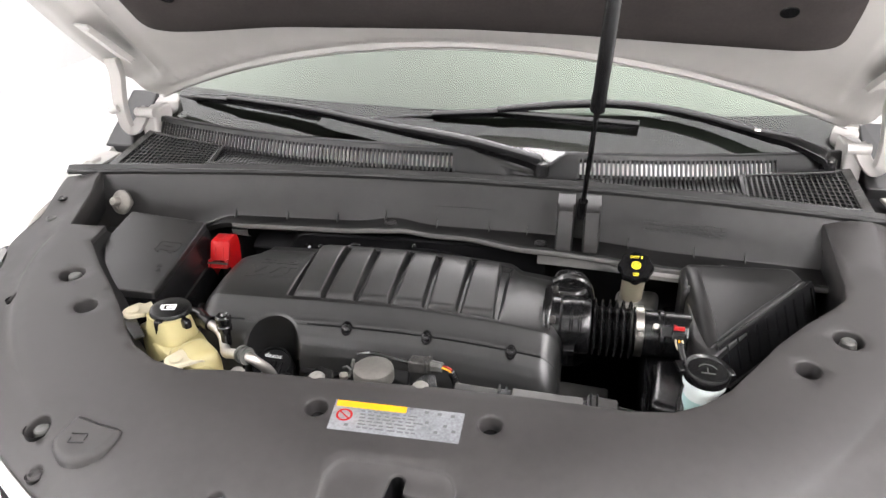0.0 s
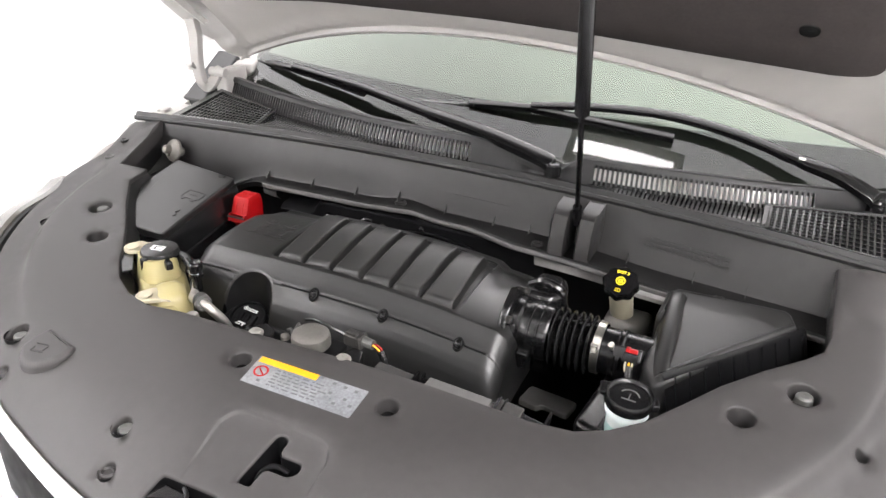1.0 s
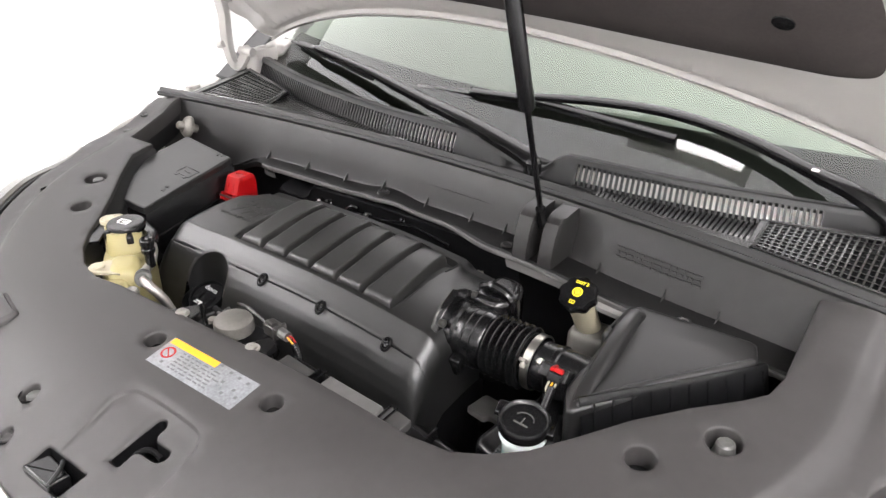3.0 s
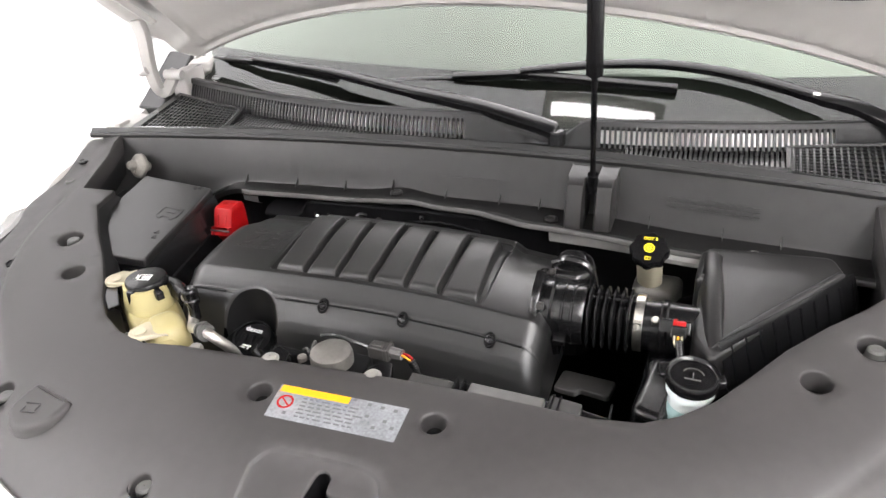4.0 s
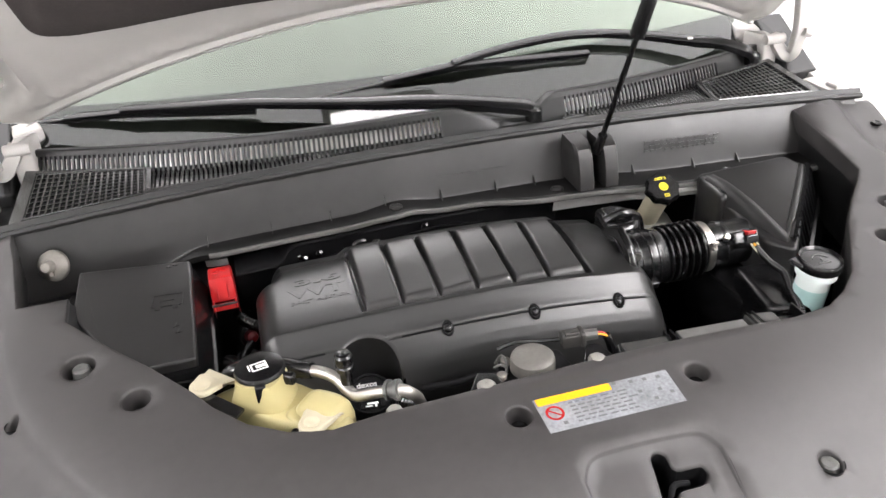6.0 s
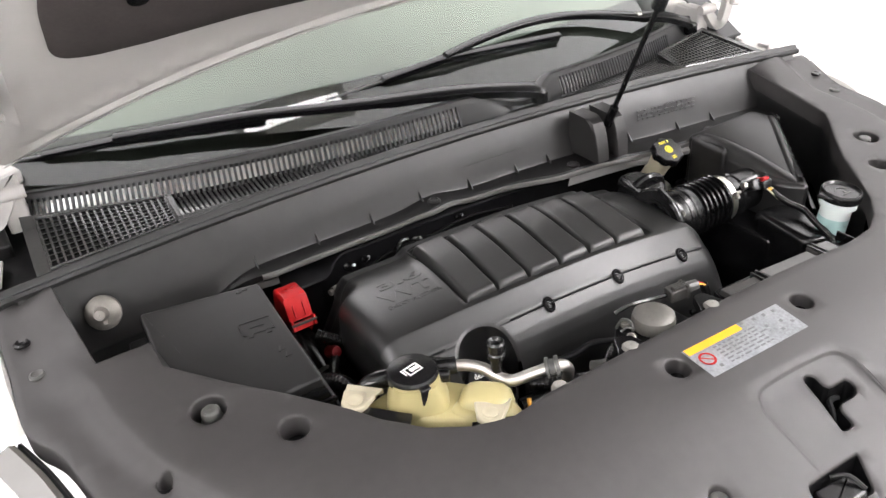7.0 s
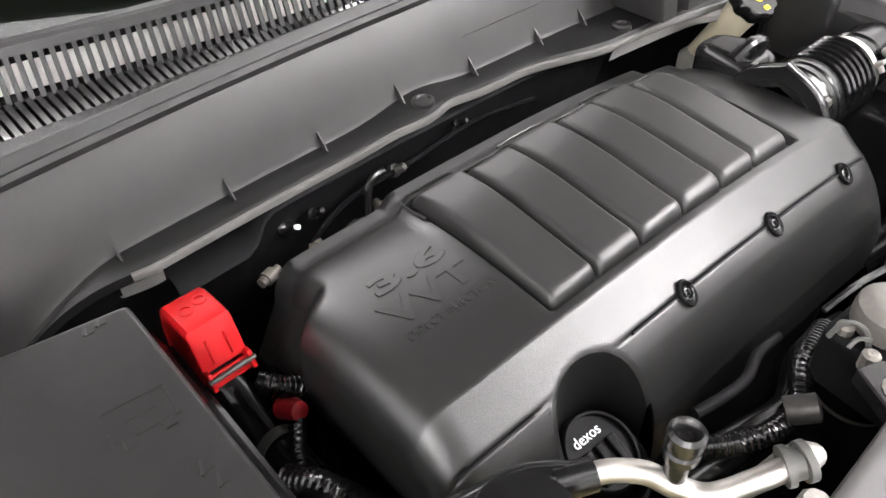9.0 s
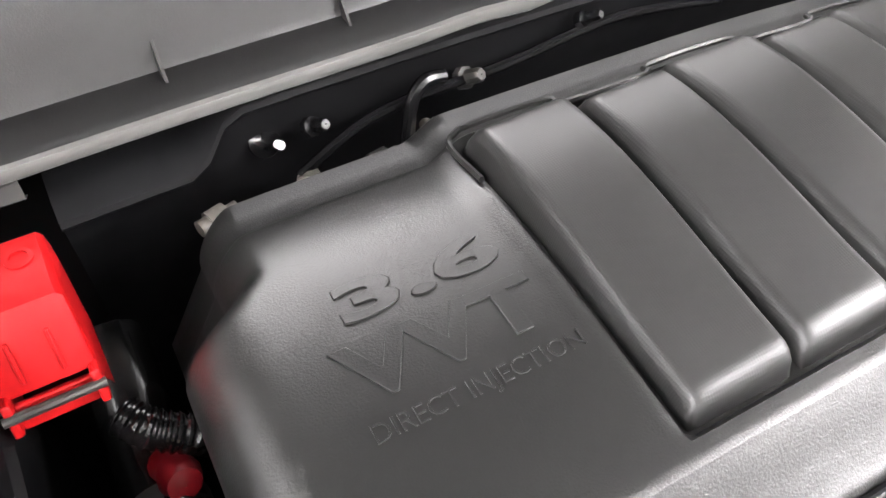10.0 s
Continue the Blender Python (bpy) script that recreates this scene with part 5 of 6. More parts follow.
    # bolts along the crease
    for x in (-0.131, 0.004, 0.142):
        z = top_z(x, 0.026) - 0.0265
        bm = bmesh.new()
        m = fx(x, -0.0205, z, 42) @ Matrix.Scale(0.7, 4)
        # raised black ring painting the shade of a notch round the bolt
        bo = bmesh.new()
        add_lathe(bo, [(0.0085, 0.0), (0.0105, 0.0016), (0.0118, 0.0), (0.012, -0.004)], m @ fx(0, -0.001, 0.0008) @ Matrix.Diagonal((1.05, 1.5, 1.05, 1)), seg=24)
        part("notch_shade", bo, M_DEEP, th)
        add_lathe(bm, [(0.0105, -0.004), (0.0105, 0.0), (0.0095, 0.001), (0.0082, 0.0003), (0.0082, -0.0035), (0.006, -0.0035), (0.0055, 0.0), (0.0035, 0.0005), (0.003, -0.002), (0.0005, -0.002)], m, seg=20)
        part("bolt", bm, M_BLACK, th)
    # raised lettering
    def put(body_, x, y, size, squeeze, bold=0.0, name="lettering", depth=0.0008):
        return lettering(body_, size, fx(x, y, 0), M_COVER, th, name, depth, squeeze=squeeze, bold=bold, drape=top_z)
    put("3.6", -0.338, 0.1255, 0.0265, 2.3, 0.0007)
    put("VVT", -0.346, 0.0905, 0.035, 1.32, 0.0009)
    put("DIRECT INJECTION", -0.3475, 0.0735, 0.0112, 0.93, -0.0003, depth=0.0006)


engine_cover()


# ---------------------------------------------------------------- things in the bay
def hose(name, pts, r, material, label, category, seg=14, n=8, rings=0.0, parent=None):
    bm = bmesh.new()
    P = spline(pts, n)
    if rings:
        Q, rs = [], []
        total = sum((P[i + 1] - P[i]).length for i in range(len(P) - 1))
        m = max(8, int(total / rings) * 4)
        dist = [0.0]
        for i in range(len(P) - 1):
            dist.append(dist[-1] + (P[i + 1] - P[i]).length)
        for k in range(m + 1):
            s = total * k / m
            i = max(j for j in range(len(dist)) if dist[j] <= s + 1e-9)
            i = min(i, len(P) - 2)
            f = (s - dist[i]) / max(1e-9, dist[i + 1] - dist[i])
            Q.append(P[i].lerp(P[i + 1], f))
            rs.append(r * (1.0, 1.12, 1.12, 1.0)[k % 4])
        add_tube(bm, Q, rs, seg)
    else:
        add_tube(bm, P, r, seg)
    ob = part(name, bm, material, parent)
    return ob if parent else tagged(ob, label, category)


def fuse_box():
    th = thing("fuse_box", (-0.56, 0.15, 0.94), "black plastic fuse box lid with moulded marks beside the engine", "fuse box")
    lid = [(-0.556, 0.002), (-0.486, 0.004), (-0.489, 0.226), (-0.66, 0.246), (-0.662, 0.14), (-0.622, 0.072)]

    def top(x, y):
        return 0.95 + 0.15 * (y - 0.005)
    bm = bmesh.new()
    add_prism(bm, lid, 0.0, 0.0, 0.004, None, 0, 0.006, lift=top)
    for v in bm.verts:
        if v.co.z < 0.5:
            v.co.z = top(v.co.x, v.co.y) - 0.018
    part("lid", bm, M_LID, th, smooth=60)
    # skirt that slopes out towards the engine
    bm = bmesh.new()
    rows = []
    for out, z in ((0.0, -0.014), (0.006, -0.03), (0.016, -0.06), (0.02, -0.062), (0.022, -0.3)):
        rows.append([Vector((x + (out if x > -0.5 else 0), y - (out * 0.8 if y < 0.05 else 0), top(x, y) + z)) for x, y in lid])
    add_grid(bm, rows, close_v=True)
    part("body", bm, M_BLACK, th, smooth=30)
    # rolled edge along the front
    bm = bmesh.new()
    add_tube(bm, spline([(-0.575, 0.004, 0.925), (-0.53, -0.012, 0.925), (-0.478, -0.016, 0.925)], 5), 0.004, 8)
    part("lid_edge", bm, M_BLACK, th)

    def frame_mark(cx, cy, w, d, turn):
        b = bmesh.new()
        c, s = math.cos(radians(turn)), math.sin(radians(turn))
        for dx, dy, sx, sy in ((0, d / 2, w, 0.0018), (0, -d / 2, w, 0.0018), (w / 2, 0, 0.0018, d), (-w / 2, 0, 0.0018, d), (0, 0, w * 0.45, 0.0022), (w * 0.3, -d / 2 - 0.004, 0.008, 0.006), (-w * 0.3, -d / 2 - 0.004, 0.008, 0.006)):
            add_box(b, (sx, sy, 0.0016), fx(cx + dx * c - dy * s, cy + dx * s + dy * c, top(cx, cy + dx * s + dy * c) + 0.0002, 8.4, 0, turn))
        return b
    part("battery_mark", frame_mark(-0.525, 0.138, 0.044, 0.026, -4), M_LID, th, "moulded battery symbol", smooth=0)
    for x, y, w in ((-0.514, 0.08, 0.012), (-0.51, 0.066, 0.01), (-0.524, 0.22, 0.008), (-0.514, 0.222, 0.008)):
        bm = bmesh.new()
        add_box(bm, (w, 0.0022, 0.0016), fx(x, y, top(x, y) + 0.0002, 8.4, 0, 70))
        add_box(bm, (w * 0.6, 0.0022, 0.0016), fx(x + 0.003, y - 0.003, top(x, y - 0.003) + 0.0002, 8.4))
        part("small_mark", bm, M_LID, th, smooth=0)


fuse_box()


def battery_terminal():
    th = thing("battery_terminal_cover", (-0.435, 0.22, 0.93), "bright red plastic battery terminal cover with a hinge pin", "terminal cover")
    bm = bmesh.new()
    m = fx(-0.4485, 0.2, 0.0, 0, 0, 2)
    prof = [(0.036, 0.888), (0.036, 0.946), (0.033, 0.957), (0.026, 0.9605), (-0.003, 0.9615), (-0.008, 0.96), (-0.011, 0.9545), (-0.0225, 0.926)]
    rows = []
    for x, k in ((-0.0195, 0.01), (-0.0187, 0.003), (-0.0165, 0.0), (0.0165, 0.0), (0.0187, 0.003), (0.0195, 0.01)):
        rows.append([m @ Vector((x, y, max(0.888, z - k))) for y, z in prof])
    vs = add_grid(bm, rows)
    for r in (rows[0], rows[-1]):
        bm.faces.new([bm.verts.new(p) for p in r] + [bm.verts.new(m @ Vector((0.0195 if r is rows[-1] else -0.0195, 0.0, 0.88)))])
    part("cap", bm, M_RED, th)
    for x in (-0.0175, 0.0175):
        bm = bmesh.new()
        add_box(bm, (0.004, 0.012, 0.016), m @ fx(x, -0.026, 0.921, -20), 0.0015)
        part("hinge_ear", bm, M_RED, th)
    bm = bmesh.new()
    add_box(bm, (0.032, 0.004, 0.012), m @ fx(0, -0.025, 0.917, -20), 0.0015)
    part("hinge_lip", bm, M_RED, th)
    for x in (-0.008, 0.008):
        bm = bmesh.new()
        add_box(bm, (0.0022, 0.02, 0.0022), m @ fx(x, -0.0175, 0.9395, 68), 0.0008)
        part("slot_rib", bm, M_RED, th)
    bm = bmesh.new()
    add_tube(bm, [m @ Vector((-0.0205, -0.031, 0.924)), m @ Vector((0.0205, -0.031, 0.924))], 0.0022, 10)
    part("hinge_pin", bm, M_IRON, th)
    bm = bmesh.new()
    for x, y in ((-0.006, 0.012), (0.008, 0.016)):
        add_lathe(bm, [(0.006, 0.0), (0.006, 0.0012), (0.004, 0.0014), (0.004, 0.0004)], m @ fx(x, y, 0.9605, -2), seg=14)
    part("moulded_mark", bm, M_RED, th)
    # cable clamp below with its red boot
    bt = thing("cable_boot", (-0.417, 0.151, 0.865), "dark red cable boot with a ribbed black cable", "cable")
    bm = bmesh.new()
    add_lathe(bm, [(0.0005, 0.018), (0.01, 0.016), (0.013, 0.006), (0.011, -0.004), (0.013, -0.014), (0.008, -0.018), (0.0005, -0.018)], fx(-0.417, 0.15, 0.866, 60, 20, 0) @ Matrix.Scale(0.8, 4), seg=14)
    part("boot", bm, mat("dark_red_rubber", (0.16, 0.006, 0.01), 0.32, grain=0.15), bt)
    hose("ribbed_cable", [(-0.418, 0.14, 0.862), (-0.432, 0.12, 0.855), (-0.445, 0.09, 0.83), (-0.44, 0.04, 0.8)], 0.007, M_RUBBER, "", "", rings=0.005, parent=bt)
    hose("ribbed_lead", [(-0.43, 0.175, 0.89), (-0.42, 0.165, 0.885), (-0.4, 0.16, 0.87), (-0.385, 0.17, 0.83)], 0.009, M_RUBBER, "", "", rings=0.004, parent=bt)
    hose("wiring_loom", [(-0.455, 0.1, 0.86), (-0.44, 0.06, 0.875), (-0.425, 0.0, 0.86), (-0.42, -0.05, 0.84)], 0.012, M_RUBBER, "black wiring loom between fuse box and engine", "wiring", rings=0.006)
    ch = hose("coolant_hose", [(-0.43, 0.27, 0.83), (-0.43, 0.1, 0.8), (-0.43, 0.0, 0.8), (-0.4, -0.08, 0.8)], 0.02, M_RUBBER, "thick black rubber hose beside the engine", "hose")
    bm = bmesh.new()
    add_lathe(bm, [(0.0205, -0.006), (0.0222, -0.005), (0.0222, 0.005), (0.0205, 0.006)], fx(-0.43, 0.16, 0.811, 80), seg=24)
    part("hose_clamp", bm, M_IRON, ch, "dark steel hose clamp")


battery_terminal()


def reservoir():
    th = thing("steering_reservoir", (-0.39, -0.12, 0.9), "cream plastic fluid reservoir with a black cap", "fluid reservoir")

    def hump(bm, outline, z0, z1, rounds):
        """A blow-moulded lobe: the outline shrinks in a quarter round towards its top."""
        P = spline(outline, 5, True)
        c = sum(P, Vector((0, 0))) / len(P)
        rows = [[Vector((p.x, p.y, z0)) for p in P]]
        for k in range(9):
            a = k / 8 * math.pi / 2
            q = 1 - rounds * (1 - math.cos(a))
            rows.append([Vector((c.x + (p.x - c.x) * q, c.y + (p.y - c.y) * q, z1 - (z1 - z0) * 0.45 * (1 - math.sin(a)))) for p in P])
        vs = add_grid(bm, rows, close_v=True)
        bm.faces.new(vs[-1])
    bm = bmesh.new()
    def block(bm, cx, cy, turn, sections):
        """A moulded box with soft corners, lofted through (z, half length, half depth)."""
        c, n = Vector((cx, cy, 0)), Matrix.Rotation(radians(turn), 3, "Z")
        rows = []
        for z, a, b in sections:
            row = []
            for k in range(40):
                t = 2 * math.pi * k / 40
                ct, st = math.cos(t), math.sin(t)
                row.append(c + n @ Vector((a * math.copysign(abs(ct) ** 0.6, ct), b * math.copysign(abs(st) ** 0.6, st), 0)) + Vector((0, 0, z)))
            rows.append(row)
        vs = add_grid(bm, rows, close_v=True)
        bm.faces.new(vs[-1])
    # low body along the shield edge
    hump(bm, [(-0.483, -0.07), (-0.462, -0.055), (-0.42, -0.05), (-0.38, -0.056), (-0.345, -0.085), (-0.31, -0.125), (-0.292, -0.155), (-0.29, -0.188), (-0.312, -0.2), (-0.36, -0.178), (-0.413, -0.141), (-0.452, -0.102)], 0.8, 0.941, 0.24)
    # boxy neck under the cap
    block(bm, -0.4, -0.098, -28, [(0.86, 0.044, 0.037), (0.93, 0.042, 0.035), (0.946, 0.039, 0.033), (0.957, 0.035, 0.0315), (0.966, 0.031, 0.03), (0.978, 0.029, 0.029)])
    # taller lobe towards the engine
    block(bm, -0.33, -0.148, -40, [(0.86, 0.037, 0.03), (0.93, 0.036, 0.029), (0.944, 0.033, 0.026), (0.952, 0.027, 0.021), (0.955, 0.018, 0.014)])
    # web between them
    hump(bm, [(-0.385, -0.14), (-0.35, -0.12), (-0.325, -0.14), (-0.335, -0.175), (-0.37, -0.17)], 0.86, 0.944, 0.4)
    part("tank", bm, M_CREAM, th, smooth=60)
    bm = bmesh.new()
    add_prism(bm, [(-0.3, -0.2), (-0.285, -0.196), (-0.268, -0.186), (-0.264, -0.191), (-0.28, -0.206), (-0.3, -0.212)], 0.928, 0.935, 0.002)
    part("side_tab", bm, M_CREAM, th)
    # ears with washers on black brackets
    for cx, cy, dx, dy, h, drop, plan in ((-0.4755, -0.0775, 0.72, 0.69, 0.964, 0.012, [(-0.504, -0.084), (-0.436, -0.146), (-0.426, -0.132), (-0.478, -0.075)]),
                                          (-0.347, -0.1835, 0.62, 0.78, 0.955, 0.006, [(-0.385, -0.196), (-0.31, -0.226), (-0.302, -0.206), (-0.37, -0.178)])):
        d = Vector((dx, dy)).normalized()
        n = Vector((-d.y, d.x))
        c = Vector((cx, cy))
        out = [c + (d * math.cos(a) + n * math.sin(a)) * 0.0175 for a in [math.pi / 2 + math.pi * k / 14 for k in range(15)]]
        out += [c + d * 0.014 - n * 0.021, c + d * 0.034 - n * 0.024, c + d * 0.034 + n * 0.024, c + d * 0.014 + n * 0.021]
        bm = bmesh.new()
        add_prism(bm, [tuple(p) for p in out], h - 0.007, h, 0.0025, None, 0, 0.0, lift=lambda x, y, c=c, d=d, q=drop: -q * smooth01(((Vector((x, y)) - c).dot(d) - 0.012) / 0.022))
        ear = part("mounting_ear", bm, M_BEIGE, th, "milky translucent mounting ear")
        bm = bmesh.new()
        add_lathe(bm, [(0.0105, 0.0), (0.0105, 0.0012), (0.0085, 0.0018), (0.004, 0.0008), (0.0005, 0.0008)], fx(cx, cy, h), seg=18)
        part("washer", bm, M_BEIGE, ear)
        bm = bmesh.new()
        add_prism(bm, plan, h - 0.0115, h - 0.0075, 0.001)
        add_prism(bm, [tuple(Vector(p).lerp(c, 0.35)) for p in plan], h - 0.055, h - 0.011)
        part("bracket", bm, M_BLACK, th, "black mounting bracket")
    bm = bmesh.new()
    add_lathe(bm, [(0.032, -0.0105), (0.033, -0.0085), (0.033, -0.001), (0.031, 0.0025), (0.027, 0.0035), (0.0005, 0.0035)], fx(-0.4, -0.09, 0.982), seg=36)
    add_box(bm, (0.014, 0.012, 0.024), fx(-0.402, -0.124, 0.969), 0.003)
    add_box(bm, (0.02, 0.012, 0.014), fx(-0.367, -0.107, 0.97, 0, 0, -30), 0.004)
    cap = part("cap", bm, M_BLACK, th, "round black cap with a white symbol")
    bm = bmesh.new()
    for dx, dy, sx, sy in ((0, 0.007, 0.021, 0.002), (0, -0.007, 0.021, 0.002), (-0.0095, 0, 0.002, 0.014), (0.0095, 0, 0.002, 0.014), (0.002, 0.0, 0.012, 0.006), (-0.013, 0.002, 0.002, 0.012)):
        add_box(bm, (sx, sy, 0.0006), fx(-0.4, -0.092, 0.9858, 0, 0, 12) @ fx(dx, dy, 0))
    part("cap_symbol", bm, M_WPRINT, cap, smooth=0)
    hose("overflow_hose", [(-0.455, 0.0, 0.84), (-0.46, -0.035, 0.91), (-0.44, -0.04, 0.945), (-0.405, -0.05, 0.95), (-0.37, -0.062, 0.955), (-0.345, -0.083, 0.957)], 0.012, M_RUBBER, "black rubber hose curving behind the reservoir", "hose")


reservoir()


def refrigerant_pipe():
    th = thing("refrigerant_pipe", (-0.29, -0.12, 0.95), "bare aluminium pipe with a black service valve cap", "pipe")
    bm = bmesh.new()
    add_tube(bm, spline([(-0.345, -0.083, 0.957), (-0.325, -0.092, 0.956), (-0.307, -0.107, 0.952), (-0.297, -0.123, 0.945), (-0.286, -0.142, 0.945), (-0.266, -0.157, 0.956), (-0.238, -0.171, 0.965), (-0.222, -0.172, 0.957), (-0.207, -0.158, 0.925), (-0.203, -0.14, 0.86)], 6), 0.0078, 14)
    part("pipe", bm, M_ALU, th)
    bm = bmesh.new()
    add_tube(bm, [(-0.358, -0.076, 0.957), (-0.335, -0.0875, 0.958)], [0.012, 0.0115], 14)
    part("coupling", bm, M_BLACK, th)
    bm = bmesh.new()
    add_lathe(bm, [(0.008, -0.03), (0.008, -0.004), (0.0115, -0.003), (0.012, 0.004), (0.0105, 0.006), (0.0105, 0.009), (0.012, 0.011), (0.012, 0.02), (0.0095, 0.023), (0.007, 0.021), (0.005, 0.016), (0.0005, 0.016)], fx(-0.294, -0.12, 0.976), seg=18)
    part("valve_cap", bm, M_BLACK, th, "black ribbed valve cap")
    bm = bmesh.new()
    add_tube(bm, [(-0.2485, -0.1645, 0.9625), (-0.245, -0.167, 0.9635)], 0.0135, 16)
    add_tube(bm, [(-0.245, -0.167, 0.9635), (-0.239, -0.171, 0.965)], 0.0105, 16)
    add_tube(bm, [(-0.239, -0.171, 0.965), (-0.2345, -0.1735, 0.966)], 0.0135, 16)
    part("clamp", bm, M_PIN, th, "dull grey pipe clamp")
    bm = bmesh.new()
    add_lathe(bm, [(0.013, -0.02), (0.013, 0.0), (0.01, 0.004), (0.0005, 0.004)], fx(-0.246, -0.19, 0.949) @ Matrix.Scale(0.85, 4), seg=10)
    part("clamp_bolt", bm, M_ZINC, th)
    bm = bmesh.new()
    add_tube(bm, spline([(-0.238, -0.113, 0.868), (-0.243, -0.121, 0.86), (-0.246, -0.126, 0.83)], 4), 0.0035, 6)
    ds = part("dipstick_handle", bm, M_ORANGE)
    tagged(ds, "orange plastic dipstick loop beside the pipe", "dipstick")


refrigerant_pipe()


def oil_cap():
    th = thing("oil_filler_cap", (-0.262, -0.045, 0.87), "black oil filler cap with white lettering on its face", "oil cap")
    m = fx(-0.259, -0.044, 0.857, 22, 4, 0)
    bm = bmesh.new()
    add_lathe(bm, [(0.034, -0.03), (0.034, 0.004), (0.032, 0.007), (0.03, 0.0065), (0.03, 0.002), (0.0005, 0.002)], m, seg=30)
    part("cap_body", bm, M_DEEP, th)
    bm = bmesh.new()
    for dx in (-0.014, 0.0, 0.014):
        add_box(bm, (0.009, 0.03, 0.006), m @ fx(dx, -0.009, 0.0045), 0.0015)
    part("grip_ribs", bm, M_DEEP, th)
    lettering("dexos", 0.0125, m @ fx(-0.018, 0.0115, 0.0045), M_WPRINT, th, "cap_lettering", 0.0002)
    bm = bmesh.new()
    for dx, dy, sx, sy in ((0, -0.014, 0.016, 0.003), (0.004, -0.017, 0.003, 0.006), (-0.006, -0.018, 0.01, 0.002)):
        add_box(bm, (sx, sy, 0.0006), m @ fx(dx, dy - 0.003, 0.0082))
    part("oil_symbol", bm, M_WPRINT, th, smooth=0)
    bm = bmesh.new()
    add_lathe(bm, [(0.036, -0.03), (0.0385, -0.002), (0.0395, 0.0), (0.042, -0.002), (0.044, -0.01), (0.046, -0.05)], fx(-0.262, -0.05, 0.855, 12, 6, 0), seg=32)
    part("filler_collar", bm, M_SLAT, th)


oil_cap()


def purge_motor():
    th = thing("actuator", (-0.049, -0.15, 0.94), "round grey metal actuator on a black bracket", "actuator")
    bm = bmesh.new()
    add_lathe(bm, [(0.031, -0.11), (0.031, -0.062), (0.0285, -0.058), (0.0285, -0.022), (0.0305, -0.02), (0.0305, -0.008), (0.029, -0.002), (0.024, 0.002), (0.012, 0.0032), (0.0005, 0.0034)], fx(-0.049, -0.15, 0.954), seg=32)
    part("can", bm, M_CAN, th)
    bm = bmesh.new()
    add_lathe(bm, [(0.036, -0.1), (0.036, -0.075), (0.031, -0.073)], fx(-0.049, -0.15, 0.954), seg=28)
    part("can_base", bm, M_BLACK, th)
    for pts, b in (([(-0.155, -0.2), (-0.1, -0.2), (-0.105, -0.165), (-0.128, -0.155)], (-0.125, -0.19)), ([(0.0, -0.2), (0.06, -0.2), (0.045, -0.15), (0.028, -0.148)], (0.029, -0.187))):
        bm = bmesh.new()
        add_prism(bm, pts, 0.938, 0.951, 0.002, None, 0, 0.004)
        part("bracket_wing", bm, M_BLACK, th)
        bm = bmesh.new()
        add_lathe(bm, [(0.0125, -0.006), (0.0125, 0.001), (0.0095, 0.0018), (0.009, 0.0045), (0.0075, 0.0055), (0.0005, 0.0055)], fx(b[0], b[1] + 0.004, 0.9515), seg=12)
        part("bolt", bm, M_ZINC, th)
    bm = bmesh.new()
    add_prism(bm, [(-0.1, -0.2), (0.01, -0.2), (0.0, -0.12), (-0.09, -0.115)], 0.88, 0.932, 0.004, None, 0, 0.008)
    part("bracket_base", bm, M_DEEP, th)
    for x, y in ((-0.094, -0.155), (-0.08, -0.128)):
        bm = bmesh.new()
        add_lathe(bm, [(0.007, -0.01), (0.007, 0.004), (0.004, 0.006), (0.0005, 0.006)], fx(x, y, 0.934), seg=10)
        part("screw", bm, M_DULL, th)
    # plug and lead
    pl = thing("sensor_plug", (0.02, -0.128, 0.955), "grey wiring plug beside the actuator", "plug")
    m = fx(0.018, -0.128, 0.951, 0, -4, -8)
    bm = bmesh.new()
    add_box(bm, (0.034, 0.02, 0.018), m, 0.003)
    add_box(bm, (0.02, 0.009, 0.005), m @ fx(-0.002, -0.004, 0.011), 0.0015)
    add_box(bm, (0.006, 0.024, 0.02), m @ fx(0.012, 0, 0), 0.002)
    part("plug_body", bm, M_IRON, pl)
    bm = bmesh.new()
    add_tube(bm, [m @ Vector((0.016, 0, 0)), m @ Vector((0.034, 0.0, -0.001))], [0.0085, 0.0075], 10)
    part("plug_seal", bm, M_PIN, pl)
    for k, c in ((-1, M_ORANGE), (1, M_RED)):
        hose("wire", [m @ Vector((0.034, 0.002 * k, 0)), m @ Vector((0.042, 0.003 * k, -0.002)), m @ Vector((0.05, 0.002 * k, -0.008))], 0.0013, c, "", "", parent=pl, seg=6)
    hose("ribbed_sleeve", [m @ Vector((0.047, 0, -0.006)), (0.072, -0.135, 0.93), (0.08, -0.138, 0.89), (0.085, -0.13, 0.84)], 0.0055, M_RUBBER, "", "", rings=0.004, parent=pl)
    bm = bmesh.new()
    add_tube(bm, spline([(-0.085, -0.11, 0.945), (-0.06, -0.115, 0.953), (-0.03, -0.118, 0.95), (0.0, -0.125, 0.95)], 5), 0.003, 6)
    part("black_lead", bm, M_BLACK, pl)
    bm = bmesh.new()
    add_tube(bm, spline([(-0.092, -0.122, 0.93), (-0.086, -0.128, 0.946), (-0.083, -0.142, 0.946), (-0.087, -0.152, 0.93)], 5), 0.0022, 8)
    part("pale_lead", bm, M_PIN, pl)
    bm = bmesh.new()
    add_tube(bm, spline([(-0.1, -0.14, 0.938), (-0.092, -0.142, 0.943), (-0.084, -0.15, 0.942)], 5), 0.0018, 8)
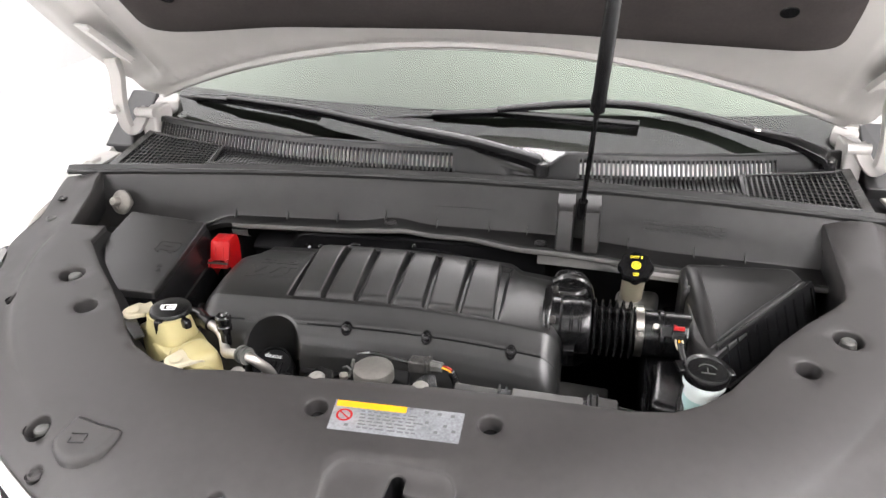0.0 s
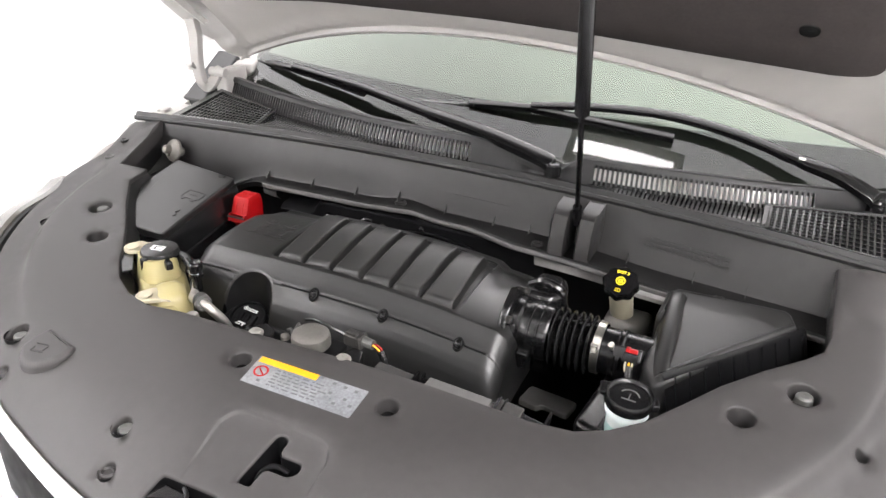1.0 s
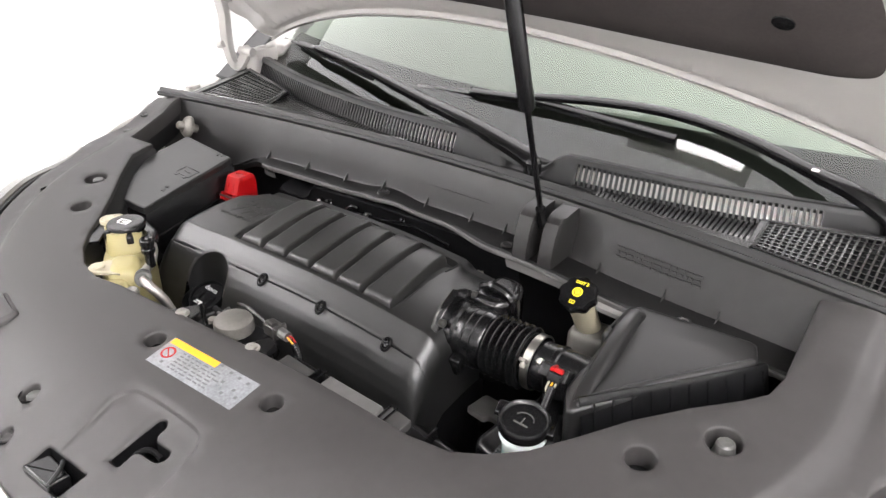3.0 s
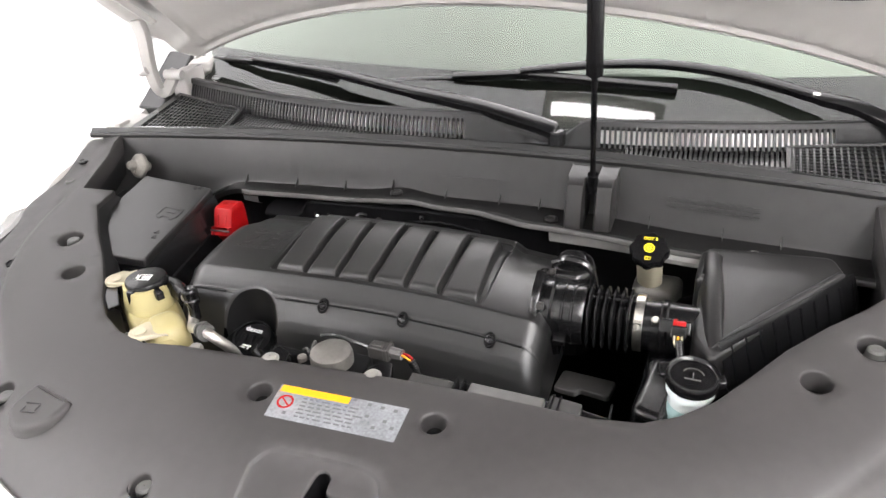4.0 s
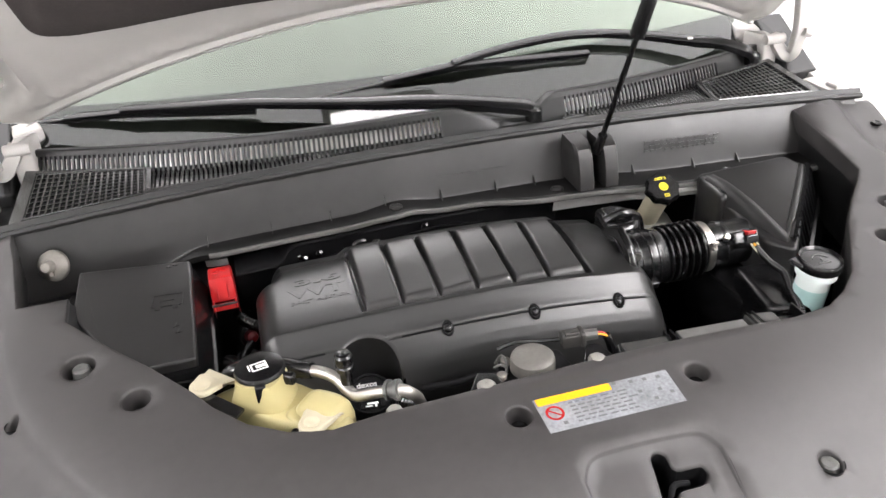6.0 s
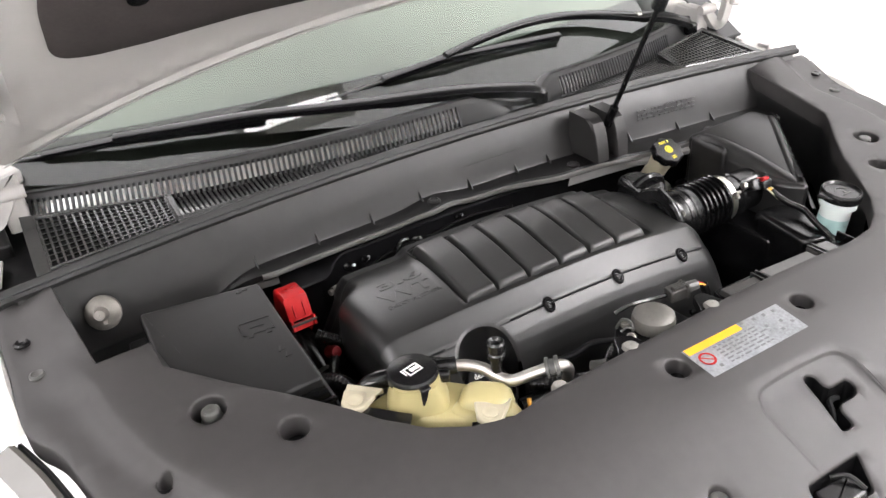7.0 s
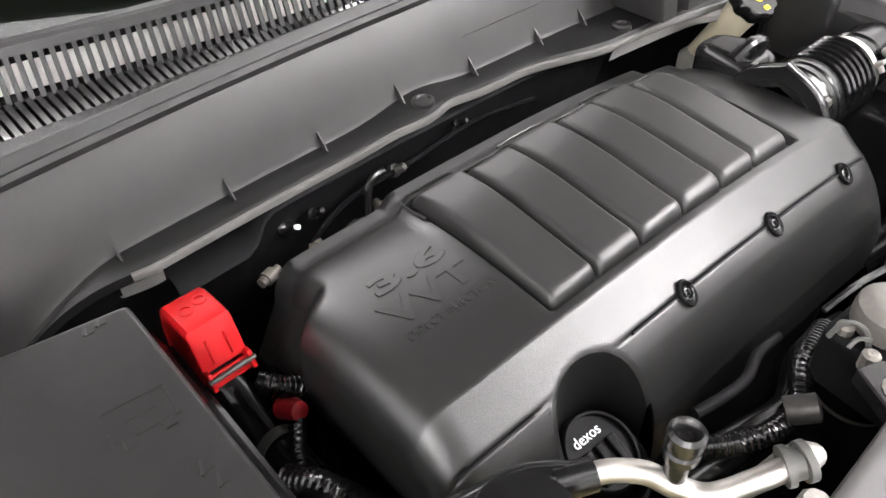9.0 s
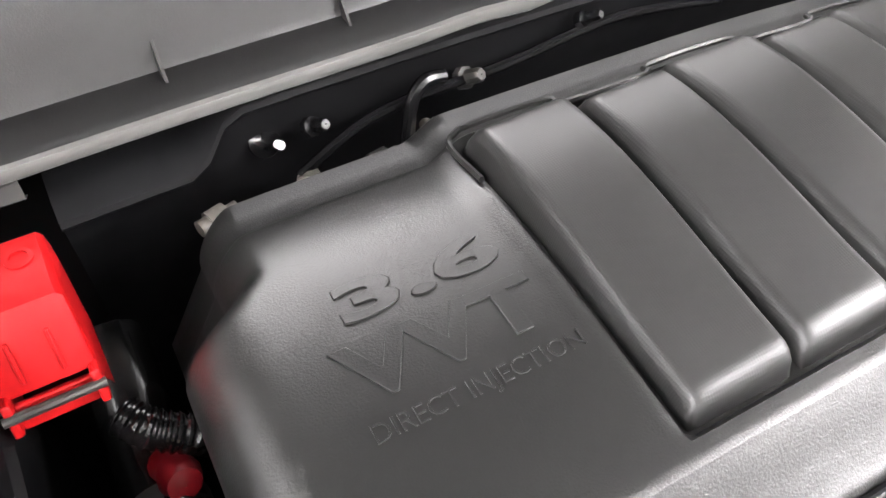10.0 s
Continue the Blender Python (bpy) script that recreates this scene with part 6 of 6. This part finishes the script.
    part("pale_lead", bm, M_PIN, pl)


purge_motor()


def shroud():
    th = thing("fan_shroud", (0.2, -0.18, 0.92), "black ribbed top edge of the radiator fan shroud", "fan shroud")
    bm = bmesh.new()
    add_prism(bm, [(0.055, -0.22), (0.36, -0.225), (0.36, -0.172), (0.3, -0.158), (0.2, -0.15), (0.075, -0.145)], 0.86, 0.938, 0.003, None, 0, 0.004)
    part("top_edge", bm, M_BLACK, th)
    for a, b, h, mt in ((0.075, 0.14, 0.947, M_FOAM), (0.158, 0.258, 0.947, M_RAIL), (0.263, 0.305, 0.949, M_FOAM)):
        bm = bmesh.new()
        add_prism(bm, [(a, -0.215), (b, -0.217), (b, -0.162), (a, -0.156)], 0.93, h, 0.002, None, 0, 0.003)
        part("foam_block", bm, mt, th, "flat grey block")
    for x in (0.14, 0.15, 0.268, 0.277, 0.34):
        bm = bmesh.new()
        add_box(bm, (0.0025, 0.06, 0.016), fx(x, -0.186, 0.943), 0.0)
        part("rib", bm, M_BLACK, th, smooth=0)
    hose("hood_cable", [(0.05, -0.13, 0.9), (0.12, -0.14, 0.905), (0.22, -0.14, 0.9), (0.3, -0.15, 0.905), (0.36, -0.15, 0.86)], 0.004, M_RUBBER, "thin black cable along the shroud", "cable")


shroud()


def intake():
    th = thing("intake_hose", (0.28, 0.09, 0.91), "glossy black corrugated air intake hose with a metal clamp", "intake hose")
    c = Vector((0, 0.088, 0.908))
    m = Matrix.Translation(c) @ pose(0, 0, 0, 0, 90, 0)
    # throttle end and smooth sleeve (x runs along the turned profile)
    bm = bmesh.new()
    add_lathe(bm, [(0.048, 0.185), (0.05, 0.2), (0.05, 0.214), (0.046, 0.218), (0.046, 0.222), (0.0475, 0.226), (0.0475, 0.262), (0.045, 0.266)], m, seg=36)
    part("sleeve", bm, M_BLACK, th)
    prof = []
    for k in range(6):
        x = 0.266 + k * 0.0118
        prof += [(0.0365, x), (0.038, x + 0.0022), (0.048, x + 0.0038), (0.05, x + 0.0058), (0.048, x + 0.0078), (0.038, x + 0.0096)]
    prof += [(0.0405, 0.337), (0.041, 0.352)]
    bm = bmesh.new()
    add_lathe(bm, prof, m, seg=36)
    part("bellows", bm, M_RUBBER, th)
    bm = bmesh.new()
    add_lathe(bm, [(0.0415, 0.339), (0.0435, 0.3395), (0.0435, 0.3515), (0.0415, 0.352)], m, seg=36)
    part("clamp_band", bm, M_STEEL, th, "bright steel clamp band")
    bm = bmesh.new()
    add_tube(bm, [(0.345, 0.05, 0.937), (0.345, 0.042, 0.926)], 0.0045, 8)
    add_box(bm, (0.011, 0.014, 0.005), fx(0.345, 0.047, 0.935, -50), 0.001)
    part("clamp_screw", bm, M_DULL, th)
    # throttle body behind the sleeve
    bm = bmesh.new()
    add_prism(bm, [(0.19, 0.12), (0.25, 0.12), (0.27, 0.16), (0.25, 0.21), (0.2, 0.21)], 0.8, 0.955, 0.014, None, 0, 0.02)
    part("throttle_housing", bm, M_RUBBER, th)
    bm = bmesh.new()
    add_tube(bm, spline([(0.2, 0.155, 0.952), (0.225, 0.15, 0.965), (0.255, 0.15, 0.955), (0.265, 0.15, 0.92)], 6), 0.008, 10)
    part("vent_pipe", bm, M_RUBBER, th)
    bm = bmesh.new()
    add_lathe(bm, [(0.04, 0.186), (0.062, 0.187), (0.064, 0.19), (0.064, 0.197), (0.062, 0.2), (0.05, 0.201)], m, seg=36, wave=lambda a: 1 + 0.09 * max(0.0, math.cos(4 * a)) ** 6)
    part("throttle_flange", bm, M_RUBBER, th)
    for dy, dz in ((-0.046, 0.036), (-0.05, -0.03), (0.04, 0.044)):
        bm = bmesh.new()
        add_lathe(bm, [(0.0065, 0.198), (0.0065, 0.206), (0.0045, 0.208), (0.0005, 0.208)], Matrix.Translation((0, dy, dz)) @ m, seg=8)
        part("flange_bolt", bm, M_IRON, th)
    for x in (0.2335, 0.248):
        bm = bmesh.new()
        add_lathe(bm, [(0.0475, x - 0.0025), (0.0492, x - 0.0012), (0.0492, x + 0.0012), (0.0475, x + 0.0025)], m, seg=36)
        part("sleeve_ring", bm, M_RUBBER, th)
    bm = bmesh.new()
    add_box(bm, (0.012, 0.024, 0.04), fx(0.226, 0.05, 0.878, 20), 0.004)
    add_box(bm, (0.02, 0.014, 0.012), fx(0.232, 0.038, 0.89, 20), 0.003)
    part("throttle_plug", bm, M_RUBBER, th)


intake()


def air_box():
    th = thing("air_filter_box", (0.52, 0.12, 0.93), "black plastic air filter box with a ribbed sloping side", "air filter box")
    # outlet tube towards the hose
    bm = bmesh.new()
    m = Matrix.Translation((0, 0.088, 0.906)) @ pose(0, 0, 0, 0, 90, 0)
    add_lathe(bm, [(0.0385, 0.345), (0.0385, 0.375), (0.041, 0.378), (0.041, 0.384), (0.0385, 0.387), (0.0385, 0.44), (0.046, 0.46)], m, seg=32)
    part("outlet_tube", bm, M_BLACK, th)
    # lid: a wedge, high along the front right ridge

    def top(x, y):
        return 0.956 + 0.1 * (y - 0.1) - 0.012 * smooth01((0.46 - x) / 0.05)
    bm = bmesh.new()
    add_prism(bm, [(0.422, 0.03), (0.447, -0.018), (0.456, -0.018), (0.628, 0.2), (0.612, 0.245), (0.425, 0.245)], 0.0, -0.002, 0.006, None, 0, 0.012, lift=top)
    for v in bm.verts:
        if v.co.z < 0.5:
            v.co.z = top(v.co.x, v.co.y) - 0.13
    part("lid", bm, M_LID, th, smooth=50)
    def moulding(name, pts, w, h):
        """A soft raised bar moulded along the lid."""
        path = [Vector(p) for p in spline(pts, 6)]
        rows = []
        for i, p in enumerate(path):
            d = path[min(i + 1, len(path) - 1)] - path[max(i - 1, 0)]
            n = Vector((-d.y, d.x, 0)).normalized()
            rows.append([p + n * w * a + Vector((0, 0, h * (b - 1))) for a, b in ((-1.35, -1.2), (-1.0, 0.1), (-0.75, 0.75), (-0.4, 1.0), (0.4, 1.0), (0.75, 0.75), (1.0, 0.1), (1.35, -1.2))])
        bm = bmesh.new()
        add_grid(bm, rows)
        part(name, bm, M_LID, th, smooth=60)
    moulding("ridge", [(0.437, 0.215, 0.972), (0.44, 0.17, 0.974), (0.446, 0.1, 0.966), (0.451, 0.04, 0.953), (0.455, 0.004, 0.944)], 0.0135, 0.012)
    moulding("ridge", [(0.453, -0.002, 0.945), (0.475, 0.03, 0.951), (0.53, 0.096, 0.959), (0.595, 0.172, 0.966), (0.62, 0.204, 0.967)], 0.0075, 0.008)
    # upright outlet shoulder at the back
    bm = bmesh.new()
    add_prism(bm, [(0.416, 0.14), (0.452, 0.15), (0.456, 0.232), (0.42, 0.236)], 0.86, 0.966, 0.012, None, 0, 0.014)
    part("shoulder", bm, M_LID, th, smooth=50)
    # sloping ribbed side
    bm = bmesh.new()
    p, q = Vector((0.452, 0.004, 0.95)), Vector((0.632, 0.2115, 0.963))
    n = Vector((0.755, -0.655, 0)).normalized()
    prof = [(0, 0.0), (0.006, 0.002), (0.011, -0.004), (0.02, -0.028), (0.03, -0.055), (0.034, -0.062), (0.04, -0.062), (0.044, -0.07), (0.046, -0.14)]
    add_grid(bm, [[p.lerp(q, t / 20) + n * o + Vector((0, 0, h)) for o, h in prof] for t in range(21)])
    part("sloping_side", bm, M_BLACK, th)
    for k in range(10):
        c = p.lerp(q, 0.07 + 0.9 * k / 9)
        bm = bmesh.new()
        add_tube(bm, [c + n * 0.012 + Vector((0, 0, -0.004)), c + n * 0.02 + Vector((0, 0, -0.026)), c + n * 0.031 + Vector((0, 0, -0.055))], 0.0018, 6)
        part("rib", bm, M_BLACK, th)
    # body under the lid
    bm = bmesh.new()
    add_prism(bm, [(0.36, -0.03), (0.47, -0.05), (0.66, 0.16), (0.64, 0.26), (0.4, 0.26), (0.36, 0.16)], 0.6, 0.865, 0.01, None, 0, 0.02)
    part("lower_body", bm, M_BLACK, th)
    bm = bmesh.new()
    add_prism(bm, [(0.355, -0.1), (0.42, -0.12), (0.45, -0.05), (0.44, 0.02), (0.37, 0.03)], 0.7, 0.9, 0.012, None, 0, 0.02)
    part("inlet_box", bm, M_BLACK, th)
    # airflow sensor with the red clip
    se = thing("airflow_sensor", (0.4, 0.045, 0.935), "black airflow sensor with a red locking clip", "sensor")
    bm = bmesh.new()
    add_box(bm, (0.045, 0.035, 0.018), fx(0.398, 0.052, 0.936, -32), 0.003)
    part("sensor_body", bm, M_BLACK, se)
    bm = bmesh.new()
    add_box(bm, (0.022, 0.018, 0.016), fx(0.404, 0.036, 0.94, -20), 0.003)
    part("plug", bm, M_BLACK, se)
    bm = bmesh.new()
    add_box(bm, (0.018, 0.011, 0.006), fx(0.404, 0.04, 0.9495, -20), 0.0015)
    add_box(bm, (0.006, 0.016, 0.005), fx(0.398, 0.04, 0.951, -20), 0.001)
    part("locking_clip", bm, M_RED, se, "red plastic clip")
    for dx in (-0.005, 0.0, 0.005):
        hose("wire", [(0.404 + dx, 0.028, 0.937), (0.405 + dx, 0.016, 0.932), (0.408, 0.006, 0.92)], 0.0016, M_BEIGE if dx else M_ORANGE, "", "", seg=6, parent=se)
    bm = bmesh.new()
    add_lathe(bm, [(0.006, -0.006), (0.006, 0.002), (0.004, 0.004), (0.0005, 0.004)], fx(0.37, 0.05, 0.942, 40), seg=10)
    part("screw", bm, M_STEEL, se)
    hose("sensor_lead", [(0.406, 0.02, 0.932), (0.412, -0.01, 0.92), (0.418, -0.04, 0.915), (0.405, -0.075, 0.91), (0.398, -0.115, 0.895), (0.4, -0.15, 0.85)], 0.0055, M_RUBBER, "black ribbed lead of the airflow sensor", "cable", rings=0.004)


air_box()


def brake_reservoir():
    th = thing("brake_fluid_reservoir", (0.345, 0.25, 0.9), "beige brake fluid neck with a scalloped black cap", "brake reservoir")
    ax = Vector((-0.01, -0.5, 0.86)).normalized()
    m = Matrix.Translation((0.341, 0.216, 0.962)) @ ax.to_track_quat("Z", "Y").to_matrix().to_4x4()
    bm = bmesh.new()
    add_lathe(bm, [(0.021, -0.115), (0.021, -0.04), (0.0225, -0.022), (0.0225, -0.008)], m, seg=24)
    part("neck", bm, M_BEIGE, th)
    bm = bmesh.new()
    add_prism(bm, [(0.315, 0.235), (0.385, 0.23), (0.4, 0.3), (0.315, 0.3)], 0.78, 0.872, 0.012, None, 0, 0.02)
    part("tank", bm, M_TANK, th, "pale translucent tank")
    bm = bmesh.new()
    add_lathe(bm, [(0.027, -0.014), (0.0305, -0.01), (0.0305, 0.002), (0.028, 0.0055), (0.0005, 0.0055)], m, seg=48, wave=lambda a: 1 + 0.06 * math.cos(8 * a))
    cap = part("cap", bm, M_BLACK, th, "scalloped black cap with yellow print", smooth=50)
    bm = bmesh.new()
    for r0, r1 in ((0.006, 0.0085), (0.0015, 0.0045)):
        add_lathe(bm, [(r0, 0.0058), (r0, 0.0062), (r1, 0.0062), (r1, 0.0058)], m, seg=20)
    for dx, dy, sx, sy in ((0, -0.0165, 0.009, 0.0012), (0, -0.0215, 0.009, 0.0012), (-0.004, -0.019, 0.0012, 0.006), (0.004, -0.019, 0.0012, 0.006), (0, -0.019, 0.0012, 0.004)):
        add_box(bm, (sx, sy, 0.0006), m @ fx(dx, dy, 0.006))
    part("cap_symbol", bm, M_YELLOW, cap, smooth=0)
    lettering("DOT 3", 0.0075, m @ fx(0, 0.015, 0.0058), M_YELLOW, cap, "cap_lettering", 0.0002, align="CENTER", bold=0.0002)


brake_reservoir()


def washer_bottle():
    th = thing("washer_bottle", (0.434, -0.1, 0.93), "pale washer bottle filler with blue fluid and black flip cap", "washer bottle")
    c = fx(0.43, -0.096, 0.972, 4, 3, 0)
    bm = bmesh.new()
    add_lathe(bm, [(0.022, -0.16), (0.024, -0.1), (0.025, -0.05), (0.025, -0.03), (0.0305, -0.028), (0.0305, -0.018), (0.029, -0.012)], c, seg=28)
    part("neck", bm, mat("washer_neck", (0.72, 0.78, 0.76), 0.35, grain=0.05), th)
    bm = bmesh.new()
    add_lathe(bm, [(0.0225, -0.16), (0.0246, -0.1), (0.0256, -0.048)], c, seg=28)
    part("fluid_level", bm, M_FLUID, th, "pale blue fluid showing through")
    bm = bmesh.new()
    add_lathe(bm, [(0.032, -0.016), (0.0335, -0.012), (0.0335, -0.003), (0.0315, 0.001), (0.029, 0.0), (0.027, -0.003), (0.0005, -0.0015)], c, seg=32)
    add_box(bm, (0.016, 0.024, 0.006), c @ fx(-0.034, 0.004, -0.006, 0, 0, 15), 0.0025)
    add_box(bm, (0.012, 0.016, 0.01), c @ fx(0.034, 0.006, -0.01, 0, 0, 15), 0.003)
    cap = part("flip_cap", bm, M_BLACK, th, "black flip cap with a moulded symbol")
    bm = bmesh.new()
    for k in range(5):
        a = 0.5 + k * 0.5
        add_box(bm, (0.006, 0.0015, 0.001), c @ fx(math.cos(a) * 0.013, math.sin(a) * 0.012 - 0.002, -0.0015, 0, 0, math.degrees(a) + 90))
    add_box(bm, (0.02, 0.002, 0.001), c @ fx(0, -0.01, -0.0015))
    add_box(bm, (0.0015, 0.012, 0.001), c @ fx(0, -0.004, -0.0015))
    part("cap_symbol", bm, M_PIN, cap, smooth=0)


washer_bottle()


FITTINGS = ((-0.352, 0.278, 0.03, 18, M_DULL), (-0.295, 0.284, 0.022, 60, M_DULL), (-0.212, 0.284, 0.036, 80, M_DULL), (-0.178, 0.28, 0.03, 20, M_DULL), (-0.25, 0.28, 0.03, 12, M_IRON), (-0.05, 0.282, 0.026, 40, M_IRON), (-0.075, 0.275, 0.02, 10, M_BLACK), (0.11, 0.278, 0.024, 60, M_STEEL), (0.04, 0.275, 0.03, 10, M_BLACK))


def engine_mass():
    """Dark engine parts in the gaps round the cover."""
    th = thing("engine", (-0.1, 0.1, 0.6), "dark engine block under the cover", "engine")
    bm = bmesh.new()
    add_prism(bm, [(-0.38, -0.04), (0.18, -0.045), (0.19, 0.2), (-0.37, 0.2)], 0.4, 0.83, 0.02, None, 0, 0.03)
    part("block", bm, M_DEEP, th)
    bm = bmesh.new()
    add_prism(bm, [(-0.36, 0.18), (0.16, 0.18), (0.16, 0.245), (-0.36, 0.245)], 0.6, 0.875, 0.015, None, 0, 0.02)
    part("rear_rocker_cover", bm, M_DEEP, th)
    # fittings behind the cover
    for x, y, l, a, m in FITTINGS:
        bm = bmesh.new()
        mm = fx(x, y, 0.886, 0, 90, a) @ Matrix.Scale(0.85, 4)
        add_lathe(bm, [(0.0005, -l / 2), (0.006, -l / 2), (0.006, -l / 4), (0.0085, -l / 4), (0.0085, l / 5), (0.005, l / 5), (0.005, l / 2), (0.0005, l / 2)], mm, seg=12)
        part("pipe_fitting", bm, m, th)
    bm = bmesh.new()
    add_tube(bm, spline([(-0.228, 0.288, 0.885), (-0.222, 0.292, 0.912), (-0.212, 0.295, 0.922), (-0.198, 0.297, 0.92)], 5), 0.0045, 10)
    part("coolant_elbow", bm, M_BLACK, th, "dark metal elbow pipe")
    for x, y, z, r in ((-0.281, 0.296, 0.913, 0.0042), (-0.176, 0.298, 0.912, 0.005), (-0.086, 0.3, 0.928, 0.0036)):
        bm = bmesh.new()
        add_lathe(bm, [(r * 1.5, -0.012), (r * 1.5, -0.006), (r, -0.005), (r, 0.006), (r * 0.7, 0.008), (0.0005, 0.008)], fx(x, y, z, 55, 0, 20), seg=8)
        part("rear_nut", bm, M_BLACK if r < 0.0045 else M_IRON, th)
    hose("rear_lead", [(-0.3, 0.285, 0.89), (-0.24, 0.3, 0.905), (-0.15, 0.302, 0.91), (-0.06, 0.305, 0.918), (0.03, 0.3, 0.91)], 0.0035, M_BLACK, "", "", seg=8, parent=th)
    # front gap: brackets, pulleys and leads below the actuator
    hose("water_hose", [(-0.24, -0.1, 0.84), (-0.17, -0.11, 0.85), (-0.1, -0.12, 0.845), (-0.04, -0.1, 0.84), (0.05, -0.1, 0.82)], 0.016, M_RUBBER, "thick black hose below the engine cover", "hose")
    hose("loom_run", [(-0.22, -0.09, 0.87), (-0.17, -0.125, 0.875), (-0.12, -0.13, 0.87), (-0.08, -0.11, 0.88), (-0.02, -0.1, 0.87)], 0.009, M_RUBBER, "", "", rings=0.005, parent=th)
    hose("vent_line", [(-0.19, -0.08, 0.88), (-0.14, -0.09, 0.885), (-0.1, -0.08, 0.88), (-0.05, -0.075, 0.86)], 0.005, M_DEEP, "", "", parent=th)
    bm = bmesh.new()
    add_lathe(bm, [(0.012, -0.012), (0.012, 0.012), (0.008, 0.014), (0.0005, 0.014)], fx(-0.13, -0.135, 0.885, 70, 0, 40), seg=14)
    part("loom_cap", bm, M_IRON, th)
    for x, y, s in ((-0.43, 0.05, 1), (-0.44, -0.02, 1)):
        bm = bmesh.new()
        add_box(bm, (0.03, 0.04, 0.03), fx(x, y, 0.85, 15, 20, 30), 0.005)
        part("loom_connector", bm, M_BLACK, th)
    # right front: radiator hose and loom under the intake
    hose("radiator_hose", [(0.2, -0.05, 0.78), (0.26, -0.08, 0.82), (0.33, -0.1, 0.82), (0.38, -0.14, 0.78)], 0.024, M_RUBBER, "thick black radiator hose below the intake", "hose")
    bm = bmesh.new()
    add_prism(bm, [(0.212, 0.1), (0.25, 0.094), (0.256, 0.105), (0.305, 0.096), (0.312, 0.14), (0.22, 0.15)], 0.735, 0.745, 0.003, None, 0, 0.008)
    tagged(part("transmission_bracket", bm, M_RAIL), "bare alloy bracket under the intake hose", "bracket")


engine_mass()


def dipstick():
    th = thing("oil_dipstick", (-0.145, -0.084, 0.77), "oil dipstick with a yellow top deep before the engine", "dipstick")
    bm = bmesh.new()
    add_tube(bm, [(-0.145, -0.084, 0.5), (-0.145, -0.084, 0.762)], 0.004, 8)
    part("tube", bm, M_IRON, th)
    bm = bmesh.new()
    add_prism(bm, [(-0.157, -0.089), (-0.133, -0.089), (-0.131, -0.079), (-0.159, -0.079)], 0.76, 0.79, 0.003, None, 0, 0.003)
    part("grip", bm, M_TAG, th, "yellow plastic grip")


dipstick()
